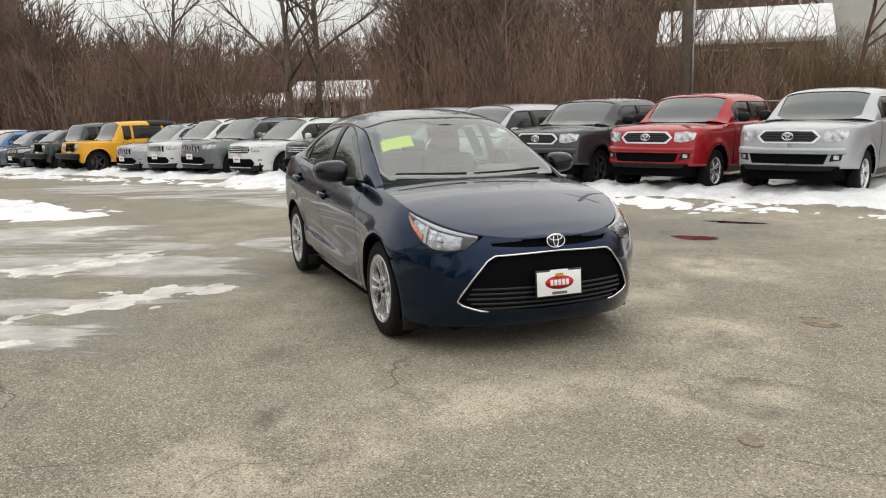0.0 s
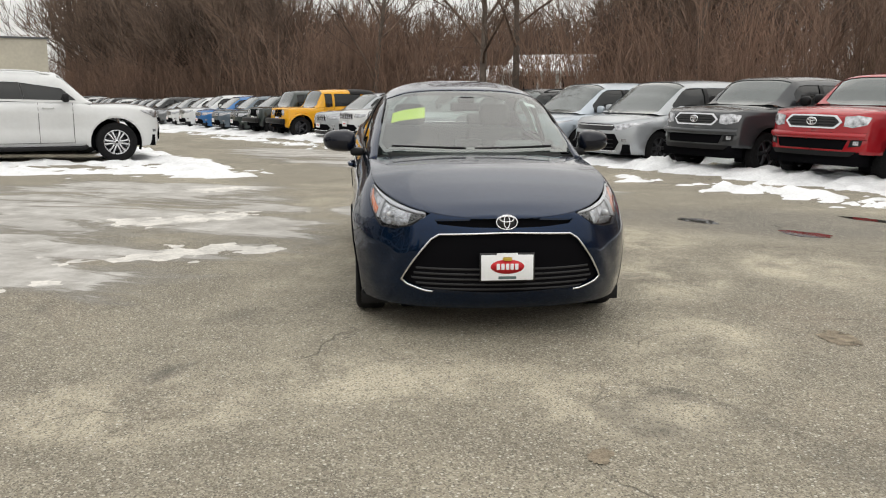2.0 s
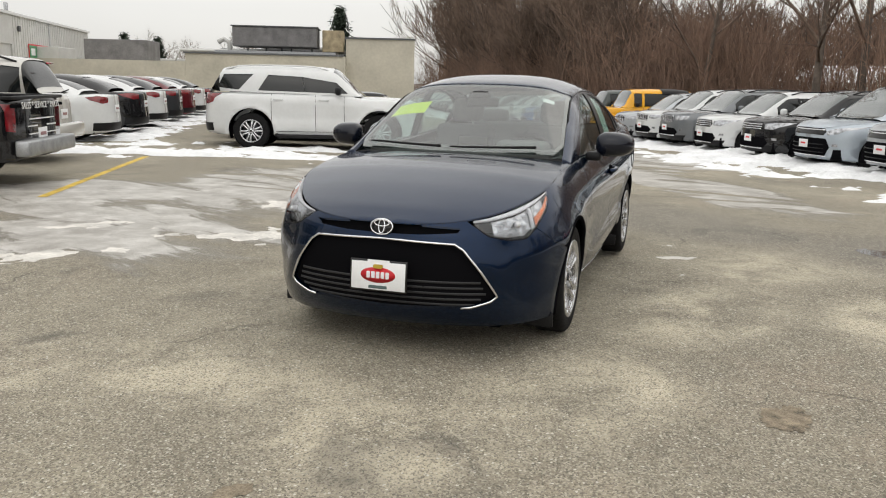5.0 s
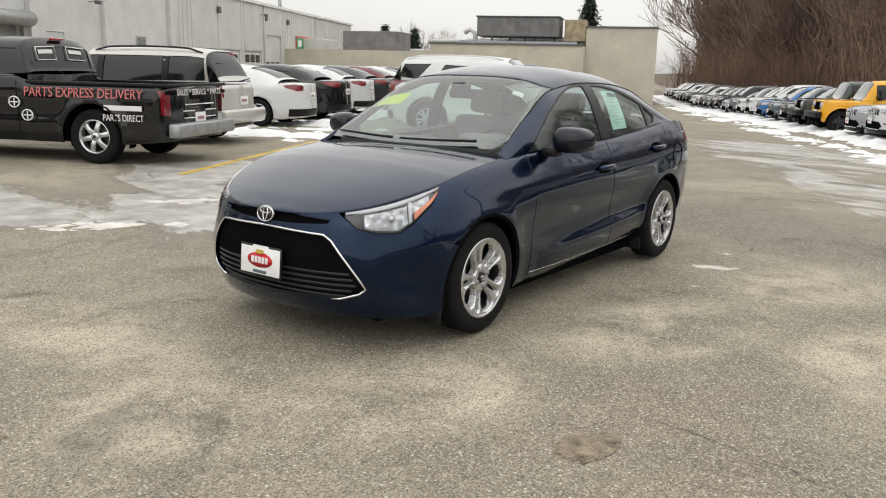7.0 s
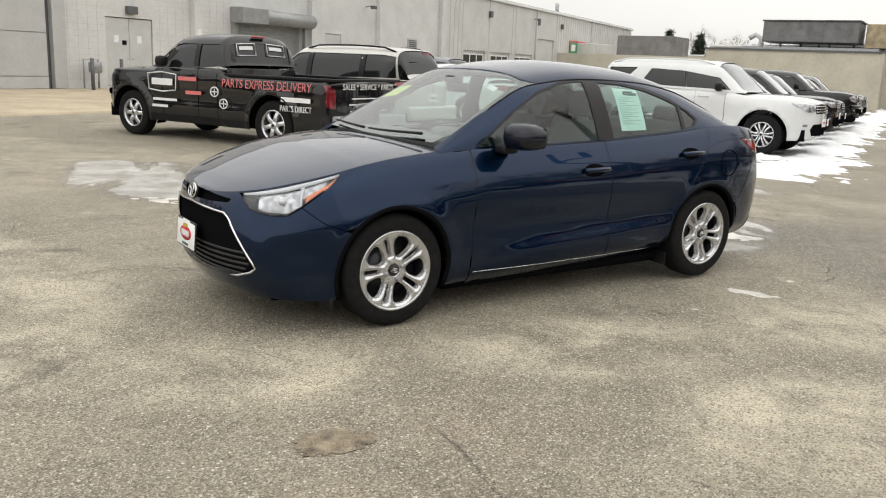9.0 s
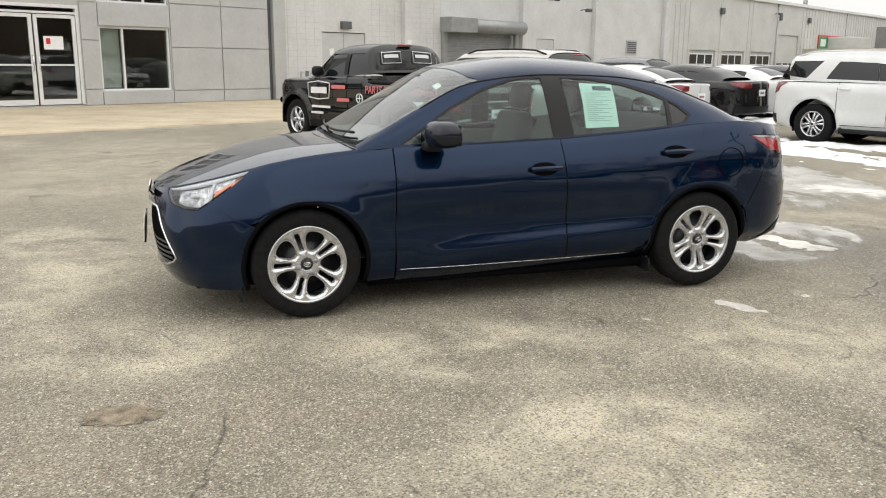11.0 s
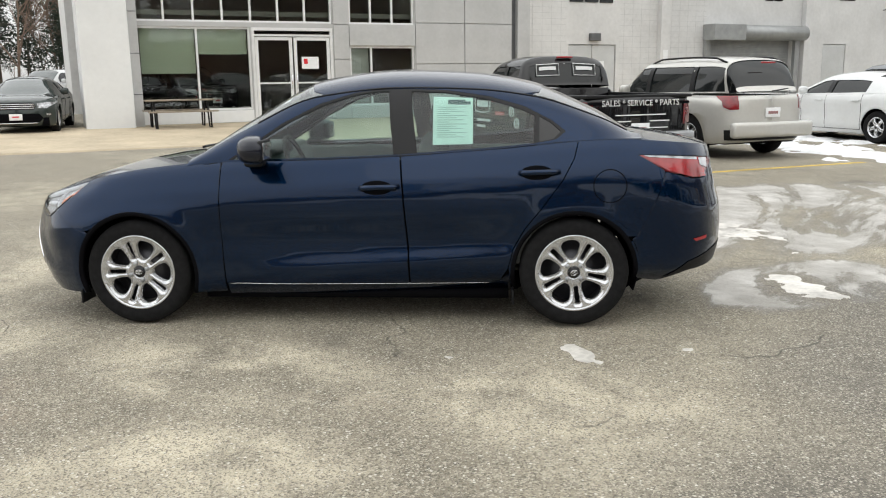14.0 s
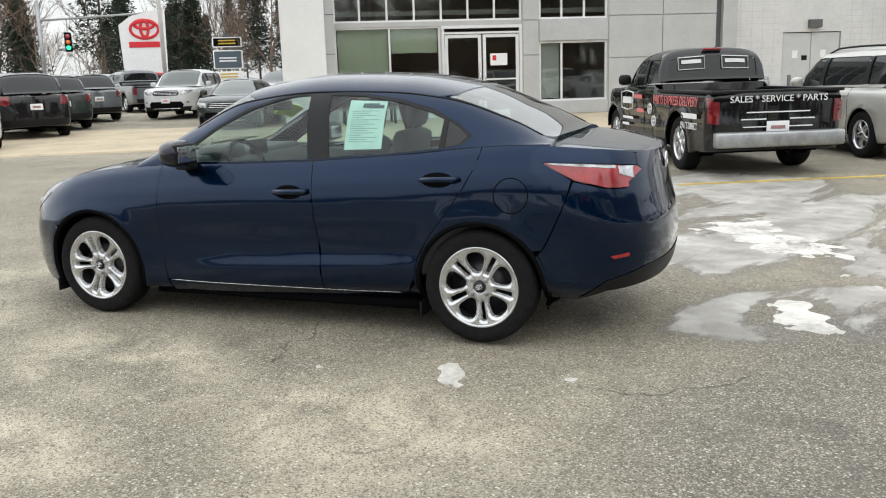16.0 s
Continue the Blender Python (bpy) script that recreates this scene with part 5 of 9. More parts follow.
        front("headlight", [(0.53, nz - 0.05), (0.53, nz - 0.20), (0.66, nz - 0.22), (0.82, nz - 0.17), (0.84, nz - 0.06), (0.70, nz - 0.03)], M["lens"], 0.010, both=True)
        front("bumper_intake", [(0.62, nz - 0.40), (-0.62, nz - 0.40), (-0.56, nz - 0.56), (0.56, nz - 0.56)], M["void"], 0.006)
        front("bumper_lip", [(0.80, nz - 0.33), (0, nz - 0.33), (-0.80, nz - 0.33), (-0.80, nz - 0.37), (0, nz - 0.37), (0.80, nz - 0.37)], paint_mat, 0.03, fold=0.03)
        front("fog_recess", [(0.80, nz - 0.40), (0.66, nz - 0.41), (0.63, nz - 0.52), (0.78, nz - 0.50)], M["black"], 0.008, both=True)
        front("fog_lamp", [(0.755, nz - 0.425), (0.69, nz - 0.425), (0.69, nz - 0.485), (0.755, nz - 0.485)], M["lens"], 0.014, both=True)
        ss = np.linspace(sy(0.84, nz - 0.345), 2 * sc - sy(0.84, nz - 0.345), 24)
        bm, prev = bmesh.new(), None
        for p in low(ss, np.full(24, nz - 0.345)):
            q = [bm.verts.new(Vector(p) + Vector(o)) for o in ((-0.02, 0, 0.055), (0.055, 0, 0.035), (0.075, 0, 0.0), (0.06, 0, -0.05), (-0.02, 0, -0.07))]
            if prev:
                for i in range(4):
                    bm.faces.new((prev[i], prev[i + 1], q[i + 1], q[i]))
            prev = q
        part("bumper_bar", bm, paint_mat, car, smooth=True)
        front("lower_valance", [(0.74, nz - 0.59), (0, nz - 0.59), (-0.74, nz - 0.59), (-0.66, nz - 0.665), (0, nz - 0.67), (0.66, nz - 0.665)], M["black"], 0.012)
    elif style == "jeep":
        for k in range(7):
            y = (k - 3) * 0.135
            front("grille_slot", [(y + 0.045, nz - 0.06), (y - 0.045, nz - 0.06), (y - 0.045, nz - 0.24), (y + 0.045, nz - 0.24)], M["void"], 0.008)
            pl = ellipse_ring(y, nz - 0.15, 0.048, 0.095, 14)
            pts = [low(np.array([sy(a, z)]), np.array([z]))[0] + np.array([0.012, 0, 0]) for a, z in pl]
            part("slot_frame", tube([Vector(p) for p in pts], 0.008, 4), M["chrome"], car)
        front("headlight", [(0.53, nz - 0.06), (0.53, nz - 0.17), (0.72, nz - 0.19), (0.86, nz - 0.14), (0.86, nz - 0.06)], M["lens"], 0.010, both=True)
        front("fog_lamp", [(0.78, clear + 0.30), (0.70, clear + 0.30), (0.70, clear + 0.25), (0.78, clear + 0.25)], M["lens"], 0.012, both=True)
        front("lower_intake", hexa(0.66, clear + 0.10, clear + 0.32), M["void"], 0.010)
        bar(0.55, -0.55, clear + 0.11, 0.014, M["chrome"], "bumper_trim")
    elif style == "wrangler":
        flare_mat = paint_mat if paint_mat is CAR["orange"] else M["black"]
        xa_, xb_ = -0.75, sp["tail"] + 0.02
        xs_ = np.linspace(xa_, xb_, 8)
        for q0, q1 in ((0.30, 1.50),):
            laid("hard_top", cab, [(float(x), q0) for x in xs_] + [(float(x), q1) for x in xs_[::-1]], 0.12, M["black"], car, off=0.012, flip=True)
        for k in range(7):
            y = (k - 3) * 0.10
            front("grille_slot", [(y + 0.034, nz - 0.05), (y - 0.034, nz - 0.05), (y - 0.034, nz - 0.33), (y + 0.034, nz - 0.33)], M["void"], 0.008)
        for sg in (1, -1):
            p = low(np.array([sy(sg * 0.47, nz - 0.17)]), np.array([nz - 0.17]))[0]
            o = part("headlight", lathe([(0.105, -0.01), (0.105, 0.03), (0.09, 0.04), (0.0005, 0.055)], 20), M["lens"], car)
            o.matrix_basis = Matrix.Translation(Vector(p)) @ pose(0, 0, 0, 0, 0, -90)
            for xa in (ax, -ax):
                rg = [(xa + (ra + 0.03) * math.cos(a), rt + (ra + 0.03) * math.sin(a)) for a in np.linspace(0.15, math.pi - 0.15, 12)]
                bm, prev = bmesh.new(), None
                for x, z in rg:
                    q = [bm.verts.new((x, sg * (hw - 0.05), z)), bm.verts.new((x, sg * (hw + 0.10), z)), bm.verts.new((x, sg * (hw + 0.10), z - 0.05))]
                    if prev:
                        bm.faces.new((prev[0], prev[1], q[1], q[0]))
                        bm.faces.new((prev[1], prev[2], q[2], q[1]))
                    prev = q
                part("wheel_flare", bm, flare_mat, car)
        part("front_bumper", box((0.20, 1.60, 0.20), (sp["nose"] + 0.10, 0, clear + 0.22), 0.04), M["black"], car)
    elif style == "van":
        front("grille", hexa(0.55, nz - 0.17, nz - 0.04, 0.9), M["gloss_black"], 0.008)
        bar(0.52, -0.52, nz - 0.07, 0.012, M["chrome"], "grille_bar")
        front("headlight", [(0.54, nz - 0.09), (0.58, nz - 0.17), (0.74, nz - 0.14), (0.90, nz - 0.01), (0.86, nz + 0.02), (0.70, nz - 0.03)], M["lens"], 0.010, both=True)
        front("fog_lamp", [(0.78, clear + 0.30), (0.70, clear + 0.30), (0.70, clear + 0.25), (0.78, clear + 0.25)], M["lens"], 0.012, both=True)
        front("lower_intake", hexa(0.66, clear + 0.06, nz - 0.24, 0.86), M["void"], 0.008)
        for k in range(3):
            bar(0.55, -0.55, clear + 0.12 + 0.08 * k, 0.010, M["black"], "grille_slat", 0.010)
        bar(0.6, -0.6, clear + 0.05, 0.012, M["chrome"], "bumper_trim")
    else:
        front("grille", hexa(0.48, nz - 0.22, nz - 0.05, 0.88), M["gloss_black"], 0.008)
        for k in range(3):
            bar(0.44, -0.44, nz - 0.08 - 0.05 * k, 0.010, M["chrome"], "grille_bar")
        front("headlight", [(0.50, nz - 0.07), (0.52, nz - 0.18), (0.70, nz - 0.19), (0.86, nz - 0.08), (0.86, nz - 0.03), (0.70, nz - 0.04)], M["lens"], 0.010, both=True)
        front("fog_lamp", [(0.78, clear + 0.30), (0.70, clear + 0.30), (0.70, clear + 0.25), (0.78, clear + 0.25)], M["lens"], 0.012, both=True)
        front("lower_intake", hexa(0.62, clear + 0.08, clear + 0.30, 0.86), M["void"], 0.010)
        bar(0.5, -0.5, clear + 0.06, 0.014, M["chrome"], "bumper_trim")
    if plate and style != "truck":
        p = low(np.array([sc]), np.array([nz - 0.40 if style != "van" else nz - 0.36]))[0]
        pl = part("dealer_plate", box((0.012, 0.31, 0.16), Vector(p) + Vector((0.03, 0, 0)), 0.004), M["white_plastic"], car)
        part("plate_bar", box((0.004, 0.16, 0.035), Vector(p) + Vector((0.037, 0, 0.005)), 0.001), M["red_paint"], pl)
    if clad and kind in ("suv", "van", "pickup"):
        zc_ = clear + (0.05 if kind == "van" else 0.09)
        rng_ = [(ax - ra - 0.02, zc_), (-ax + ra + 0.02, zc_), (-ax + ra + 0.02, clear - 0.025), (ax - ra - 0.02, clear - 0.025)]
        for sg, fn in ((1, low), (-1, mirrored(low))):
            laid("sill_cladding", fn, rng_, 0.15, M["black"], car, off=0.006, flip=(sg > 0))
        if style not in ("truck", "van"):
            front("lower_cladding", [(hw - 0.12, clear + 0.13), (0, clear + 0.10), (-hw + 0.12, clear + 0.13), (-hw + 0.2, clear - 0.02), (0, clear - 0.01), (hw - 0.2, clear - 0.02)], M["black"], 0.006)
    # tail
    rz = (sp["deck"] if kind in ("sedan", "pickup") else b)
    if kind == "sedan":
        tl = [(0.42, rz - 0.06), (0.44, rz - 0.17), (0.62, rz - 0.19), (hw - 0.10, rz - 0.12), (hw - 0.08, rz - 0.06), (0.66, rz - 0.03)]
    elif kind == "pickup":
        tl = [(hw - 0.15, rz - 0.08), (hw - 0.15, rz - 0.42), (hw - 0.01, rz - 0.40), (hw - 0.012, rz - 0.07)]
    else:
        tl = [(0.62, rz - 0.02), (0.62, rz - 0.24), (0.74, rz - 0.25), (hw - 0.10, rz - 0.20), (hw - 0.09, rz - 0.02)]
    front("tail_light", tl, M["tail_red"], 0.008, rear=True, both=True)
    pz = rz - 0.30 if kind != "pickup" else clear + 0.33
    p = low(np.array([sr]), np.array([pz]))[0]
    tp = part("rear_plate", box((0.012, 0.31, 0.16), Vector(p) + Vector((-0.012, 0, 0)), 0.004), M["white_plastic"], car)
    part("plate_bar", box((0.004, 0.20, 0.045), Vector(p) + Vector((-0.02, 0, 0)), 0.001), M["maroon_ink"], tp)
    front("rear_valance", [(hw - 0.12, clear + 0.22), (0, clear + 0.22), (-hw + 0.12, clear + 0.22), (-hw + 0.15, clear + 0.05), (0, clear + 0.05), (hw - 0.15, clear + 0.05)], M["black"], 0.008, rear=True)
    # mirrors, seams, handles
    for sg, fn in ((1, low), (-1, mirrored(low))):
        y, z = sh["belt"](np.array([sp["cowl"] - 0.42]))
        bm = bmesh.new()
        bmesh.ops.create_uvsphere(bm, u_segments=12, v_segments=8, radius=1)
        for v in bm.verts:
            v.co = Vector((sp["cowl"] - 0.42 + math.copysign(abs(v.co.x) ** 0.7, v.co.x) * 0.07, sg * (float(y[0]) + 0.13 + math.copysign(abs(v.co.y) ** 0.7, v.co.y) * 0.11), float(z[0]) + 0.10 + math.copysign(abs(v.co.z) ** 0.7, v.co.z) * 0.09))
        part("wing_mirror", bm, paint_mat if clad and style not in ("wrangler", "truck") else M["black"], car)
        cuts = [sp["cowl"] - 0.30, 0.0] + ([-0.95] if kind in ("suv", "van", "sedan") else [sp["tail"] + 0.12] if kind == "pickup" else [])
        for x in cuts:
            zz = np.linspace(clear + 0.06, beltz(x) - 0.01, 8)
            part("door_gap", tube([Vector(p) for p in fn(np.full(8, x), zz)], 0.006, 4), M["void"], car)
        zz = np.linspace(sp["cowl"] - 0.30, max(-0.95, -ax + ra + 0.05), 8)
        part("door_gap", tube([Vector(p) for p in fn(zz, np.full(8, clear + 0.06))], 0.006, 4), M["void"], car)
        for x in (0.18, -0.80)[: 2 if kind != "pickup" else 1]:
            p = fn(np.array([x]), np.array([b - 0.13]))[0]
            part("door_handle", tube([Vector(p) + Vector((0.1, 0, 0)), Vector(p) + Vector((0.07, sg * 0.035, 0)), Vector(p) + Vector((-0.07, sg * 0.035, 0)), Vector(p) + Vector((-0.1, 0, 0))], 0.015, 5), paint_mat, car)
        if rails:
            pts = []
            for x in np.linspace(sp["wtop"] - 0.1, sp["rroof"] + 0.05, 9):
                p = cab(np.array([x]), np.array([qy(x, float(pchip(np.array([x]), sp["ex"], sp["We"])[0]) * 0.82)]))[0]
                pts.append(Vector((p[0], sg * p[1], p[2] + (0.05 if 0.2 < len(pts) < 8 else 0.0))))
            part("roof_rail", tube(pts, 0.018, 5), M["black"] if clad else paint_mat, car)
        for i, x in enumerate((ax, -ax)):
            wheel(car, (x, sg * (hw - 0.125), rt), rt, 0.235, spokes, rims, split, rt * 0.62, 13 * i)
    return car


SPEC = dict(
    tacoma=body_spec(5.39, 1.90, 1.79, 3.24, 0.93, 0.385, 0.34, 1.26, 1.22, 1.13, 1.16, 0.58, -0.93, -1.08, "pickup", 3.4, deck=1.15, ra=0.47),
    access=body_spec(5.29, 1.86, 1.76, 3.24, 0.90, 0.385, 0.32, 1.22, 1.17, 1.08, 1.14, 0.54, -0.40, -0.56, "pickup", 3.2, deck=1.12, ra=0.47),
    cherokee=body_spec(4.82, 1.94, 1.76, 2.91, 0.92, 0.385, 0.30, 1.14, 1.09, 1.03, 1.02, 0.30, -1.72, -2.22, "suv", 3.0),
    crossover=body_spec(4.75, 1.85, 1.67, 2.80, 0.93, 0.36, 0.27, 1.08, 1.03, 0.95, 1.02, 0.30, -1.62, -2.15, "suv", 2.7),
    minivan=body_spec(5.17, 2.00, 1.78, 3.05, 1.00, 0.36, 0.26, 1.08, 1.03, 0.90, 1.42, 0.55, -1.95, -2.45, "van", 2.5),
    wrangler=body_spec(4.60, 1.68, 1.85, 2.85, 0.62, 0.41, 0.42, 1.18, 1.14, 1.12, 0.72, 0.42, -1.95, -2.05, "jeep", 6.0, we=0.70, ra=0.50),
    fourwheel=body_spec(4.82, 1.92, 1.81, 2.79, 0.92, 0.395, 0.34, 1.21, 1.15, 1.06, 0.92, 0.35, -2.02, -2.32, "suv", 2.9, ra=0.49),
    wagon=body_spec(4.69, 1.83, 1.72, 2.715, 0.94, 0.36, 0.28, 1.08, 1.02, 0.94, 0.98, 0.30, -1.95, -2.24, "suv", 2.6),
    coupe=body_spec(4.64, 1.78, 1.43, 2.70, 0.90, 0.325, 0.20, 0.98, 0.93, 0.80, 0.98, 0.20, -0.98, -1.78, "sedan", 2.3, deck=1.02, we=0.56),
    saloon=body_spec(4.75, 1.83, 1.45, 2.80, 0.88, 0.335, 0.20, 0.98, 0.95, 0.82, 1.00, 0.22, -1.0, -1.72, "sedan", 2.4, deck=1.05, we=0.58))


# ---- the lot: ground, snow ----
ROW = Vector((-0.745, 0.667))
OUT = Vector((0.667, 0.745))


def ss(a, b, v):
    t = np.clip((v - a) / (b - a), 0, 1)
    return t * t * (3 - 2 * t)


def gz(x, y):
    """Height of the ground: nearly level, falling along the far row, with a wooded bank behind it."""
    x, y = np.asarray(x, float), np.asarray(y, float)
    s, t = ROW.x * x + ROW.y * y, OUT.x * x + OUT.y * y
    fall = -0.019 * np.log1p(np.exp(np.clip((s - 5.5) / 2.0, -30, 30))) * 2.0 * np.clip(t / 11.0, 0, 1)
    fall = np.maximum(fall, -2.6)
    bank = 0.6 * ss(19, 24, t) + 1.4 * ss(22, 80, t) + 1.4 * ss(2, -12, s - 4.8) * ss(20, 34, t) + ss(75, 160, t) * (3.0 + 13.0 * ss(30, -20, s))
    rise = 0.36 * ss(2, 32, -0.45 * x - 0.89 * y)
    return fall + bank + rise


def zg(x, y):
    return float(gz(x, y))


def axis(pieces):
    out = []
    for a, b, st in pieces:
        out += list(np.arange(a, b, st))
    return np.array(out + [pieces[-1][1]])


gx = axis([(-600, -120, 40), (-120, -30, 3.0), (-30, 15, 0.5), (15, 60, 2.5), (60, 600, 45)])
gy = axis([(-600, -60, 45), (-60, -5, 2.5), (-5, 40, 0.5), (40, 140, 3.0), (140, 600, 46)])
GX, GY = np.meshgrid(gx, gy)
GZ = gz(GX, GY)
nx, ny = len(gx), len(gy)
idx = np.arange(nx * ny).reshape(ny, nx)
quads = np.stack([idx[:-1, :-1], idx[:-1, 1:], idx[1:, 1:], idx[1:, :-1]], -1).reshape(-1, 4)


def asphalt():
    """Worn asphalt: aggregate, patches, cracks, thin ice film, and leaf litter on the bank."""
    m = bpy.data.materials.new("asphalt")
    m.use_nodes = True
    n, l = m.node_tree.nodes, m.node_tree.links
    bs = n["Principled BSDF"]
    co = n.new("ShaderNodeTexCoord").outputs["Object"]

    def noise_tex(scale, detail=4, rough=0.55, src=None, dist=0.0):
        t = n.new("ShaderNodeTexNoise")
        t.inputs["Scale"].default_value, t.inputs["Detail"].default_value = scale, detail
        t.inputs["Roughness"].default_value, t.inputs["Distortion"].default_value = rough, dist
        l.new(src or co, t.inputs["Vector"])
        return t.outputs["Fac"]

    def rng(v, a, b, c=0.0, d=1.0):
        r = n.new("ShaderNodeMapRange")
        for i, q in enumerate((a, b, c, d)):
            r.inputs[i + 1].default_value = q
        l.new(v, r.inputs[0])
        return r.outputs[0]

    def math_(op, a, b):
        k = n.new("ShaderNodeMath")
        k.operation = op
        for i, v in enumerate((a, b)):
            if isinstance(v, (int, float)):
                k.inputs[i].default_value = v
            else:
                l.new(v, k.inputs[i])
        return k.outputs[0]

    def mix(f, a, b, mode="MIX"):
        k = n.new("ShaderNodeMix")
        k.data_type, k.blend_type = "RGBA", mode
        for i, v in ((0, f), (6, a), (7, b)):
            if isinstance(v, (int, float)):
                k.inputs[i].default_value = v
            elif isinstance(v, tuple):
                k.inputs[i].default_value = (*v, 1)
            else:
                l.new(v, k.inputs[i])
        return k.outputs[2]
    vor = n.new("ShaderNodeTexVoronoi")
    vor.inputs["Scale"].default_value = 140
    l.new(co, vor.inputs["Vector"])
    stone = n.new("ShaderNodeSeparateColor")
    l.new(vor.outputs["Color"], stone.inputs[0])
    grain = noise_tex(160, 3)
    big, mid = noise_tex(0.30, 5, 0.6, dist=0.6), noise_tex(1.4, 6, 0.65, dist=0.4)
    col = mix(rng(mid, 0.30, 0.70), (0.166, 0.146, 0.108), (0.268, 0.238, 0.178))
    col = mix(math_("MULTIPLY", math_("MULTIPLY", rng(big, 0.46, 0.60), rng(noise_tex(2.6, 7, 0.72), 0.32, 0.62)), 0.85), col, (0.45, 0.402, 0.300))
    col = mix(rng(noise_tex(0.55, 5, 0.65, dist=0.4), 0.55, 0.74, 0, 0.55), col, (0.300, 0.232, 0.170))
    col = mix(math_("MULTIPLY", rng(noise_tex(11.0, 5, 0.7), 0.52, 0.70), 0.40), col, (0.40, 0.36, 0.275))
    col = mix(math_("MULTIPLY", rng(noise_tex(1.9, 6, 0.7, dist=0.9), 0.56, 0.72), 0.5), col, (0.118, 0.106, 0.086))
    sep = n.new("ShaderNodeSeparateXYZ")
    l.new(co, sep.inputs[0])

    def dist_to(cx, cy, rx, ry, ang=0.0):
        mp = n.new("ShaderNodeMapping")
        mp.vector_type = "TEXTURE"
        mp.inputs["Location"].default_value, mp.inputs["Rotation"].default_value, mp.inputs["Scale"].default_value = (cx, cy, 0), (0, 0, ang), (rx, ry, 1000)
        l.new(co, mp.inputs["Vector"])
        ln = n.new("ShaderNodeVectorMath")
        ln.operation = "LENGTH"
        l.new(mp.outputs[0], ln.inputs[0])
        return rng(ln.outputs["Value"], 0.55, 1.0, 1, 0)
    # sandy worn ground and a darker grey stretch
    pale = None
    for z in SANDY:
        d = dist_to(*z)
        pale = d if pale is None else math_("MAXIMUM", pale, d)
    blot = rng(noise_tex(2.0, 7, 0.7, dist=0.5), 0.40, 0.62)
    col = mix(math_("MULTIPLY", math_("MULTIPLY", pale, blot), 0.95), col, (0.56, 0.50, 0.375))
    dark_stretch = math_("MAXIMUM", math_("MAXIMUM", dist_to(0.35, 10.2, 1.3, 1.0, 0.3), dist_to(-0.9, 10.6, 1.8, 1.4, 0.0)), dist_to(2.6, 10.2, 2.2, 1.4, 0.0))
    col = mix(math_("MULTIPLY", dark_stretch, 0.65), col, (0.105, 0.098, 0.088))
    col = mix(math_("MULTIPLY", rng(stone.outputs[0], 0.50, 0.95), 0.72), col, (0.50, 0.46, 0.375))
    col = mix(math_("MULTIPLY", rng(stone.outputs[1], 0.50, 0.95), 0.72), col, (0.066, 0.058, 0.046))
    # larger pale stones, far apart
    peb = n.new("ShaderNodeTexVoronoi")
    peb.inputs["Scale"].default_value = 62
    l.new(co, peb.inputs["Vector"])
    pick = n.new("ShaderNodeSeparateColor")
    l.new(peb.outputs["Color"], pick.inputs[0])
    pale_stone = math_("MULTIPLY", rng(pick.outputs[0], 0.90, 0.93), rng(peb.outputs["Distance"], 0.30, 0.42, 1, 0))
    col = mix(math_("MULTIPLY", pale_stone, 0.75), col, (0.66, 0.63, 0.56))
    # dark damp blotches
    col = mix(math_("MULTIPLY", rng(noise_tex(0.8, 5, 0.6, dist=0.8), 0.60, 0.72), 0.55), col, (0.055, 0.052, 0.048))
    # cracks
    warp = n.new("ShaderNodeVectorMath")
    warp.operation = "ADD"
    wn_ = n.new("ShaderNodeTexNoise")
    wn_.inputs["Scale"].default_value, wn_.inputs["Detail"].default_value = 0.9, 6
    l.new(co, wn_.inputs["Vector"])
    l.new(co, warp.inputs[0])
    l.new(wn_.outputs["Color"], warp.inputs[1])
    cr = n.new("ShaderNodeTexVoronoi")
    cr.feature = "DISTANCE_TO_EDGE"
    cr.inputs["Scale"].default_value = 0.42
    l.new(warp.outputs[0], cr.inputs["Vector"])
    crack = math_("MULTIPLY", rng(cr.outputs["Distance"], 0.0005, 0.0034, 1, 0), rng(noise_tex(0.8, 5), 0.50, 0.57))
    fine = n.new("ShaderNodeTexVoronoi")
    fine.feature = "DISTANCE_TO_EDGE"
    fine.inputs["Scale"].default_value = 1.15
    l.new(warp.outputs[0], fine.inputs["Vector"])
    crack = math_("MAXIMUM", crack, math_("MULTIPLY", rng(fine.outputs["Distance"], 0.001, 0.006, 1, 0), rng(noise_tex(1.1, 4), 0.585, 0.64, 0, 0.8)))
    col = mix(math_("MULTIPLY", crack, 0.6), col, (0.03, 0.028, 0.025))
    # thin ice and slush film in a band beside the parked cars
    zone = None
    for z in ((-4.6, 8.6, 3.4, 6.4, 0.55), (-1.6, 9.6, 1.5, 0.9, -0.5), (-5.5, 7.0, 3.6, 2.6, 0.0), (-1.6, 14.2, 5.0, 1.3, -0.72), (-4.6, 4.3, 2.9, 1.7, 0.5), (-6.5, 19.5, 7.0, 3.0, -0.75)):
        d = dist_to(*z)
        zone = d if zone is None else math_("MAXIMUM", zone, d)
    st = n.new("ShaderNodeMapping")
    st.inputs["Rotation"].default_value, st.inputs["Scale"].default_value = (0, 0, -0.35), (0.42, 1.25, 1)
    l.new(co, st.inputs["Vector"])
    fl_ = noise_tex(0.85, 10, 0.66, st.outputs[0], 0.5)
    film = math_("MULTIPLY", rng(math_("ADD", fl_, math_("MULTIPLY", math_("SUBTRACT", zone, 1.0), 0.45)), 0.445, 0.485), rng(noise_tex(5.0, 5, 0.65), 0.25, 0.6, 0.45, 1.0))
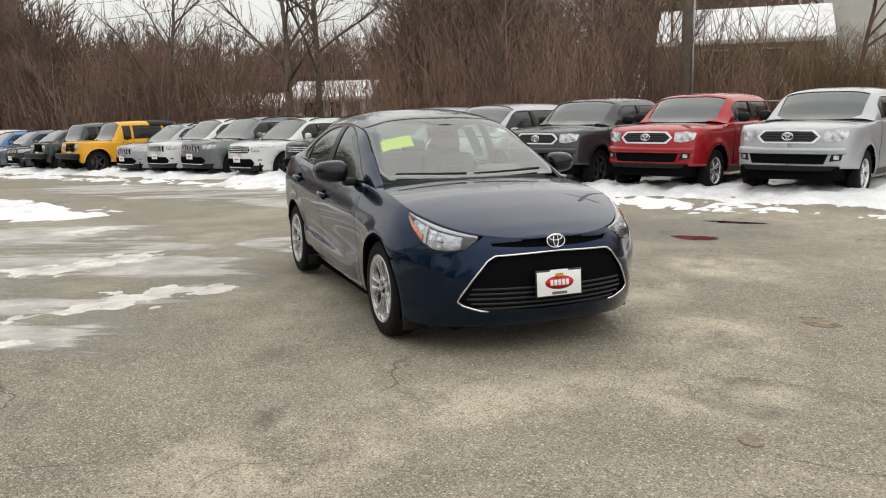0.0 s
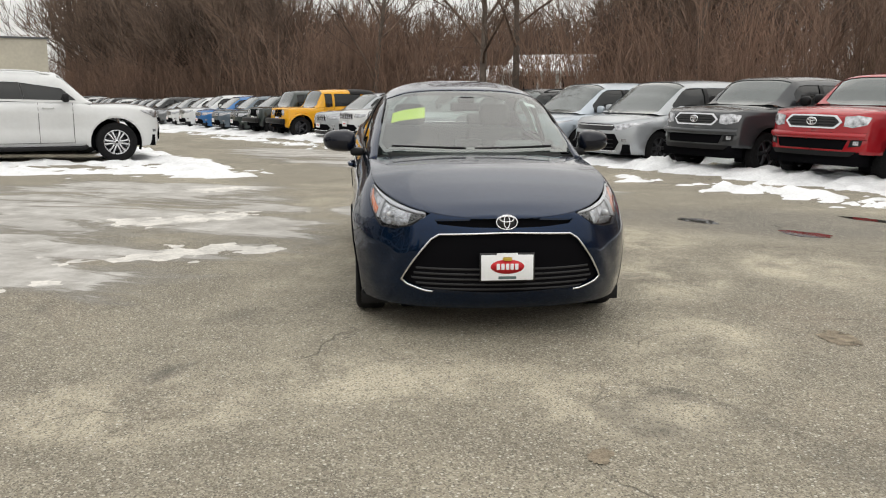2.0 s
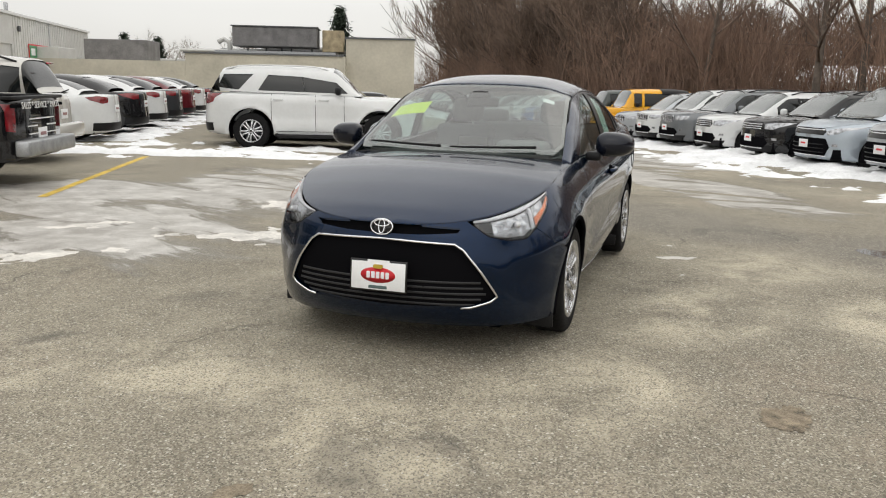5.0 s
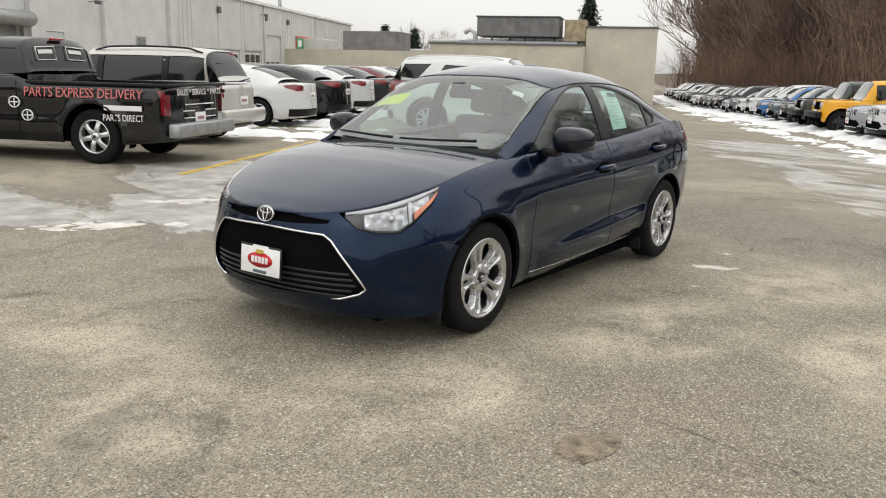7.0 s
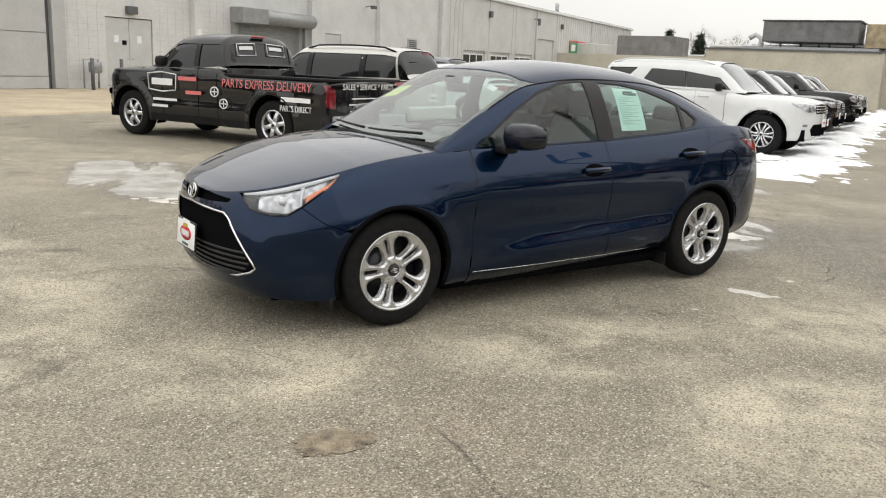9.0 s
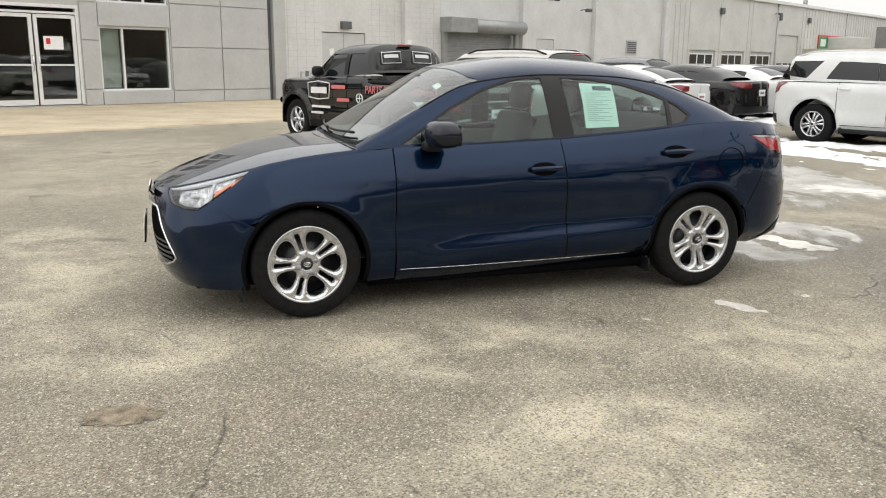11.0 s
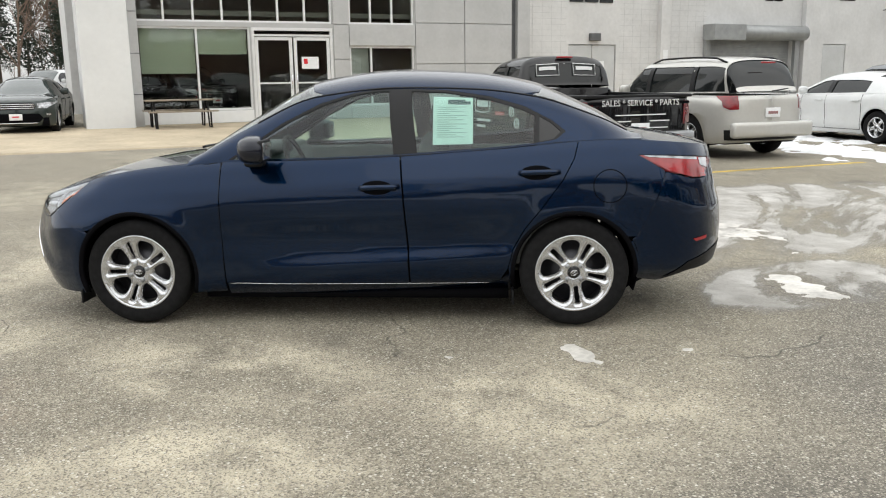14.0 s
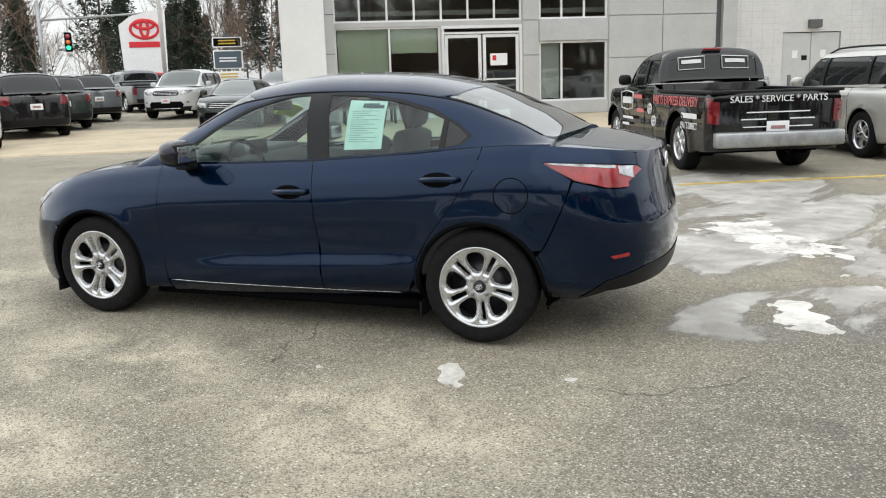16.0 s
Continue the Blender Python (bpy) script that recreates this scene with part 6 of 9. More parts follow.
    wet = rng(math_("ADD", fl_, math_("MULTIPLY", math_("SUBTRACT", zone, 1.0), 0.45)), 0.34, 0.46)
    col = mix(math_("MULTIPLY", wet, 0.40), col, (0.075, 0.068, 0.060))
    col = mix(math_("MULTIPLY", film, 0.92), col, mix(rng(noise_tex(2.2, 5), 0.35, 0.65), (0.33, 0.31, 0.28), (0.63, 0.61, 0.575)))
    # leaf litter on the bank behind the row
    t_ = math_("ADD", math_("MULTIPLY", sep.outputs["X"], OUT.x), math_("MULTIPLY", sep.outputs["Y"], OUT.y))
    bank = rng(math_("ADD", t_, math_("MULTIPLY", noise_tex(0.5, 4), 2.0)), 20.4, 21.4)
    litter = mix(rng(noise_tex(1.1, 7, 0.7), 0.35, 0.65), (0.060, 0.040, 0.028), (0.125, 0.085, 0.058))
    col = mix(bank, col, litter)
    l.new(col, bs.inputs["Base Color"])
    rough = mix(math_("MAXIMUM", math_("MULTIPLY", wet, 0.9), 0.0), (0.82, 0.82, 0.82), (0.34, 0.34, 0.34))
    l.new(rough, bs.inputs["Roughness"])
    bp = n.new("ShaderNodeBump")
    bp.inputs["Strength"].default_value, bp.inputs["Distance"].default_value = 0.55, 0.006
    l.new(math_("ADD", math_("MULTIPLY", vor.outputs["Distance"], 1.2), math_("ADD", grain, math_("MULTIPLY", crack, -4.0))), bp.inputs["Height"])
    l.new(bp.outputs[0], bs.inputs["Normal"])
    return m


SANDY = [(-0.75, 3.4, 0.75, 0.5, 0.5), (0.2, 4.1, 1.0, 0.45, 0.3), (1.4, 4.1, 0.7, 0.5, 0.2), (1.7, 5.2, 0.6, 0.9, 0.0), (1.55, 7.0, 0.6, 1.1, 0.0), (1.3, 8.6, 0.6, 0.9, 0.3), (2.6, 7.6, 0.7, 0.9, 0.0)]
M["asphalt"] = asphalt()
ground = raw("ground", np.stack([GX.ravel(), GY.ravel(), GZ.ravel()], -1), quads, M["asphalt"])
tagged(ground, "worn grey-brown asphalt lot with cracks and thin ice film", "ground", kind="structure")


def fbm(x, y, f, seed, oct_=4):
    """Value noise on arrays, used for the outlines of snow."""
    rs = np.random.RandomState(seed)
    tab = rs.rand(256, 256)
    out, amp, tot = 0, 1.0, 0
    for o in range(oct_):
        u, v = x * f + 37.1 * o, y * f + 11.7 * o
        i, j = np.floor(u).astype(int), np.floor(v).astype(int)
        a, b = u - i, v - j
        a, b = a * a * (3 - 2 * a), b * b * (3 - 2 * b)
        g = lambda p, q: tab[p % 256, q % 256]
        out = out + amp * ((g(i, j) * (1 - a) + g(i + 1, j) * a) * (1 - b) + (g(i, j + 1) * (1 - a) + g(i + 1, j + 1) * a) * b)
        tot += amp
        amp *= 0.5
        f *= 2.03
    return out / tot


def snow_field(name, x0, x1, y0, y1, step, amount, height, label, mt="snow"):
    """Snow lying on the ground where amount(x, y) is above zero."""
    xs, ys = np.arange(x0, x1, step), np.arange(y0, y1, step)
    X, Y = np.meshgrid(xs, ys)
    A = amount(X, Y)
    if mt == "snow":
        A = A + 0.6 * (fbm(X, Y, 0.85, 41) - 0.5) + 0.6 * (fbm(X, Y, 5.5, 42, 3) - 0.5) - 0.03
    lump = 0.40 + 1.5 * fbm(X, Y, 2.3, 5) * fbm(X, Y, 9.0, 8)
    Z = gz(X, Y) - 0.012 + np.where(A > 0, height * np.clip(A, 0, 1) ** 0.6 * lump, -0.01)
    n_, m_ = X.shape[1], X.shape[0]
    ix = np.arange(n_ * m_).reshape(m_, n_)
    on = A > 0
    keep = on[:-1, :-1] | on[1:, :-1] | on[:-1, 1:] | on[1:, 1:]
    q = np.stack([ix[:-1, :-1], ix[:-1, 1:], ix[1:, 1:], ix[1:, :-1]], -1)[keep]
    us, inv = np.unique(q.ravel(), return_inverse=True)
    v = np.stack([X.ravel(), Y.ravel(), Z.ravel()], -1)[us]
    return tagged(raw(name, v, inv.reshape(-1, 4), M[mt]), label, "snow", kind="stuff")


def st_of(x, y):
    return ROW.x * (x - 5.5) + ROW.y * (y - 13.4), OUT.x * x + OUT.y * y


def bank_a(x, y):
    s, t = st_of(x, y)
    n1, n2 = fbm(x, y, 0.5, 11), fbm(x, y, 2.0, 12)
    core = 1.0 - np.abs(t - 14.2 - 1.2 * (n1 - 0.5)) / 1.25
    under = 0.5 - np.abs(t - 16.6) / 2.6
    thin = (0.36 - np.abs(t - 12.0) / 2.4) + (fbm(x + 9, y, 0.9, 14) - 0.60)
    wheel_gap = 0.9 * (n2 - 0.5)
    return np.maximum(np.maximum(core * 0.8 + wheel_gap - 0.04, under + 1.3 * (n2 - 0.52)), thin * 0.8 - 0.14 + 0.4 * (n2 - 0.5)) * (s > -9) * (s < 92)


snow_field("snow_bank", -66, 13, 2, 78, 0.11, bank_a, 0.25, "trodden white snow along the row of parked cars")


def bank_c(x, y):
    s, t = st_of(x, y)
    n1, n2 = fbm(x, y, 0.6, 21), fbm(x, y, 2.2, 22)
    front = 1.0 - np.abs(t - 5.9 - 1.4 * (n1 - 0.5)) / 0.75
    front = np.where((s > 8.0) & (s < 70), front, -1)
    # strip along the near side of the white off-roader
    a, b = np.array([-13.4, 8.6]), np.array([-6.6, 14.6])
    d = (b - a) / np.linalg.norm(b - a)
    u, w = (x - a[0]) * d[0] + (y - a[1]) * d[1], -(x - a[0]) * d[1] + (y - a[1]) * d[0]
    strip = np.minimum(1.0 - np.abs(w + 0.15 - 0.9 * (n1 - 0.5)) / 1.35 - 0.55 * np.abs(np.sin(w * 3.3 + 2.2 * (n1 - 0.5) + 0.8)), np.minimum(u + 3.5, 9.6 - u) * 0.8)
    under = np.minimum(0.45 - np.abs(w - 1.8) / 2.4, np.minimum(u + 3, 9 - u))
    # behind the cars with their tails to the lane
    tails = np.minimum(1.0 - np.abs(t + 1.4 - 2.0 * (n1 - 0.5)) / 1.3, (s - 11.5) * 0.4)
    tails = np.minimum(tails, (40 - s) * 0.4)
    return np.maximum(np.maximum(front, strip), np.maximum(under, tails * 0.6)) * 0.8 + 1.0 * (n2 - 0.5) - 0.18


snow_field("snow_bank", -46, -3, 2, 60, 0.10, bank_c, 0.17, "trodden white snow round the parked cars")


def bits(x, y):
    n2 = fbm(x, y, 5.0, 32)
    a = np.full_like(x, -1.0)
    for cx, cy, rx, ry, ang in ((0.58, 8.50, 0.13, 0.34, 0.9), (0.28, 9.05, 0.10, 0.10, 0), (0.95, 7.9, 0.06, 0.07, 0), (-2.75, 6.5, 0.55, 1.3, 0.75), (-3.7, 8.4, 0.6, 1.7, 0.65), (-7.1, 14.0, 0.6, 1.0, 0.8),
                                (-2.85, 5.35, 0.26, 0.7, 0.5), (-2.0, 6.9, 0.2, 0.7, 0.75), (-4.9, 11.3, 0.5, 0.9, 0.7), (-1.35, 9.55, 0.28, 0.7, 0.9), (-3.1, 4.6, 0.3, 0.8, 0.2), (-4.2, 5.6, 0.3, 0.9, 0.3), (-2.8, 1.2, 0.12, 0.5, 0.9)):
        c, s_ = math.cos(ang), math.sin(ang)
        u, v = (x - cx) * c - (y - cy) * s_, (x - cx) * s_ + (y - cy) * c
        a = np.maximum(a, 1 - np.hypot(u / rx, v / ry))
    return a * 1.0 + 1.5 * (n2 - 0.50)


snow_field("snow_patch", -8.2, 1.4, 0.4, 15.4, 0.035, bits, 0.022, "small melting snow and ice patches on the asphalt", "slush")


# ---- buildings ----
M["panel"] = mat("grey_panel", (0.46, 0.465, 0.465), 0.45, 0.1, 0.05, 1.2)
M["panel_dark"] = mat("dark_reveal", (0.10, 0.105, 0.11), 0.5, 0.1, 0.08, 3)
M["white_block"] = mat("painted_block", (0.60, 0.60, 0.595), 0.75, 0, 0.06, 0.8, 0.25, 40)
M["white_metal"] = mat("ribbed_cladding", (0.56, 0.56, 0.545), 0.5, 0.05, 0.06, 0.7)
M["tan_wall"] = mat("tan_render", (0.50, 0.47, 0.39), 0.85, 0, 0.08, 0.6, 0.2, 30)
M["portal"] = mat("white_portal", (0.72, 0.73, 0.73), 0.4, 0, 0.03, 0.8)
M["concrete"] = mat("concrete", (0.46, 0.385, 0.275), 0.85, 0, 0.12, 0.9, 0.3, 60)
M["alu"] = mat("aluminium_frame", (0.72, 0.73, 0.73), 0.4, 0.15, 0.04, 6)
M["blind"] = mat("roller_blind", (0.74, 0.80, 0.66), 0.9, 0, 0.03, 3)
M["door_grey"] = mat("door_paint", (0.50, 0.51, 0.51), 0.5, 0, 0.05, 2)
M["shutter"] = mat("shutter_grey", (0.33, 0.34, 0.34), 0.4, 0.4, 0.08, 4)
M["shop_glass"] = glass_mat("shop_glass", (0.86, 0.90, 0.87), clear=0.84)
M["room"] = mat("showroom_wall", (0.30, 0.29, 0.27), 0.8, 0, 0.1, 1)
M["room_floor"] = mat("showroom_floor", (0.12, 0.12, 0.12), 0.3, 0, 0.1, 2)
M["wood"] = mat("weathered_wood", (0.26, 0.22, 0.17), 0.8, 0, 0.25, 5, 0.4, 50)
M["roof_gravel"] = mat("roof_membrane", (0.22, 0.22, 0.22), 0.9, 0, 0.15, 1)
M["plant"] = mat("duct_metal", (0.17, 0.165, 0.165), 0.6, 0.1, 0.2, 1.5)
M["rust"] = mat("ochre_metal", (0.38, 0.31, 0.20), 0.7, 0.1, 0.25, 2)
M["green_paint"] = mat("sign_green", (0.03, 0.25, 0.10), 0.4, 0, 0.03, 5)
M["yellow_line"] = mat("road_paint", (0.55, 0.38, 0.06), 0.75, 0, 0.35, 4)

BLD = Matrix.Translation((-20.8, -3.42, 0)) @ pose(0, 0, 0, 0, 0, 140.8)
BZ = 0.16


def slab(s0, s1, d0, d1, z0, z1, bevel=0.0):
    return box((s1 - s0, d1 - d0, z1 - z0), ((s0 + s1) / 2, (d0 + d1) / 2, (z0 + z1) / 2), bevel)


def wall_with_holes(s0, s1, z0, z1, thick, holes, d=0.0):
    """A wall of that thickness with rectangular openings, as one mesh."""
    bm = bmesh.new()
    xs = sorted({s0, s1, *[v for h in holes for v in h[:2]]})
    zs = sorted({z0, z1, *[min(max(v, z0), z1) for h in holes for v in h[2:]]})
    vt = {}

    def v(i, j, k):
        if (i, j, k) not in vt:
            vt[i, j, k] = bm.verts.new((xs[i], d + thick * k, zs[j]))
        return vt[i, j, k]

    def solid(i, j):
        if not (0 <= i < len(xs) - 1 and 0 <= j < len(zs) - 1):
            return False
        cx, cz = (xs[i] + xs[i + 1]) / 2, (zs[j] + zs[j + 1]) / 2
        return not any(h[0] < cx < h[1] and h[2] < cz < h[3] for h in holes)
    for i in range(len(xs) - 1):
        for j in range(len(zs) - 1):
            if not solid(i, j):
                continue
            bm.faces.new((v(i, j, 0), v(i + 1, j, 0), v(i + 1, j + 1, 0), v(i, j + 1, 0)))
            bm.faces.new((v(i, j, 1), v(i, j + 1, 1), v(i + 1, j + 1, 1), v(i + 1, j, 1)))
            for (di, dj), (p, q) in (((-1, 0), ((i, j), (i, j + 1))), ((1, 0), ((i + 1, j + 1), (i + 1, j))), ((0, -1), ((i + 1, j), (i, j))), ((0, 1), ((i, j + 1), (i + 1, j + 1)))):
                if not solid(i + di, j + dj):
                    bm.faces.new((v(*p, 0), v(*q, 0), v(*q, 1), v(*p, 1)))
    return bm


show = thing("showroom_building", BLD, "grey panelled car showroom with tall glass front", "building")
WIN, GL = (-2.25, 0.02, 0.56, 2.45), (-8.75, -5.45, 0.53, 3.0)
DOOR = (-5.40, -2.82, BZ + 0.02, 3.0)
UPW, UPS = (-8.75, -2.82, 3.14, 5.6), (-2.25, 0.02, 3.14, 5.6)
part("front_wall", wall_with_holes(-8.75, 3.75, 0.0, 7.2, 0.35, [WIN, GL, DOOR, UPW, UPS]), M["panel"], show, smooth=False)
# raised cladding panels with open joints
for a, b, z0, z1 in [(0.06, 1.865, BZ, 0.52), (0.06, 1.865, 0.55, 1.86), (0.06, 1.865, 1.89, 3.19), (0.06, 1.865, 3.22, 4.6), (1.90, 3.73, BZ, 0.52), (1.90, 3.73, 0.55, 1.86), (1.90, 3.73, 1.89, 3.19), (1.90, 3.73, 3.22, 4.6),
                     (-2.79, -2.29, BZ, 0.60), (-2.79, -2.29, 0.63, 2.02), (-2.79, -2.29, 2.05, 3.1), (-2.79, -2.29, 3.13, 4.6), (0.06, 1.865, 4.63, 7.1), (1.90, 3.73, 4.63, 7.1), (-2.79, -2.29, 4.63, 7.1)]:
    part("wall_panel", slab(a, b, -0.045, -0.002, z0, z1, 0.004), M["panel"], show, smooth=False)
part("white_band", slab(-2.26, 0.03, -0.05, 0.0, 2.47, 3.12, 0.004), M["panel"], show, smooth=False)
part("base_panel", slab(-2.26, 0.03, -0.05, 0.0, BZ, 0.54, 0.004), M["panel"], show, smooth=False)
part("bulkhead", slab(-8.75, -5.46, -0.03, 0.0, BZ, 0.51, 0.004), M["portal"], show, smooth=False)
part("reveal", slab(3.75, 3.97, 0.12, 0.30, 0, 7.2), M["panel_dark"], show, smooth=False)
part("end_panel", slab(3.97, 4.47, -0.05, 0.35, BZ, 7.2, 0.006), M["panel"], show, smooth=False)
part("portal_pillar", slab(-10.35, -9.05, -1.05, 0.5, 0.05, 7.4, 0.02), M["portal"], show, "tall white entrance pillar", smooth=False)
part("portal_return", slab(-9.05, -8.76, -0.62, 0.35, 0.05, 7.4, 0.01), M["panel"], show, smooth=False)
for z in (1.05, 2.2, 3.35):
    part("panel_joint", slab(-9.04, -8.755, -0.63, -0.625, z, z + 0.02), M["panel_dark"], show, smooth=False)


def glazing(parent, s0, s1, z0, z1, bars, horiz=(), w=0.06, d=0.10):
    wn = new("window")
    wn.parent = parent
    bm = bmesh.new()
    for a in (s0 + w / 2, s1 - w / 2):
        add_box(bm, (w, 0.10, z1 - z0), (a, d, (z0 + z1) / 2))
    for z in (z0 + w / 2, z1 - w / 2):
        add_box(bm, (s1 - s0 - 2 * w, 0.10, w), ((s0 + s1) / 2, d, z))
    part("window_frame", bm, M["alu"], wn, smooth=False)
    for s in bars:
        part("mullion", box((w, 0.09, z1 - z0 - 2 * w), (s, d, (z0 + z1) / 2)), M["alu"], wn, smooth=False)
    for z in horiz:
        part("transom", box((s1 - s0 - 2 * w, 0.08, w * 0.8), ((s0 + s1) / 2, d, z)), M["alu"], wn, smooth=False)
    ed = [s0 + w] + sorted(bars) + [s1 - w]
    for a, b in zip(ed, ed[1:]):
        p = part("pane", box((b - a, 0.008, z1 - z0 - w), ((a + b) / 2, d + 0.01, (z0 + z1) / 2)), M["shop_glass"], wn, smooth=False)
        p.visible_shadow = False
    return wn


glazing(show, *GL, [-7.05])
glazing(show, *UPW, [-7.95, -7.1, -6.25, -5.40, -4.55, -3.70], [4.45])
glazing(show, *WIN, [-1.50])
glazing(show, *UPS, [-1.5, -0.75], [4.45])
part("window_shade", slab(-8.65, -7.09, 0.20, 0.21, 1.64, 2.94), M["blind"], show, "pale green roller blind", smooth=False)
part("window_shade", slab(-7.01, -5.53, 0.20, 0.21, 2.20, 2.94), M["blind"], show, "pale green roller blind", smooth=False)
part("window_shade", slab(-2.18, -1.55, 0.20, 0.21, 0.65, 2.38), M["portal"], show, smooth=False)
dr = new("entrance_door")
dr.parent = show
bm = bmesh.new()
for s in (-5.37, -2.86):
    add_box(bm, (0.09, 0.12, 2.80), (s, 0.06, 1.60))
add_box(bm, (2.42, 0.12, 0.09), (-4.115, 0.06, 2.955))
add_box(bm, (2.42, 0.12, 0.06), (-4.115, 0.06, 2.77))
part("door_frame", bm, M["alu"], dr, smooth=False)
for s0, s1 in ((-5.31, -4.14), (-4.09, -2.92)):
    leaf = new("door_leaf")
    leaf.parent = dr
    bm = bmesh.new()
    for s in (s0 + 0.05, s1 - 0.05):
        add_box(bm, (0.10, 0.05, 2.50), (s, 0.05, 1.46))
    for z, h in ((0.28, 0.15), (1.32, 0.05), (2.67, 0.10)):
        add_box(bm, (s1 - s0 - 0.2, 0.05, h), ((s0 + s1) / 2, 0.05, z))
    lf = part("leaf_frame", bm, M["alu"], dr, smooth=False)
    p = part("pane", box((s1 - s0 - 0.2, 0.008, 2.35), ((s0 + s1) / 2, 0.055, 1.48)), M["shop_glass"], dr, smooth=False)
    p.visible_shadow = False
for s in (-4.20, -4.03):
    part("pull_handle", tube([(s, 0.02, 1.15), (s, -0.04, 1.17), (s, -0.04, 1.55), (s, 0.02, 1.57)], 0.014, 6), M["chrome"], dr)
part("paper_sign", slab(-3.85, -3.30, 0.035, 0.04, 1.75, 2.12), M["white_plastic"], dr, smooth=False)
part("paper_print", slab(-3.78, -3.66, 0.030, 0.034, 1.9, 2.06), M["red_paint"], dr, smooth=False)
# room behind the glass
part("room_back", slab(-9, 3.7, 7.5, 7.7, 0, 7), M["room"], show, smooth=False)
part("room_side", slab(-9.3, -9.0, 0.5, 7.5, 0, 7), M["room"], show, smooth=False)
part("room_partition", slab(0.3, 0.5, 0.35, 7.5, 0, 7), M["room"], show, smooth=False)
part("room_floor", slab(-9, 3.7, 0.35, 7.5, 0.05, BZ + 0.02), M["room_floor"], show, smooth=False)
part("room_ceiling", slab(-9, 3.7, 0.35, 7.5, 3.35, 3.5), M["room"], show, smooth=False)
part("roof", slab(-10.3, 4.4, 0.0, 14, 7.2, 7.5), M["roof_gravel"], show, smooth=False)
part("rear_mass", slab(-10.3, 4.4, 7.8, 14, 0, 7.2), M["white_block"], show, smooth=False)

svc = thing("service_building", BLD, "white painted block workshop with roll-up door and steel doors", "building")
BD, GD, SD = (6.22, 8.35, BZ + 0.06, 2.55), (12.85, 17.45, BZ + 0.05, 2.78), (19.3, 20.7, BZ + 0.06, 2.62)
part("block_wall", wall_with_holes(4.47, 31.8, 0.0, 7.6, 0.4, [BD, GD, SD], 0.12), M["white_block"], svc, smooth=False)
for a, b in ((10.28, 10.75), (17.9, 18.3), (23.95, 24.55), (31.2, 31.8)):
    part("pilaster", slab(a, b, -0.12, 0.115, 0, 7.6, 0.01), M["white_block"], svc, smooth=False)
# score lines of the block courses
bm = bmesh.new()
for a, b in ((4.48, 6.1), (8.5, 10.27), (10.76, 12.7)):
    for k in range(26):
        z = 0.45 + 0.2 * k
        if z < 5.6:
            add_box(bm, (b - a, 0.004, 0.008), ((a + b) / 2, 0.118, z))
    for s in np.arange(a + 0.2, b, 0.4):
        add_box(bm, (0.008, 0.004, 5.2), (float(s), 0.1185, 3.0))
part("block_joints", bm, M["panel"], svc, smooth=False)
for s0, s1 in ((6.25, 7.27), (7.29, 8.32)):
    lf = part("steel_door", slab(s0, s1, 0.16, 0.21, BZ + 0.08, 2.52, 0.006), M["door_grey"], svc, smooth=False)
    part("door_handle", tube([(7.2 if s0 < 7 else 7.36, 0.15, 1.15), (7.2 if s0 < 7 else 7.36, 0.09, 1.15), (7.1 if s0 < 7 else 7.46, 0.09, 1.15)], 0.014, 6), M["steel"], lf)
    part("door_notice", slab(s0 + 0.35, s0 + 0.55, 0.152, 0.157, 1.7, 1.95), M["white_plastic"], lf, smooth=False)
part("door_notice", slab(6.95, 7.15, 0.152, 0.157, 1.62, 1.78), M["gloss_black"], svc, smooth=False)
part("wall_lamp", slab(7.1, 7.55, -0.05, 0.118, 2.68, 2.95, 0.02), M["panel_dark"], svc, smooth=False)
part("wall_sign", slab(10.40, 10.62, -0.135, -0.122, 1.75, 2.35, 0.003), M["white_plastic"], svc, smooth=False)
gd = part("roll_door", slab(12.85, 17.45, 0.30, 0.33, BZ + 0.05, 2.78), M["shutter"], svc, "grey roll-up shutter door", smooth=False)
for k in range(24):
    part("shutter_slat", slab(12.9, 17.4, 0.272, 0.30, 0.24 + 0.106 * k, 0.24 + 0.106 * k + 0.085, 0.008), M["shutter"], gd, smooth=False)
bx = part("shutter_housing", slab(12.55, 14.2, -0.55, 0.118, 2.72, 3.34, 0.02), M["shutter"], svc, smooth=False)
cy = tube([(14.2, -0.22, 3.03), (17.75, -0.22, 3.03)], 0.30, 16)
part("shutter_drum", cy, M["shutter"], svc)
for a, b in ((12.60, 12.84), (17.46, 17.72)):
    part("shutter_guide", slab(a, b, -0.05, 0.118, BZ, 2.75, 0.01), M["shutter"], svc, smooth=False)
part("side_door", slab(19.33, 20.67, 0.14, 0.19, BZ + 0.08, 2.60, 0.006), M["door_grey"], svc, smooth=False)
for s, z in ((22.9, 4.1), (47.0, 5.0)):
    arm = tube([(s, 0.1, z), (s, -0.30, z + 0.05)], 0.03, 6)
    hd = part("flood_light", arm, M["steel"], svc)
    part("lamp_head", box((0.35, 0.22, 0.16), (s, -0.38, z - 0.02), 0.03), M["panel_dark"], hd)
vt = part("wall_vent", slab(27.4, 28.5, 0.08, 0.118, 2.0, 2.75, 0.01), M["panel"], svc, smooth=False)
for k in range(6):
    part("vent_slat", slab(27.5, 28.4, 0.05, 0.079, 2.08 + 0.105 * k, 2.13 + 0.105 * k, 0.005), M["panel_dark"], vt, smooth=False)
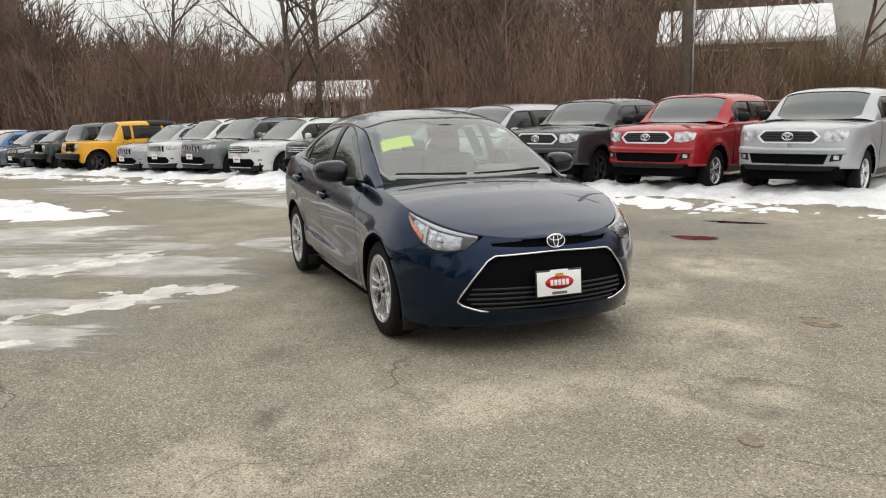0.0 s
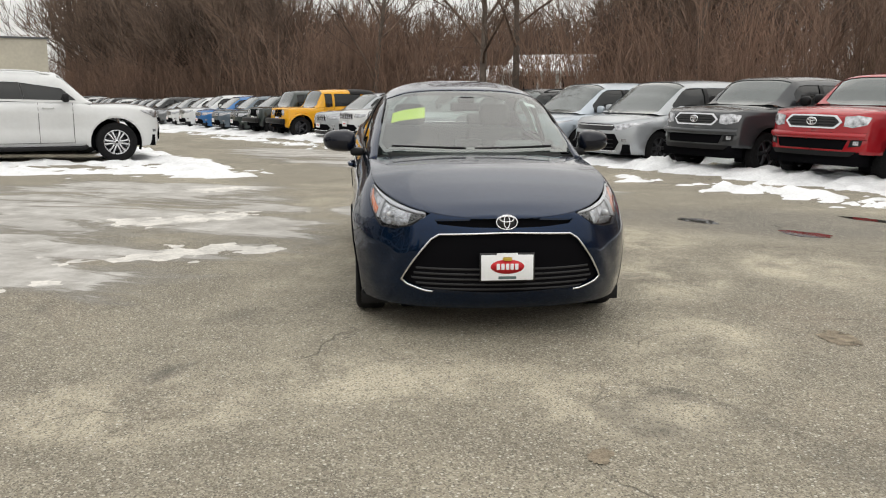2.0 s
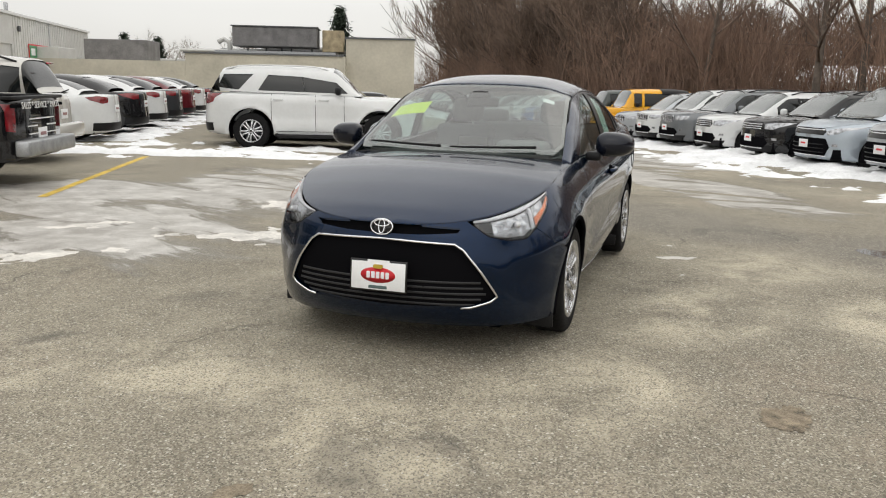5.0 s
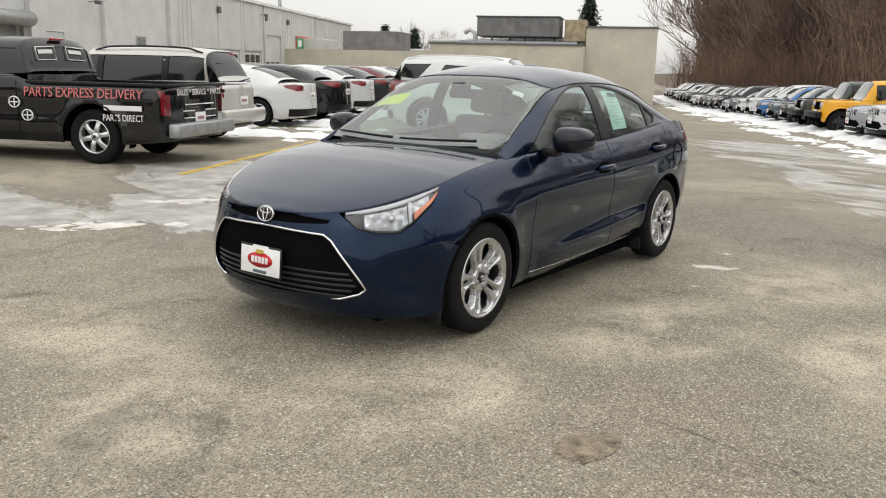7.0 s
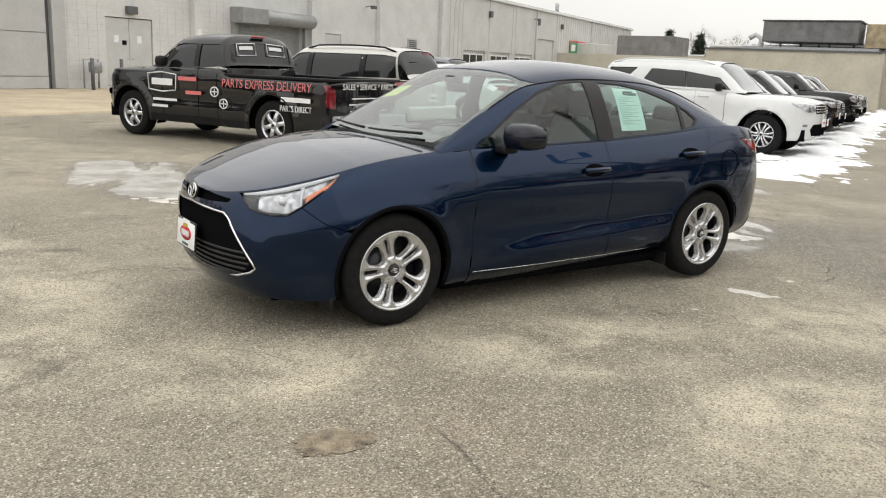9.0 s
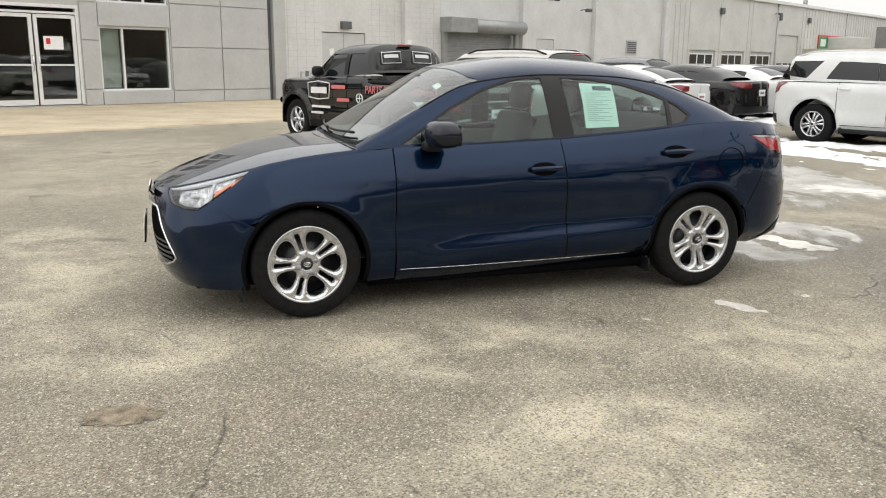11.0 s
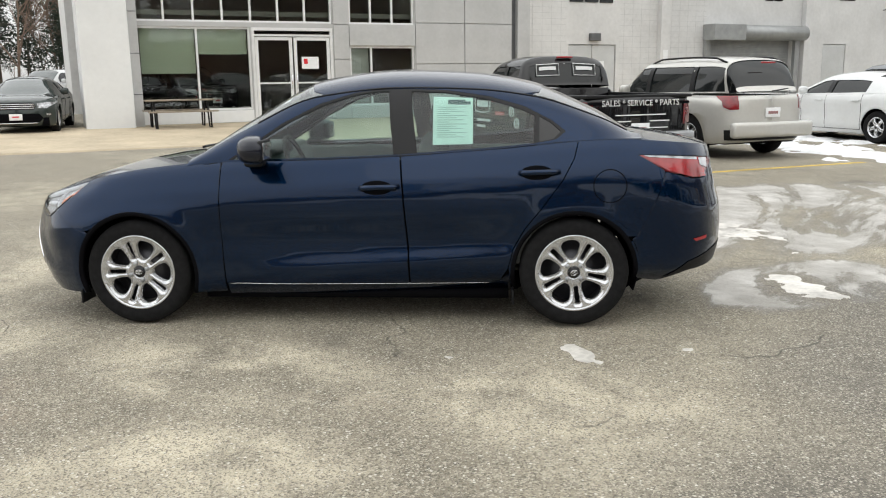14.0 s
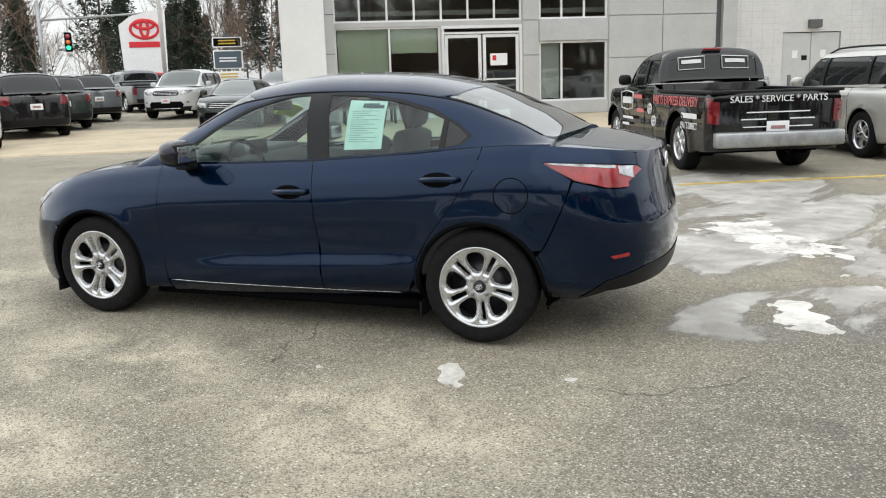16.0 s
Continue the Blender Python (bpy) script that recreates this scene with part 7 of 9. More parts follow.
for s, n_, z in ((6.23, 3, 4.05), (15.78, 2, 4.33), (20.09, 2, 4.45)):
    for k in range(n_):
        part("clerestory_window", slab(s + 0.66 * k if n_ == 3 else s + 0.5 * k, s + (0.66 * k + 0.6 if n_ == 3 else 0.5 * k + 0.45), 0.09, 0.118, z, z + 0.9, 0.005), M["tint"], svc, smooth=False)
part("roof", slab(4.47, 31.8, 0.0, 18, 7.6, 7.8), M["roof_gravel"], svc, smooth=False)
part("rear_mass", slab(4.47, 31.8, 0.7, 18, 0, 7.6), M["white_block"], svc, smooth=False)

hall = thing("metal_hall", BLD, "long white metal-clad workshop hall with low pitched roof", "building")
HZ = -0.7
doors = [(34.7, 38.15, HZ, 2.35), (39.1, 42.5, HZ, 2.35), (43.5, 47.1, HZ, 2.35), (48.05, 51.9, HZ, 3.62)]
part("clad_wall", wall_with_holes(31.8, 76.6, HZ - 1, 5.75, 0.3, doors, 0.05), M["white_metal"], hall, smooth=False)
rib = None
for s in np.arange(32.0, 76.5, 0.6):
    if not any(a - 0.03 < s < b + 0.03 for a, b, *_ in doors):
        if rib is None:
            rib = part("cladding_rib", box((0.05, 0.03, 6.4), (0, 0.036, 2.55)), M["white_metal"], hall, smooth=False)
            ob = rib
        else:
            ob = rib.copy()
            scene.collection.objects.link(ob)
        ob.location.x = float(s)
for s in (47.6, 62.0):
    part("downpipe", tube([(s, 0.0, HZ), (s, 0.0, 5.7)], 0.07, 8), M["panel"], hall)
part("eaves_trim", slab(31.8, 76.8, -0.12, 0.05, 5.70, 5.92, 0.02), M["alu"], hall, smooth=False)
bm = bmesh.new()
v = [bm.verts.new(p) for p in ((31.8, -0.05, 5.92), (76.8, -0.05, 5.92), (76.8, 12, 7.4), (31.8, 12, 7.4), (31.8, 24, 5.92), (76.8, 24, 5.92), (31.8, -0.05, 5.8), (76.8, -0.05, 5.8))]
bm.faces.new((v[0], v[1], v[2], v[3])), bm.faces.new((v[3], v[2], v[5], v[4])), bm.faces.new((v[1], v[5], v[2]))
part("roof", bm, M["white_metal"], hall, smooth=False)
part("end_wall", slab(76.3, 76.6, 0.35, 24, HZ - 1.4, 5.9), M["white_metal"], hall, smooth=False)
for i, (a, b, z0, z1) in enumerate(doors):
    gd = part("garage_door", slab(a, b, 0.16, 0.20, z0, z1), M["door_grey"] if i < 3 else M["white_metal"], hall, smooth=False)
    if i < 3:
        part("door_window_band", slab(a + 0.12, b - 0.12, 0.145, 0.158, 1.45, 2.15), M["white_plastic"], gd, smooth=False)
        k = 3
        w = (b - a - 0.3) / k
        for j in range(k):
            part("pane", slab(a + 0.2 + j * w, a + 0.1 + (j + 1) * w - 0.06, 0.13, 0.143, 1.52, 2.08), M["tint"], gd, smooth=False)
    else:
        for j in range(3):
            part("pane", slab(a + 0.3 + 1.15 * j, a + 1.2 + 1.15 * j, 0.14, 0.158, 1.0, 1.6), M["tint"], gd, smooth=False)
sg_ = part("hall_sign", slab(55.8, 61.4, -0.02, 0.018, 2.62, 3.82, 0.01), M["red_paint"], hall, "red and green wall sign", smooth=False)
part("sign_panel", slab(55.9, 57.9, -0.03, -0.022, 2.75, 3.70), M["green_paint"], sg_, smooth=False)
part("sign_bar", slab(56.3, 57.4, -0.04, -0.032, 2.95, 3.5), M["white_plastic"], sg_, smooth=False)
part("sign_bar", slab(58.1, 61.2, -0.03, -0.022, 3.30, 3.66), M["white_plastic"], sg_, smooth=False)
part("sign_bar", slab(58.3, 60.9, -0.03, -0.022, 2.85, 3.05), M["white_plastic"], sg_, smooth=False)
part("notice_board", slab(63.6, 66.6, 0.0, 0.018, 1.9, 2.5), M["white_plastic"], hall, smooth=False)
for s in (38.6, 47.9, 53.5):
    f = part("wall_lamp", slab(s - 0.2, s + 0.2, -0.15, 0.02, 4.6, 5.0, 0.03), M["panel_dark"], hall, smooth=False)
for s in (49.5, 50.0):
    part("vent_pipe", tube([(s + 8, 2.0, 5.9), (s + 8, 2.0, 7.0)], 0.09, 8), M["steel"], hall)

# sidewalk in front of the showroom
bm = bmesh.new()
prof = [(-0.055, BZ - 0.01), (-2.2, BZ - 0.03), (-5.0, 0.10), (-7.6, 0.05), (-7.8, -0.2), (-0.055, -0.2)]
rows_ = []
for s in np.linspace(-34, 11, 12):
    rows_.append([bm.verts.new((float(s), d, z + 0.004 * max(0, -s - 8))) for d, z in prof])
for p, q in zip(rows_, rows_[1:]):
    for i in range(5):
        bm.faces.new((p[i], p[i + 1], q[i + 1], q[i]))
bm.faces.new(rows_[0][::-1]), bm.faces.new(rows_[-1])
bmesh.ops.recalc_face_normals(bm, faces=bm.faces)
sw = part("pavement", bm, M["concrete"], None, smooth=False)
sw.matrix_world = BLD
tagged(sw, "sandy concrete apron in front of the showroom", "pavement", kind="structure")

# picnic table
pt = thing("picnic_table", BLD @ pose(-7.9, -1.55, BZ - 0.02, 0, 0, 0), "weathered grey picnic table on black steel legs", "table")
for k in range(3):
    part("top_board", box((1.85, 0.22, 0.04), (0, (k - 1) * 0.235, 0.76), 0.008), M["portal_wood"] if "portal_wood" in M else M["wood"], pt, smooth=False)
for y in (-0.68, 0.68):
    part("bench_board", box((1.85, 0.26, 0.04), (0, y, 0.46), 0.008), M["wood"], pt, smooth=False)
for x in (-0.72, 0.72):
    for y in (-1, 1):
        part("leg", tube([(x, y * 0.25, 0.74), (x, y * 0.32, 0.30), (x, y * 0.40, 0.02), (x, y * 0.72, 0.02), (x, y * 0.70, 0.44)], 0.024, 6), M["black"], pt)
    part("brace", tube([(x, -0.33, 0.42), (x, 0.33, 0.42)], 0.02, 6), M["black"], pt)

# utility box and bollard by the steel doors
ub = thing("utility_meter", BLD @ pose(5.3, -0.35, 0.1, 0, 0, 0), "grey gas meter and pipes beside the wall", "meter")
part("meter_body", box((0.4, 0.25, 0.35), (0, 0, 0.75), 0.05), M["steel"], ub)
part("pipe", tube([(-0.3, 0.2, 0), (-0.3, 0.2, 1.0), (0.3, 0.2, 1.0), (0.3, 0.2, 0)], 0.03, 6), M["steel"], ub)
for s in (4.7, 5.9):
    bo = tube([(0, 0, 0), (0, 0, 1.05)], 0.06, 10)
    o = part("bollard", bo, M["panel_dark"], None)
    o.matrix_world = BLD @ pose(s, -0.9, 0.1)
    tagged(o, "dark steel guard post beside the wall", "bollard", "guard posts")

# far tan building with plant on its roof
TAN = Matrix.Translation((-54.6, 57.0, -1.9)) @ pose(0, 0, 0, 0, 0, 225.0)
tan = thing("tan_building", TAN, "long low tan building with pipes and plant on its flat roof", "building")
part("low_wall", slab(0.0, 12.0, 0, 14, 0, 5.2), M["tan_wall"], tan, smooth=False)
part("tall_wall", slab(-5.4, -0.005, -0.4, 12, 0, 6.65), M["tan_wall"], tan, smooth=False)
part("coping", slab(-5.5, 0.1, -0.5, 12.1, 6.65, 6.78), M["panel_dark"], tan, smooth=False)
part("coping", slab(0.11, 12.1, -0.1, 14.1, 5.2, 5.32), M["panel_dark"], tan, smooth=False)
rp = part("roof_plant", slab(2.6, 9.6, 3, 7, 6.1, 7.7, 0.08), M["plant"], tan, smooth=False)
for k in range(6):
    part("plant_seam", slab(3.4 + k, 3.43 + k, 2.975, 2.998, 6.15, 7.65), M["panel_dark"], rp, smooth=False)
part("plant_cap", slab(2.5, 9.7, 2.9, 7.1, 7.70, 7.80, 0.02), M["panel_dark"], rp, smooth=False)
for z in (5.75, 6.0):
    part("guard_rail", tube([(0.3, 2.2, z), (11.4, 2.2, z)], 0.035, 6), M["steel"], tan)
for k in range(10):
    part("rail_post", tube([(0.4 + 1.2 * k, 2.2, 5.3), (0.4 + 1.2 * k, 2.2, 6.02)], 0.03, 6), M["steel"], tan)
for a in (3.2, 5.0, 7.2, 8.8):
    part("plant_leg", slab(a, a + 0.14, 3.1, 3.3, 5.3, 6.1), M["panel_dark"], tan, smooth=False)
part("vent_hood", tube([(10.4, 3.4, 5.3), (10.4, 3.4, 6.5), (10.9, 3.4, 6.8), (11.4, 3.4, 6.5)], 0.22, 10), M["white_metal"], tan)
part("supply_duct", tube([(1.0, 1.9, 6.15), (7.4, 1.9, 6.15), (7.9, 1.9, 5.9), (12.0, 1.9, 5.7)], 0.20, 10), M["white_metal"], tan)
part("plant_frame", slab(1.0, 11, 2.5, 7.5, 5.5, 5.72), M["steel"], tan, smooth=False)
part("plant_unit", slab(0.4, 2.2, 3, 6, 5.8, 7.6, 0.05), M["rust"], tan, smooth=False)
part("louvre", slab(8.0, 9.2, 2.9, 3.0, 6.9, 7.5), M["void"], rp, smooth=False)
part("louvre", slab(3.0, 4.4, 2.9, 3.0, 6.4, 7.5), M["void"], rp, smooth=False)
part("mast", tube([(6.0, 2.5, 5.3), (6.0, 2.5, 7.9)], 0.08, 6), M["panel_dark"], tan)
for k in range(3):
    part("roof_pipe", tube([(1, 0.8 + 0.5 * k, 5.6 + 0.12 * k), (12 + 1.5 * k, 0.8 + 0.5 * k, 5.6 + 0.12 * k), (13.5 + k, 0.8 + 0.5 * k, 4.9), (24, 0.8 + 0.5 * k, 4.8)], 0.15, 8), M["white_metal"], tan)
part("rear_wing", slab(12.01, 30, 3, 14, 0, 4.6), M["tan_wall"], tan, smooth=False)
part("roof_unit", slab(16, 21, 5, 9, 4.6, 6.3, 0.05), M["plant"], tan, smooth=False)
part("roof_unit", slab(23, 26, 5, 9, 4.6, 5.6, 0.05), M["white_metal"], tan, smooth=False)
for s in (-2.2, 4, 9.5):
    part("wall_lamp", slab(s, s + 0.3, -0.6 if s < 0 else -0.2, -0.41 if s < 0 else -0.005, 4.2, 4.6, 0.03), M["panel_dark"], tan, smooth=False)

# ---- parked cars ----
HEAD = math.degrees(math.atan2(-0.745, -0.667))


def parked(s, name, spec, col, label, cat="car", turn=0.0, into=0.0, **kw):
    """A car in the long row, its nose on the line s metres along."""
    sp = SPEC[spec]
    p = Vector((5.5, 13.4)) + ROW * s
    hd = Vector((math.cos(radians(HEAD + turn)), math.sin(radians(HEAD + turn))))
    c = p - hd * (sp["nose"] + into)
    return vehicle(name, Matrix.Translation((c.x, c.y, zg(c.x, c.y) + 0.0)) @ pose(0, 0, 0, 0, 0, HEAD + turn), sp, CAR[col], label, cat, "cars in the long row", **kw)


parked(0.0, "pickup_truck", "tacoma", "silver", "silver double-cab pickup with a chrome grille", "pickup", style="truck", spokes=5, step=0.07)
parked(2.5, "pickup_truck", "tacoma", "red", "red double-cab pickup with a chrome grille", "pickup", style="truck", step=0.07)
parked(4.9, "pickup_truck", "tacoma", "charcoal", "charcoal double-cab pickup with black grille", "pickup", style="truck", rims="alloy_dark", step=0.07)
parked(7.6, "minivan", "minivan", "silver", "silver minivan with black lower grille", "minivan", style="van", rims="alloy_dark", spokes=6)
parked(10.05, "minivan", "minivan", "pale_blue", "pale blue-silver minivan with chrome trim", "minivan", style="van", spokes=6)
parked(12.4, "crossover", "crossover", "black", "black crossover with chrome grille bars", "car", rails=True)
parked(15.0, "crossover", "crossover", "pearl", "white crossover with dark grille", "car", rims="alloy_dark", rails=True)
parked(17.4, "off_roader", "cherokee", "grey", "dark grey off-roader with seven-slot grille", "car", style="jeep", rails=True)
parked(19.4, "off_roader", "cherokee", "pearl", "white off-roader with seven-slot grille", "car", style="jeep", rails=True)
parked(21.5, "off_roader", "crossover", "silver", "silver off-roader with seven-slot grille", "car", style="jeep", rails=True)
parked(25.3, "open_jeep", "wrangler", "orange", "bright orange-yellow boxy off-roader with black bumper", "car", style="wrangler", rims="alloy_dark")
parked(28.0, "open_jeep", "wrangler", "forest", "dark green boxy off-roader with round lamps", "car", style="wrangler", rims="alloy_dark")
parked(30.6, "crossover", "crossover", "forest", "dark green-grey crossover in the long row", "car", step=0.12)
parked(33.2, "crossover", "crossover", "slate", "blue-grey crossover in the long row", "car", step=0.12)
parked(35.8, "crossover", "crossover", "blue", "bright blue crossover in the long row", "car", step=0.12)
parked(38.6, "crossover", "cherokee", "pearl", "white crossover in the long row", "car", step=0.12)
far_base = [parked(41.2, "crossover", "crossover", "pearl", "white crossover in the long row", "car", step=0.14),
            parked(43.8, "crossover", "crossover", "grey", "grey crossover in the long row", "car", step=0.14),
            parked(46.4, "saloon_car", "saloon", "silver", "silver saloon in the long row", "car", step=0.14),
            parked(49.0, "crossover", "cherokee", "black", "black off-roader in the long row", "car", step=0.14, style="jeep"),
            parked(51.6, "crossover", "crossover", "charcoal", "charcoal crossover in the long row", "car", step=0.14)]
for k in range(13):
    ob = far_base[(k * 3 + 1) % 5] if k < 12 else far_base[0]
    s = 54.2 + 2.6 * k
    p = Vector((5.5, 13.4)) + ROW * s - Vector((math.cos(radians(HEAD)), math.sin(radians(HEAD)))) * 2.33
    copy_thing(ob, Matrix.Translation((p.x, p.y, zg(p.x, p.y))) @ pose(0, 0, 0, 0, 0, HEAD))


def stand(name, spec, x, y, ang, col, label, cat="car", group="", **kw):
    return vehicle(name, Matrix.Translation((x, y, zg(x, y))) @ pose(0, 0, 0, 0, 0, ang), SPEC[spec], CAR[col], label, cat, group, **kw)


# white off-roader at the head of the facing row, and those behind it
H4 = 42.0
R4 = stand("off_roader", "fourwheel", -11.0, 14.79, H4, "pearl", "white off-roader with alloy wheels standing in snow", "car", "cars facing the lane", rails=True, rims="alloy", spokes=6, split=True, step=0.06, clad=False,
           panels=[[(0.44, 1.46), (-0.28, 1.565), (-0.215, 1.245), (0.70, 1.225)], [(-0.305, 1.57), (-1.03, 1.60), (-1.25, 1.265), (-0.24, 1.245)], [(-1.35, 1.61), (-1.99, 1.60), (-2.15, 1.315), (-1.66, 1.275)]])
c0 = Vector((-11.0, 14.79))
for k, (sp_, col, nm) in enumerate((("crossover", "charcoal", "charcoal crossover"), ("cherokee", "black", "black off-roader"), ("crossover", "grey", "grey crossover"), ("tacoma", "black", "black pickup"), ("crossover", "charcoal", "charcoal crossover"), ("crossover", "pearl", "white crossover"), ("cherokee", "grey", "grey off-roader"))):
    p = c0 + ROW * (2.75 * (k + 1)) + OUT * -0.2
    stand("crossover" if sp_ != "tacoma" else "pickup_truck", sp_, p.x, p.y, HEAD + 180, col, nm + " facing the lane", "car", "cars facing the lane", step=0.12, style="suv" if sp_ != "tacoma" else "truck")

# cars with their tails to the lane
HB = math.degrees(math.atan2(-0.72, -0.69))


def tailed(x, y, spec, ang=HB):
    """Centre of a car whose rear axle stands at x, y."""
    a = SPEC[spec]["ax"]
    return x + math.cos(radians(ang)) * a, y + math.sin(radians(ang)) * a


px_, py_ = tailed(-8.52, 6.17, "access", -133.8)
truck = stand("delivery_pickup", "access", px_, py_, -133.8, "black", "black extended-cab delivery pickup with white lettering", "pickup", style="truck", spokes=6, step=0.06, splits=[(0.78, 0.10), (0.02, -0.38)])
px_, py_ = tailed(-11.15, 7.88, "wagon")
wag = stand("station_wagon", "wagon", px_, py_, HB, "champagne", "silver-beige off-road wagon with roof rails", "car", "cars with tails to the lane", rails=True, step=0.07)
wr = SPEC["wagon"]["rear"]
part("rear_bumper", box((0.14, 1.66, 0.26), (wr + 0.005, 0, 0.50), 0.05), CAR["champagne"], wag)
part("rear_wiper", tube([(wr + 0.03, 0.02, 1.13), (wr + 0.02, -0.30, 1.17)], 0.012, 5), M["black"], wag)
part("rear_lamp_band", box((0.02, 0.30, 0.03), (wr + 0.19, 0, 1.60), 0.008), M["red_lens"], wag)
px_, py_ = tailed(-14.95, 10.9, "coupe")
stand("saloon_car", "coupe", px_, py_, HB, "pearl", "white four-door coupe with red tail lights", "car", "cars with tails to the lane", step=0.06, spokes=5)
px_, py_ = tailed(-17.2, 12.9, "saloon")
stand("saloon_car", "saloon", px_, py_, HB, "black", "black saloon with red tail lights", "car", "cars with tails to the lane", step=0.07)
for k, (col, nm) in enumerate((("pearl", "white saloon"), ("charcoal", "charcoal saloon"), ("maroon", "dark red saloon"), ("pearl", "white saloon"), ("black", "black saloon"))):
    p = Vector((-17.2, 12.9)) + ROW * (2.7 * (k + 1))
    px_, py_ = tailed(p.x, p.y, "saloon")
    stand("saloon_car", "saloon", px_, py_, HB, col, nm + " with its tail to the lane", "car", "cars with tails to the lane", step=0.10)
# a dark car close to the workshop wall
stand("saloon_car", "crossover", -24.5, 11.0, HB, "grey", "grey car beside the workshop wall", "car", step=0.12)

# running boards of the off-roader
for sg in (1, -1):
    rb_ = part("running_board", tube([(0.86, sg * 0.86, 0.33), (0.78, sg * 0.97, 0.30), (-0.80, sg * 0.97, 0.30), (-0.88, sg * 0.86, 0.33)], 0.045, 8), M["black"], R4)
    part("step_strip", box((1.5, 0.05, 0.006), (0, sg * 0.97, 0.345), 0.002), M["steel"], rb_)


# ---- marks on the asphalt ----
def ribbon(name, pts, w, material, label, cat, lift=0.004):
    bm, prev = bmesh.new(), None
    pts = [Vector(p) for p in pts]
    n_ = max(2, int((pts[-1] - pts[0]).length / 0.25))
    for k in range(n_ + 1):
        p = pts[0].lerp(pts[-1], k / n_)
        d = (pts[-1] - pts[0]).normalized()
        o = Vector((-d.y, d.x)) * w / 2
        q = [bm.verts.new((v.x, v.y, zg(v.x, v.y) + lift)) for v in (p - o, p + o)]
        if prev:
            bm.faces.new((prev[0], q[0], q[1], prev[1]))
        prev = q
    return tagged(part(name, bm, material), label, cat, kind="structure")


ribbon("bay_line", [(-6.30, 6.30), (-10.4, 10.05)], 0.11, M["yellow_line"], "worn yellow parking bay line on asphalt", "road marking")
M["puddle"] = mat("puddle", (0.05, 0.046, 0.04), 0.04, 0, 0.2, 3)
M["iron"] = mat("cast_iron", (0.05, 0.042, 0.036), 0.6, 0.5, 0.3, 10, 0.6, 60)


def stain(x, y, rx, ry, ang, seed, wet=False):
    rs = random.Random(seed)
    bm = bmesh.new()
    c = bm.verts.new((x, y, zg(x, y) + 0.003))
    ring = []
    ph = [rs.uniform(0, 6.28) for _ in range(4)]
    for k in range(60):
        a = 2 * math.pi * k / 60
        f = 0.85 + sum(0.16 / (i + 1) * math.sin((i + 2) * a + ph[i]) for i in range(4)) + 0.30 * rs.random()
        u, v = rx * f * math.cos(a), ry * f * math.sin(a)
        px, py = x + u * math.cos(ang) - v * math.sin(ang), y + u * math.sin(ang) + v * math.cos(ang)
        ring.append(bm.verts.new((px, py, zg(px, py) + 0.003)))
    for k in range(60):
        bm.faces.new((c, ring[k], ring[(k + 1) % 60]))
    if wet:
        return tagged(part("puddle", bm, M["puddle"]), "shallow meltwater puddle on the asphalt", "puddle", kind="structure")
    return tagged(part("asphalt_stain", bm, M["stain"]), "dark oily pothole patch in the asphalt", "stain", kind="structure")


M["stain"] = mat("stain", (0.185, 0.152, 0.108), 0.9, 0, 0.7, 14, 1.0, 90)
stain(2.53, 5.50, 0.10, 0.16, 0.5, 1)
stain(1.33, 3.48, 0.05, 0.07, 0.2, 2)
stain(2.87, 9.42, 0.14, 0.30, 0.9, 3, True)
stain(1.85, 10.05, 0.12, 0.30, 0.9, 4, True)
stain(3.76, 10.69, 0.12, 0.35, 0.9, 5, True)


# ---- trees ----
M["bark"] = mat("bark", (0.115, 0.092, 0.075), 0.9, 0, 0.25, 4, 0.5, 30)
M["twig"] = mat("twigs", (0.150, 0.104, 0.078), 0.9, 0, 0.45, 0.25)
M["brush"] = mat("brushwood", (0.205, 0.130, 0.094), 0.9, 0, 0.4, 0.2)
M["needle"] = mat("pine_needles", (0.022, 0.036, 0.022), 0.8, 0, 0.3, 1.0)
M["pole_wood"] = mat("pole_wood", (0.16, 0.13, 0.10), 0.85, 0, 0.2, 3, 0.3, 40)


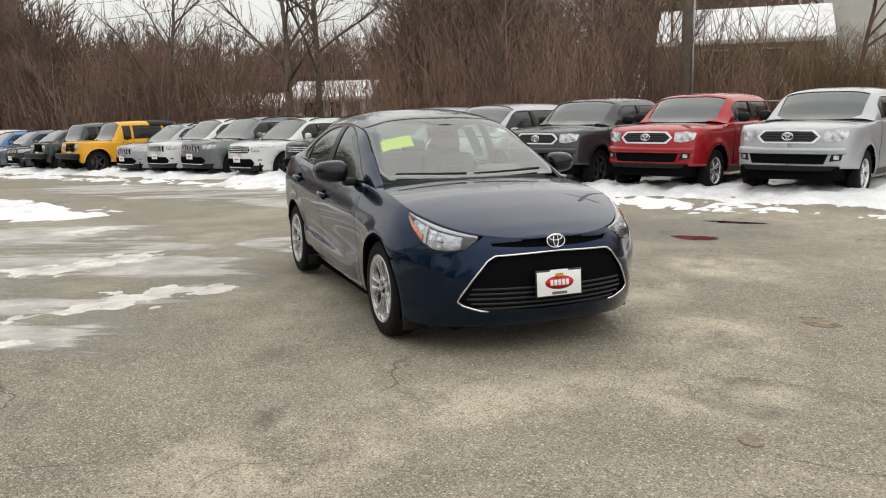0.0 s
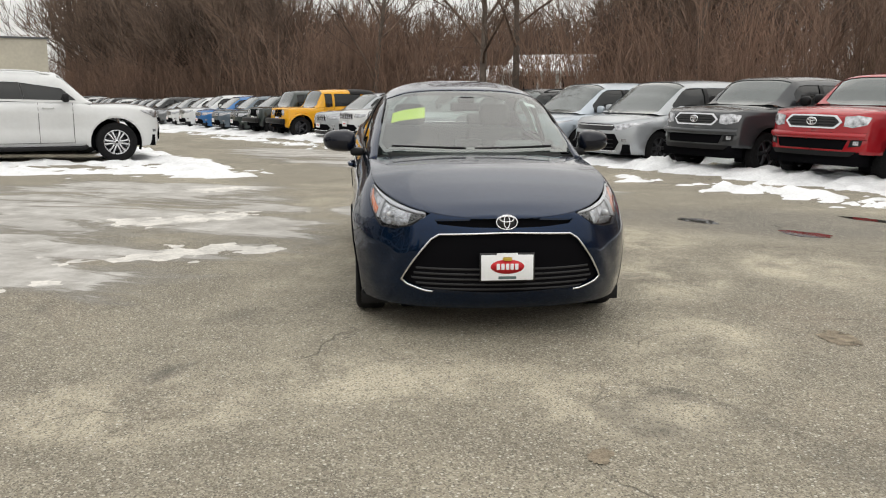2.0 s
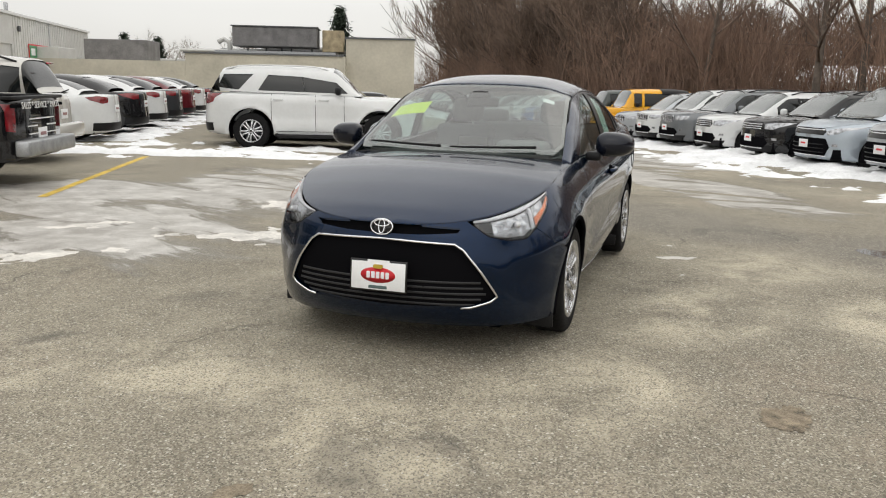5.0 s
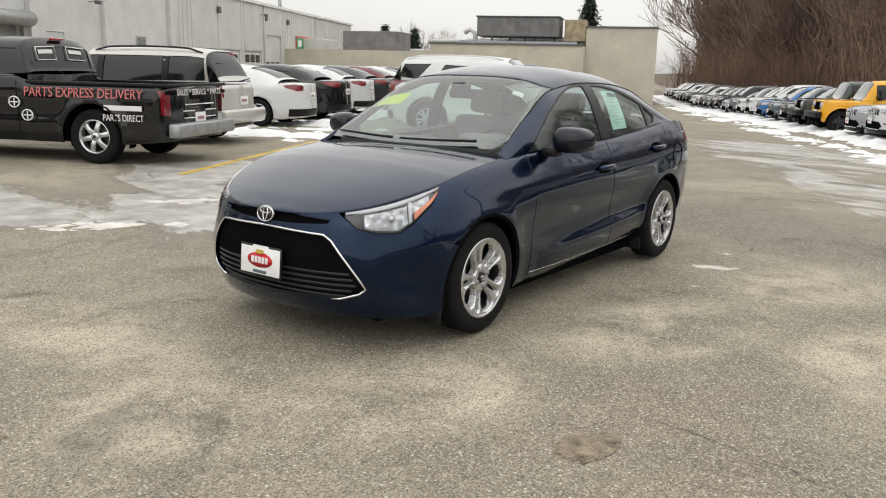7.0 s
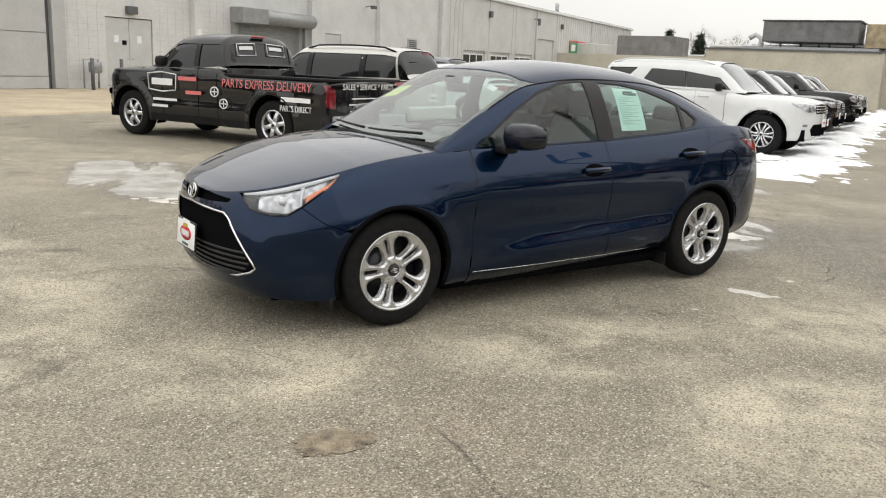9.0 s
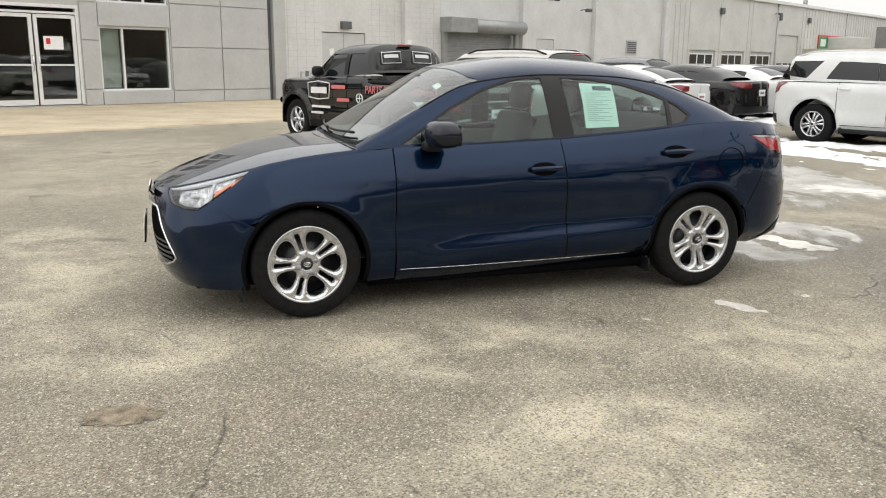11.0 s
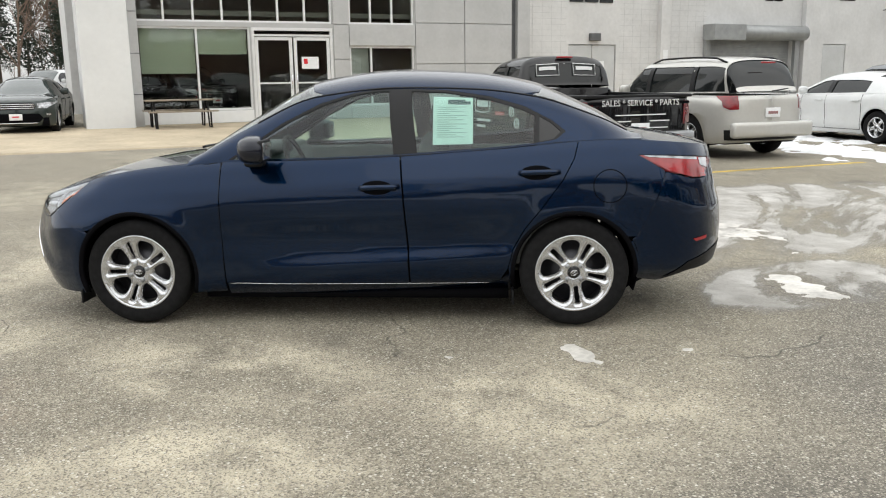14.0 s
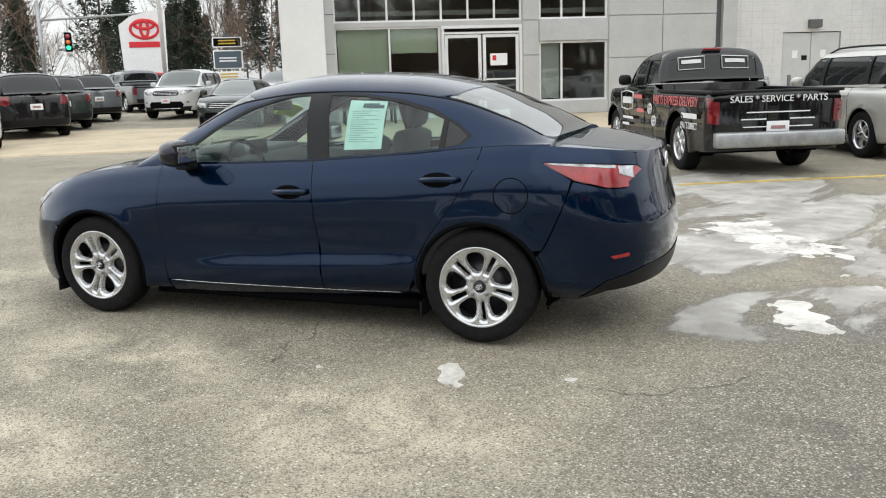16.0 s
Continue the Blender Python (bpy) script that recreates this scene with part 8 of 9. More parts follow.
def tree_segments(seed, height, spread=0.45, limbs=9, subs=6, twigs=5, lean=0.0):
    """Tapered segments (start, end, two radii, level) of a bare tree."""
    rs = random.Random(seed)
    out = []

    def rnd_dir(d, ang):
        o = d.orthogonal().normalized()
        o.rotate(Matrix.Rotation(rs.random() * 2 * math.pi, 3, d))
        return (d * math.cos(ang) + o * math.sin(ang)).normalized()

    def grow(p, d, length, r, level, n_seg):
        pts = [p]
        for k in range(n_seg):
            d = (d + Vector((rs.uniform(-1, 1), rs.uniform(-1, 1), rs.uniform(-0.3, 1))) * (0.10 + 0.05 * level)).normalized()
            q = p + d * length / n_seg
            out.append((p, q, r * (1 - 0.8 * k / n_seg), r * (1 - 0.8 * (k + 1) / n_seg), level))
            p = q
            pts.append((p, d, r * (1 - 0.8 * (k + 1) / n_seg)))
        return pts
    trunk_h = height * rs.uniform(0.75, 0.9)
    r0 = height * 0.013
    trunk = grow(Vector((0, 0, -0.3)), Vector((lean, lean * 0.4, 1)).normalized(), trunk_h, r0, 0, 6)
    for k in range(limbs):
        f = 0.25 + 0.75 * (k + rs.random()) / limbs
        i = min(5, int(f * 6))
        a, b = out[i][0], out[i][1]
        p = a.lerp(b, f * 6 - i)
        d = rnd_dir(Vector((0, 0, 1)), rs.uniform(0.5, 1.0) * (0.6 + spread))
        l1 = height * (0.42 - 0.25 * f) * rs.uniform(0.8, 1.25) * (0.7 + spread)
        base = len(out)
        grow(p, d, l1, r0 * (0.62 - 0.4 * f), 1, 4)
        mine = out[base:]
        for j in range(subs):
            g = 0.25 + 0.75 * (j + rs.random()) / subs
            sgm = mine[min(3, int(g * 4))]
            q = sgm[0].lerp(sgm[1], g * 4 % 1)
            dd = rnd_dir((sgm[1] - sgm[0]).normalized(), rs.uniform(0.4, 0.9))
            dd.z += 0.25
            b2 = len(out)
            l2 = l1 * rs.uniform(0.30, 0.55)
            grow(q, dd.normalized(), l2, r0 * 0.15, 2, 2)
            sub = out[b2:]
            for t in range(twigs):
                s2 = sub[rs.randrange(2)]
                q2 = s2[0].lerp(s2[1], rs.random())
                d2 = rnd_dir((s2[1] - s2[0]).normalized(), rs.uniform(0.3, 0.9))
                d2.z += 0.3
                grow(q2, d2.normalized(), l2 * rs.uniform(0.5, 1.0), 0.011, 3, 1)
    return out


def prisms(segs, thick=1.0, least=0.009):
    """Three-sided bars for all segments at once: verts and triangles."""
    p0, p1 = np.array([tuple(s[0]) for s in segs]), np.array([tuple(s[1]) for s in segs])
    r0, r1 = np.array([s[2] for s in segs]) * thick, np.array([s[3] for s in segs]) * thick
    r0, r1 = np.maximum(r0, least), np.maximum(r1, least * 0.7)
    d = p1 - p0
    d /= np.linalg.norm(d, axis=1, keepdims=True)
    ref = np.where(np.abs(d[:, 2:3]) > 0.9, np.array([[1.0, 0, 0]]), np.array([[0, 0, 1.0]]))
    a = np.cross(d, ref)
    a /= np.linalg.norm(a, axis=1, keepdims=True)
    b = np.cross(d, a)
    vs = []
    for p, r in ((p0, r0), (p1, r1)):
        for k in range(3):
            t = 2 * math.pi * k / 3
            vs.append(p + (a * math.cos(t) + b * math.sin(t)) * r[:, None])
    n = len(segs)
    V = np.stack(vs, 1).reshape(-1, 3)
    base = (np.arange(n) * 6)[:, None]
    tri = np.array([[0, 1, 4], [0, 4, 3], [1, 2, 5], [1, 5, 4], [2, 0, 3], [2, 3, 5]])
    F_ = (base[:, :, None] + tri[None]).reshape(-1, 3)
    return V, F_


def quick(name, V, F_, material, parent=None, label=""):
    """A triangle mesh straight from arrays."""
    me = bpy.data.meshes.new(name)
    me.vertices.add(len(V))
    me.vertices.foreach_set("co", np.ascontiguousarray(V, dtype=np.float32).ravel())
    me.loops.add(len(F_) * 3)
    me.loops.foreach_set("vertex_index", np.ascontiguousarray(F_, dtype=np.int32).ravel())
    me.polygons.add(len(F_))
    me.polygons.foreach_set("loop_start", np.arange(0, len(F_) * 3, 3, dtype=np.int32))
    me.materials.append(material)
    me.update(calc_edges=True)
    me.validate()
    ob = new(name, me)
    if parent is not None:
        ob.parent = parent
    if label:
        ob["label"] = label
    return ob


VAR = [tree_segments(s, h, sp_, l, sb, tw) for s, h, sp_, l, sb, tw in ((1, 12, 0.35, 11, 6, 5), (2, 10, 0.5, 10, 6, 5), (3, 14, 0.3, 12, 6, 5), (4, 9, 0.6, 9, 7, 5), (5, 13, 0.4, 11, 6, 5))]
BARS = [prisms(v, 0.95, 0.008) for v in VAR]


def bare_tree(x, y, segs, label, scale=1.0, turn=0.0, group="bare trees"):
    t = thing("bare_tree", Matrix.Translation((x, y, zg(x, y))) @ pose(0, 0, 0, 0, 0, turn) @ Matrix.Scale(scale, 4), label, "tree", group)
    lo = [s for s in segs if s[4] <= 1]
    hi = [s for s in segs if s[4] > 1]
    bm = bmesh.new()
    k = 0
    for s in segs:
        if s[4] == 0:
            add_tube(bm, [s[0], s[1]], s[2], 8, s[3], cap=False)
    part("trunk", bm, M["bark"], t)
    tagged(quick("crown", *prisms([s for s in lo if s[4] == 1] + hi), M["twig"], t), kind="stuff")
    return t


# two large trees between the lot and the houses, seen apart from the wood
bare_tree(-6.2, 34.0, tree_segments(21, 13, 0.75, 13, 8, 7, 0.05), "tall bare spreading tree behind the parked cars", 1.0, 20)
bare_tree(-5.0, 36.5, tree_segments(22, 13, 0.6, 12, 8, 7, 0.22), "leaning bare tree with a forked trunk", 1.0, 150)
near = [copy_thing(bare_tree(-13.0, 40.0, VAR[0], "bare brown tree at the edge of the wood"), Matrix.Translation((2.0, 33.0, zg(2.0, 33.0))))]
proto = [o for o in scene.objects if o.name.startswith("bare_tree") and o.parent is None]
rs = random.Random(77)
for k in range(26):
    s, t = rs.uniform(-22, 62), rs.uniform(22.5, 29)
    p = Vector((5.5, 13.4)) + ROW * s + OUT * (t - 13.65)
    az = math.degrees(math.atan2(-p.x, p.y))
    if (4.2 < p.x < 9.0 and p.y < 30) or az < -9 or 3 < az < 11:
        continue
    sc_ = rs.uniform(0.5, 0.85) if az < 12 else rs.uniform(0.32, 0.55)
    copy_thing(proto[k % len(proto)], Matrix.Translation((p.x, p.y, zg(p.x, p.y))) @ pose(0, 0, 0, 0, 0, rs.uniform(0, 360)) @ Matrix.Scale(sc_, 4))


def planted(name, spots, bars, material, label, lift=0.0):
    """Many trees as one far wood."""
    Vs, Fs, k = [], [], 0
    for x, y, sc_, a, i in spots:
        V, F_ = bars[i % len(bars)]
        c, s_ = math.cos(a), math.sin(a)
        R = np.array([[c, -s_, 0], [s_, c, 0], [0, 0, 1]])
        Vs.append((V * sc_) @ R.T + np.array([x, y, zg(x, y) + lift]))
        Fs.append(F_ + k)
        k += len(V)
    ob = quick(name, np.vstack(Vs), np.vstack(Fs), material)
    return tagged(ob, label, "wood", kind="stuff")


spots = []
for k in range(430):
    s, t = (rs.uniform(-30, 88), 27 + 50 * rs.random() ** 1.3) if k < 230 else (rs.uniform(45, 150), rs.uniform(21, 50)) if k < 380 else (rs.uniform(-40, 60), rs.uniform(75, 120))
    p = Vector((5.5, 13.4)) + ROW * s + OUT * (t - 13.65)
    az = math.degrees(math.atan2(-p.x, p.y))
    if (3.5 < az < 10.5 and p.y < 78) or ((11 < az < 15.5 or 21 < az < 26) and p.y < 78 and rs.random() < 0.6):
        continue
    if (-1 < az < 14 and p.y < 80 and rs.random() < 0.72) or (az < -8 and p.length < 50 and rs.random() < 0.9):
        continue
    spots.append((p.x, p.y, rs.uniform(0.32, 0.58) if 9 < az < 27 else rs.uniform(0.65, 1.15), rs.uniform(0, 6.28), rs.randrange(5)))
planted("bare_wood", spots, BARS, M["twig"], "dense leafless brown wood on the bank")
# the wood closing the view on the hillside behind
FAR = [prisms(tree_segments(s, 11, sp_, 9, 5, 5), 1.1, 0.026) for s, sp_ in ((31, 0.4), (32, 0.5), (33, 0.35), (34, 0.6))]
spots = []
for k in range(330):
    az = rs.uniform(-26, 36)
    d = rs.uniform(84, 118) if 2 < az < 27 else rs.uniform(50, 95)
    if az < 2 and rs.random() < 0.35:
        continue
    if az < -12 and d < 64:
        continue
    el = 10.5 if az < 2 else 5.6 if az < 27 else 7.5
    x, y = -d * math.sin(radians(az)), d * math.cos(radians(az))
    if OUT.x * x + OUT.y * y < 23:
        continue
    sc_ = (1.4 + math.tan(radians(el)) * d * rs.uniform(0.7, 1.06) - zg(x, y)) / 11
    if sc_ > 0.2:
        spots.append((x, y, sc_, rs.uniform(0, 6.28), rs.randrange(4)))
for k in range(80):
    az = radians(rs.uniform(29.5, 41))
    d = 16.2 / (OUT.y * math.cos(az) - OUT.x * math.sin(az)) + 35 * rs.random() ** 1.5
    x, y = 5 - d * math.sin(az), 3.8 + d * math.cos(az)
    spots.append((x, y, (1.4 + math.tan(radians(rs.uniform(5.5, 9.0))) * d - zg(x, y)) / 11, rs.uniform(0, 6.28), rs.randrange(4)))
planted("hillside_wood", spots, FAR, M["twig"], "leafless brown wood closing the hillside")
# thicket of saplings along the foot of the bank
sap = []
for q in range(4):
    r2 = random.Random(200 + q)
    sg = []
    for k in range(70):
        p = Vector((r2.uniform(-2.5, 2.5), r2.uniform(-1.5, 1.5), -0.1))
        d = Vector((r2.uniform(-0.35, 0.35), r2.uniform(-0.35, 0.35), 1)).normalized()
        l = r2.uniform(1.6, 4.6)
        m1 = p + d * l * 0.5
        e = m1 + (d + Vector((r2.uniform(-0.3, 0.3), r2.uniform(-0.3, 0.3), 0))).normalized() * l * 0.5
        sg += [(p, m1, 0.018, 0.013, 0), (m1, e, 0.013, 0.006, 0)]
        for j in range(5):
            b = p.lerp(e, r2.uniform(0.3, 0.95))
            sg.append((b, b + Vector((r2.uniform(-1, 1), r2.uniform(-1, 1), r2.uniform(0.3, 1.2))).normalized() * l * r2.uniform(0.12, 0.3), 0.009, 0.005, 1))
    sap.append(prisms(sg))
spots = []
for k in range(230):
    s, t = rs.uniform(-28, 140), 21.5 + 14 * rs.random() ** 1.5
    p = Vector((5.5, 13.4)) + ROW * s + OUT * (t - 13.65)
    az = math.degrees(math.atan2(-p.x, p.y))
    if 4.3 < az < 9.8 and t > 24:
        continue
    if (3 < az < 12 and rs.random() < 0.6) or (az < -9 and rs.random() < 0.75):
        continue
    spots.append((p.x, p.y, rs.uniform(0.8, 1.25) * (1.35 if s > 30 else 1.0), rs.uniform(0, 6.28), rs.randrange(4)))
planted("thicket", spots, sap, M["brush"], "brown leafless thicket along the bank")


def pine_bars(seed, height, bushy=1.0):
    r2 = random.Random(seed)
    sg = [(Vector((0, 0, -0.3)), Vector((0, 0, height)), height * 0.012, 0.02, 0)]
    V0, F0 = prisms(sg)
    vs, fs, k = [V0], [F0], len(V0)
    n_ = int(560 * bushy)
    pts, tris = [], []
    for i in range(n_):
        f = r2.random() ** 0.8
        z = height * (0.22 + 0.78 * f)
        rad = height * 0.25 * bushy * (1 - f) ** 0.75 * (0.45 + 0.55 * abs(math.sin(f * 17 + 0.6 * math.sin(i)))) * r2.uniform(0.5, 1.15) * (1 if r2.random() > 0.25 else 0.5) + 0.1
        a = r2.uniform(0, 6.283)
        tip = Vector((rad * math.cos(a), rad * math.sin(a), z - rad * 0.12))
        for j in range(8):
            c = tip.lerp(Vector((0, 0, z)), r2.random() * 0.6) + Vector((r2.gauss(0, 0.14), r2.gauss(0, 0.14), r2.gauss(0, 0.14)))
            e = [Vector((r2.gauss(0, 1), r2.gauss(0, 1), r2.gauss(0, 0.5))).normalized() * r2.uniform(0.11, 0.33) for _ in range(3)]
            b = len(pts)
            pts += [c + e[0], c + e[1], c + e[2] * 0.5]
            tris.append((b, b + 1, b + 2))
    vs.append(np.array([tuple(p) for p in pts]))
    fs.append(np.array(tris) + k)
    return np.vstack(vs), np.vstack(fs), len(F0)


PINES = [pine_bars(1, 12), pine_bars(2, 9, 1.3), pine_bars(3, 14, 0.9)]


def pine(x, y, z, i, sc_, label, group="pines"):
    t = thing("pine_tree", Matrix.Translation((x, y, z)) @ pose(0, 0, 0, 0, 0, 40 * i) @ Matrix.Scale(sc_, 4), label, "tree", group)
    V, F_, n0 = PINES[i]
    quick("trunk", V[:6], F_[:n0], M["bark"], t)
    quick("crown", V[6:], F_[n0:] - 6, M["needle"], t)
    return t


for x, y, z, i, sc_ in ((-70, 70, -2, 1, 1.30), (-92, 55.5, -3, 1, 1.05), (-88, 57.5, -3, 1, 1.0), (-98, 57, -3, 1, 0.9)):
    pine(x, y, z, i, sc_, "dark green pine standing above the far roofs")
for k in range(34):
    a, d = radians(rs.uniform(133, 166)), rs.uniform(70, 120)
    pine(4 - d * math.sin(a), 10.8 + d * math.cos(a), 0.3, rs.randrange(3), rs.uniform(0.75, 1.25), "dark green roadside pine", "roadside pines")
spots = []
for k in range(70):
    a, d = radians(rs.uniform(128, 168)), rs.uniform(62, 130)
    spots.append((4 - d * math.sin(a), 10.8 + d * math.cos(a), rs.uniform(0.6, 1.1), rs.uniform(0, 6.28), rs.randrange(5)))
for k in range(30):
    a, d = radians(rs.uniform(44, 62)), rs.uniform(110, 150)
    spots.append((5 - d * math.sin(a), 3 + d * math.cos(a), rs.uniform(0.4, 0.7), rs.uniform(0, 6.28), rs.randrange(5)))
planted("far_wood", spots, BARS, M["twig"], "leafless trees across the road")

# ---- houses on the bank ----
M["siding"] = mat("white_siding", (0.62, 0.62, 0.58), 0.7, 0, 0.06, 1)
M["tan_siding"] = mat("tan_siding", (0.36, 0.29, 0.20), 0.75, 0, 0.08, 1)


def house(x, y, z, ang, w, d, h, rh, wall, label, windows, overhang=0.5):
    """A small house with a gabled, snow-covered roof; its ridge runs along its width."""
    t = thing("house", Matrix.Translation((x, y, z)) @ pose(0, 0, 0, 0, 0, ang), label, "house", "houses on the bank")
    part("wall", box((w, d, h + 1.5), (0, 0, h / 2 - 0.75)), wall, t, smooth=False)
    for sx in (-1, 1):
        bm = bmesh.new()
        lo_ = [[bm.verts.new((sx * (w / 2 - k), a, z)) for a, z in ((-d / 2, h), (d / 2, h), (0, h + rh))] for k in (0, 0.12)]
        bm.faces.new(lo_[0]), bm.faces.new(lo_[1][::-1])
        for i in range(3):
            bm.faces.new((lo_[0][i], lo_[0][(i + 1) % 3], lo_[1][(i + 1) % 3], lo_[1][i]))
        part("gable", bm, wall, t, smooth=False)
    a = math.atan2(rh, d / 2)
    ln = math.hypot(rh, d / 2) + overhang
    for sy_ in (-1, 1):
        r = part("roof", box((w + 2 * overhang, ln, 0.14), (0, 0, 0), 0.03), M["snow"], t, "snow-covered roof slope", smooth=False)
        r.matrix_basis = Matrix.Translation((0, sy_ * (d / 4 + overhang / 2 * math.cos(a)), h + rh / 2 - overhang / 2 * math.sin(a) + 0.07)) @ pose(0, 0, 0, -sy_ * math.degrees(a), 0, 0)
    part("fascia", box((w + 2 * overhang, 0.06, 0.22), (0, -d / 2 - overhang * math.cos(a), h - overhang * math.sin(a) - 0.02)), M["siding"], t, smooth=False)
    for wx, wz, ww, wh in windows:
        wn = part("window", box((ww + 0.16, 0.06, wh + 0.16), (wx, -d / 2 - 0.03, wz)), M["white_plastic"], t, smooth=False)
        part("pane", box((ww, 0.02, wh), (wx, -d / 2 - 0.07, wz)), M["tint"], wn, smooth=False)
    return t


house(-9.2, 76.5, zg(-9.2, 74.0) - 0.2, -7, 6.6, 5.0, 3.1, 1.25, M["siding"], "small white house with a snowy roof and porch", [(-1.6, 1.9, 1.6, 1.3), (0.4, 1.9, 0.9, 1.3), (2.0, 1.9, 1.2, 1.3)])
house(-19.0, 80.0, zg(-19, 77) - 0.2, -5, 9.0, 5.0, 2.6, 1.2, M["siding"], "low white house with a snowy roof", [(-2, 1.6, 1.2, 1.0), (2, 1.6, 1.2, 1.0)])
house(-33.0, 76.0, zg(-33, 73) - 0.2, 8, 9.0, 5.0, 2.6, 1.2, M["siding"], "low shed with a snowy roof", [(-2, 1.6, 1.0, 0.9)])
house(19.0, 53.7, 2.9, -19, 9.0, 6.0, 2.7, 1.9, M["tan_siding"], "tan house with a snow-covered roof", [(-1.5, 1.4, 1.4, 1.1), (1.8, 1.4, 1.4, 1.1)])
house(28.5, 55.0, 4.0, 60, 8.0, 6.5, 4.2, 2.0, M["siding"], "white clapboard house with a gable", [(0.5, 3.2, 0.9, 1.3), (-2.5, 3.2, 0.9, 1.3)])
# brown shrubs by the tan house
spots = [(rs.uniform(9, 22), rs.uniform(31, 44), rs.uniform(0.6, 1.0), rs.uniform(0, 6.28), rs.randrange(4)) for k in range(44)]
M["shrub"] = mat("shrub_twigs", (0.16, 0.105, 0.06), 0.9, 0, 0.25, 0.5)
planted("shrubs", spots, sap, M["shrub"], "tan-brown leafless shrubs before the house")
pine(19.5, 36.5, zg(19.5, 36.5), 1, 0.28, "small dark evergreen bush", "bushes")

# utility pole, wires, fence
pl = thing("utility_pole", Matrix.Translation((6.72, 23.3, zg(6.72, 23.3))), "grey weathered wooden utility pole with cables", "pole")
part("pole", tube([(0, 0, -0.5), (0, 0, 11)], 0.15, 12, 0.11), M["pole_wood"], pl)
part("crossarm", box((2.2, 0.1, 0.12), (0, 0, 10.2), 0.01), M["pole_wood"], pl)
part("conduit", tube([(0.16, -0.05, 0), (0.16, -0.05, 5.0)], 0.03, 6), M["steel"], pl)
for k, (z0, far, z1, sag) in enumerate(((9.2, (-48.4, 88), 15.4 + zg(-48, 88), 2.2), (8.4, (-47.6, 88), 14.4 + zg(-48, 88), 2.2), (7.6, (-48, 87.8), 12.6 + zg(-48, 88), 2.0))):
    a, b = Vector((6.72, 23.3, z0)), Vector((*far, z1))
    pts = []
    for i in range(25):
        f = i / 24
        p = a.lerp(b, f)
        pts.append(p - Vector((0, 0, sag * 4 * f * (1 - f))))
    c = part("overhead_cable", tube(pts, 0.016, 4), M["void"])
    tagged(c, "thin black overhead cable along the wood", "cable", "overhead cables")
fp = thing("utility_pole", Matrix.Translation((-48, 88, zg(-48, 88))), "distant wooden utility pole above the wood", "pole")
part("pole", tube([(0, 0, -0.5), (0, 0, 17)], 0.20, 8, 0.14), M["pole_wood"], fp)
part("crossarm", box((2.6, 0.14, 0.16), (0, 0, 15.6), 0.01, Euler((0, 0, radians(30))).to_matrix()), M["pole_wood"], fp)
part("transformer", tube([(0.35, -0.25, 12.8), (0.35, -0.25, 13.9)], 0.26, 10), M["steel"], fp)
fn_ = thing("chain_fence", Matrix(), "low steel post and wire fence behind the row", "fence")
prev = None
for k in range(26):
    p = Vector((5.5, 13.4)) + ROW * (-8 + 3.0 * k) + OUT * 7.0
    z = zg(p.x, p.y)
    part("post", tube([(p.x, p.y, z - 0.2), (p.x, p.y, z + 1.55)], 0.035, 6), M["steel"], fn_)
    q = Vector((p.x, p.y, z))
    if prev is not None:
        for hh_, r in ((1.5, 0.022), (1.1, 0.006), (0.7, 0.006), (0.3, 0.006)):
            part("rail" if hh_ == 1.5 else "wire", tube([prev + Vector((0, 0, hh_)), q + Vector((0, 0, hh_))], r, 4), M["steel"], fn_)
    prev = q

# ---- the street end of the lot ----
kw = dict(step=0.10)
stand("crossover", "cherokee", -14.2, -17.8, 40, "pearl", "white off-roader with a large chrome grille", "car", "cars at the street end", **kw)
stand("saloon_car", "saloon", -11.9, -11.0, 42, "forest", "dark green-grey saloon with a wide chrome grille", "car", "cars at the street end", **kw)
stand("crossover", "crossover", -23.3, -23.7, 20, "pearl", "white crossover near the street", "car", "cars at the street end", **kw)
stand("crossover", "cherokee", -6.4, -14.1, -100, "black", "black off-roader with its tail to the lane", "car", "cars at the street end", **kw)
stand("crossover", "crossover", -8.35, -16.7, -100, "forest", "dark green crossover with its tail to the lane", "car", "cars at the street end", **kw)
stand("crossover", "crossover", -10.9, -19.7, -100, "grey", "grey crossover with its tail to the lane", "car", "cars at the street end", **kw)
stand("crossover", "crossover", -3.6, -11.4, -100, "pearl", "white crossover with its tail to the lane", "car", "cars at the street end", **kw)
stand("pickup_truck", "tacoma", -15.9, -25.0, -100, "grey", "grey pickup with its tail to the lane", "pickup", "cars at the street end", style="truck", **kw)
stand("pickup_truck", "tacoma", -20.0, -31.0, -100, "red", "red pickup with its tail to the lane", "pickup", "cars at the street end", style="truck", **kw)
stand("delivery_van", "minivan", -22.0, -33.5, 150, "pearl", "long white delivery van", "van", "cars at the street end", **kw)

sg_m = Matrix.Translation((-23.4, -37.0, zg(-23.4, -37.0))) @ pose(0, 0, 0, 0, 0, 119.0 + 32)
sign = thing("dealer_sign", sg_m, "tall white pylon sign with a red emblem and bar", "sign")
bm = bmesh.new()
out = [(-1.25, 0), (1.15, 0), (1.3, 5.6), (0.2, 5.45), (-0.7, 5.2), (-1.4, 4.7)]
fr = [bm.verts.new((x, -0.15, z)) for x, z in out]
bk = [bm.verts.new((x, 0.15, z)) for x, z in out]
bm.faces.new(fr[::-1]), bm.faces.new(bk)
for i in range(6):
    bm.faces.new((fr[i], fr[(i + 1) % 6], bk[(i + 1) % 6], bk[i]))
bmesh.ops.recalc_face_normals(bm, faces=bm.faces)
part("sign_body", bm, M["white_plastic"], sign, smooth=False)
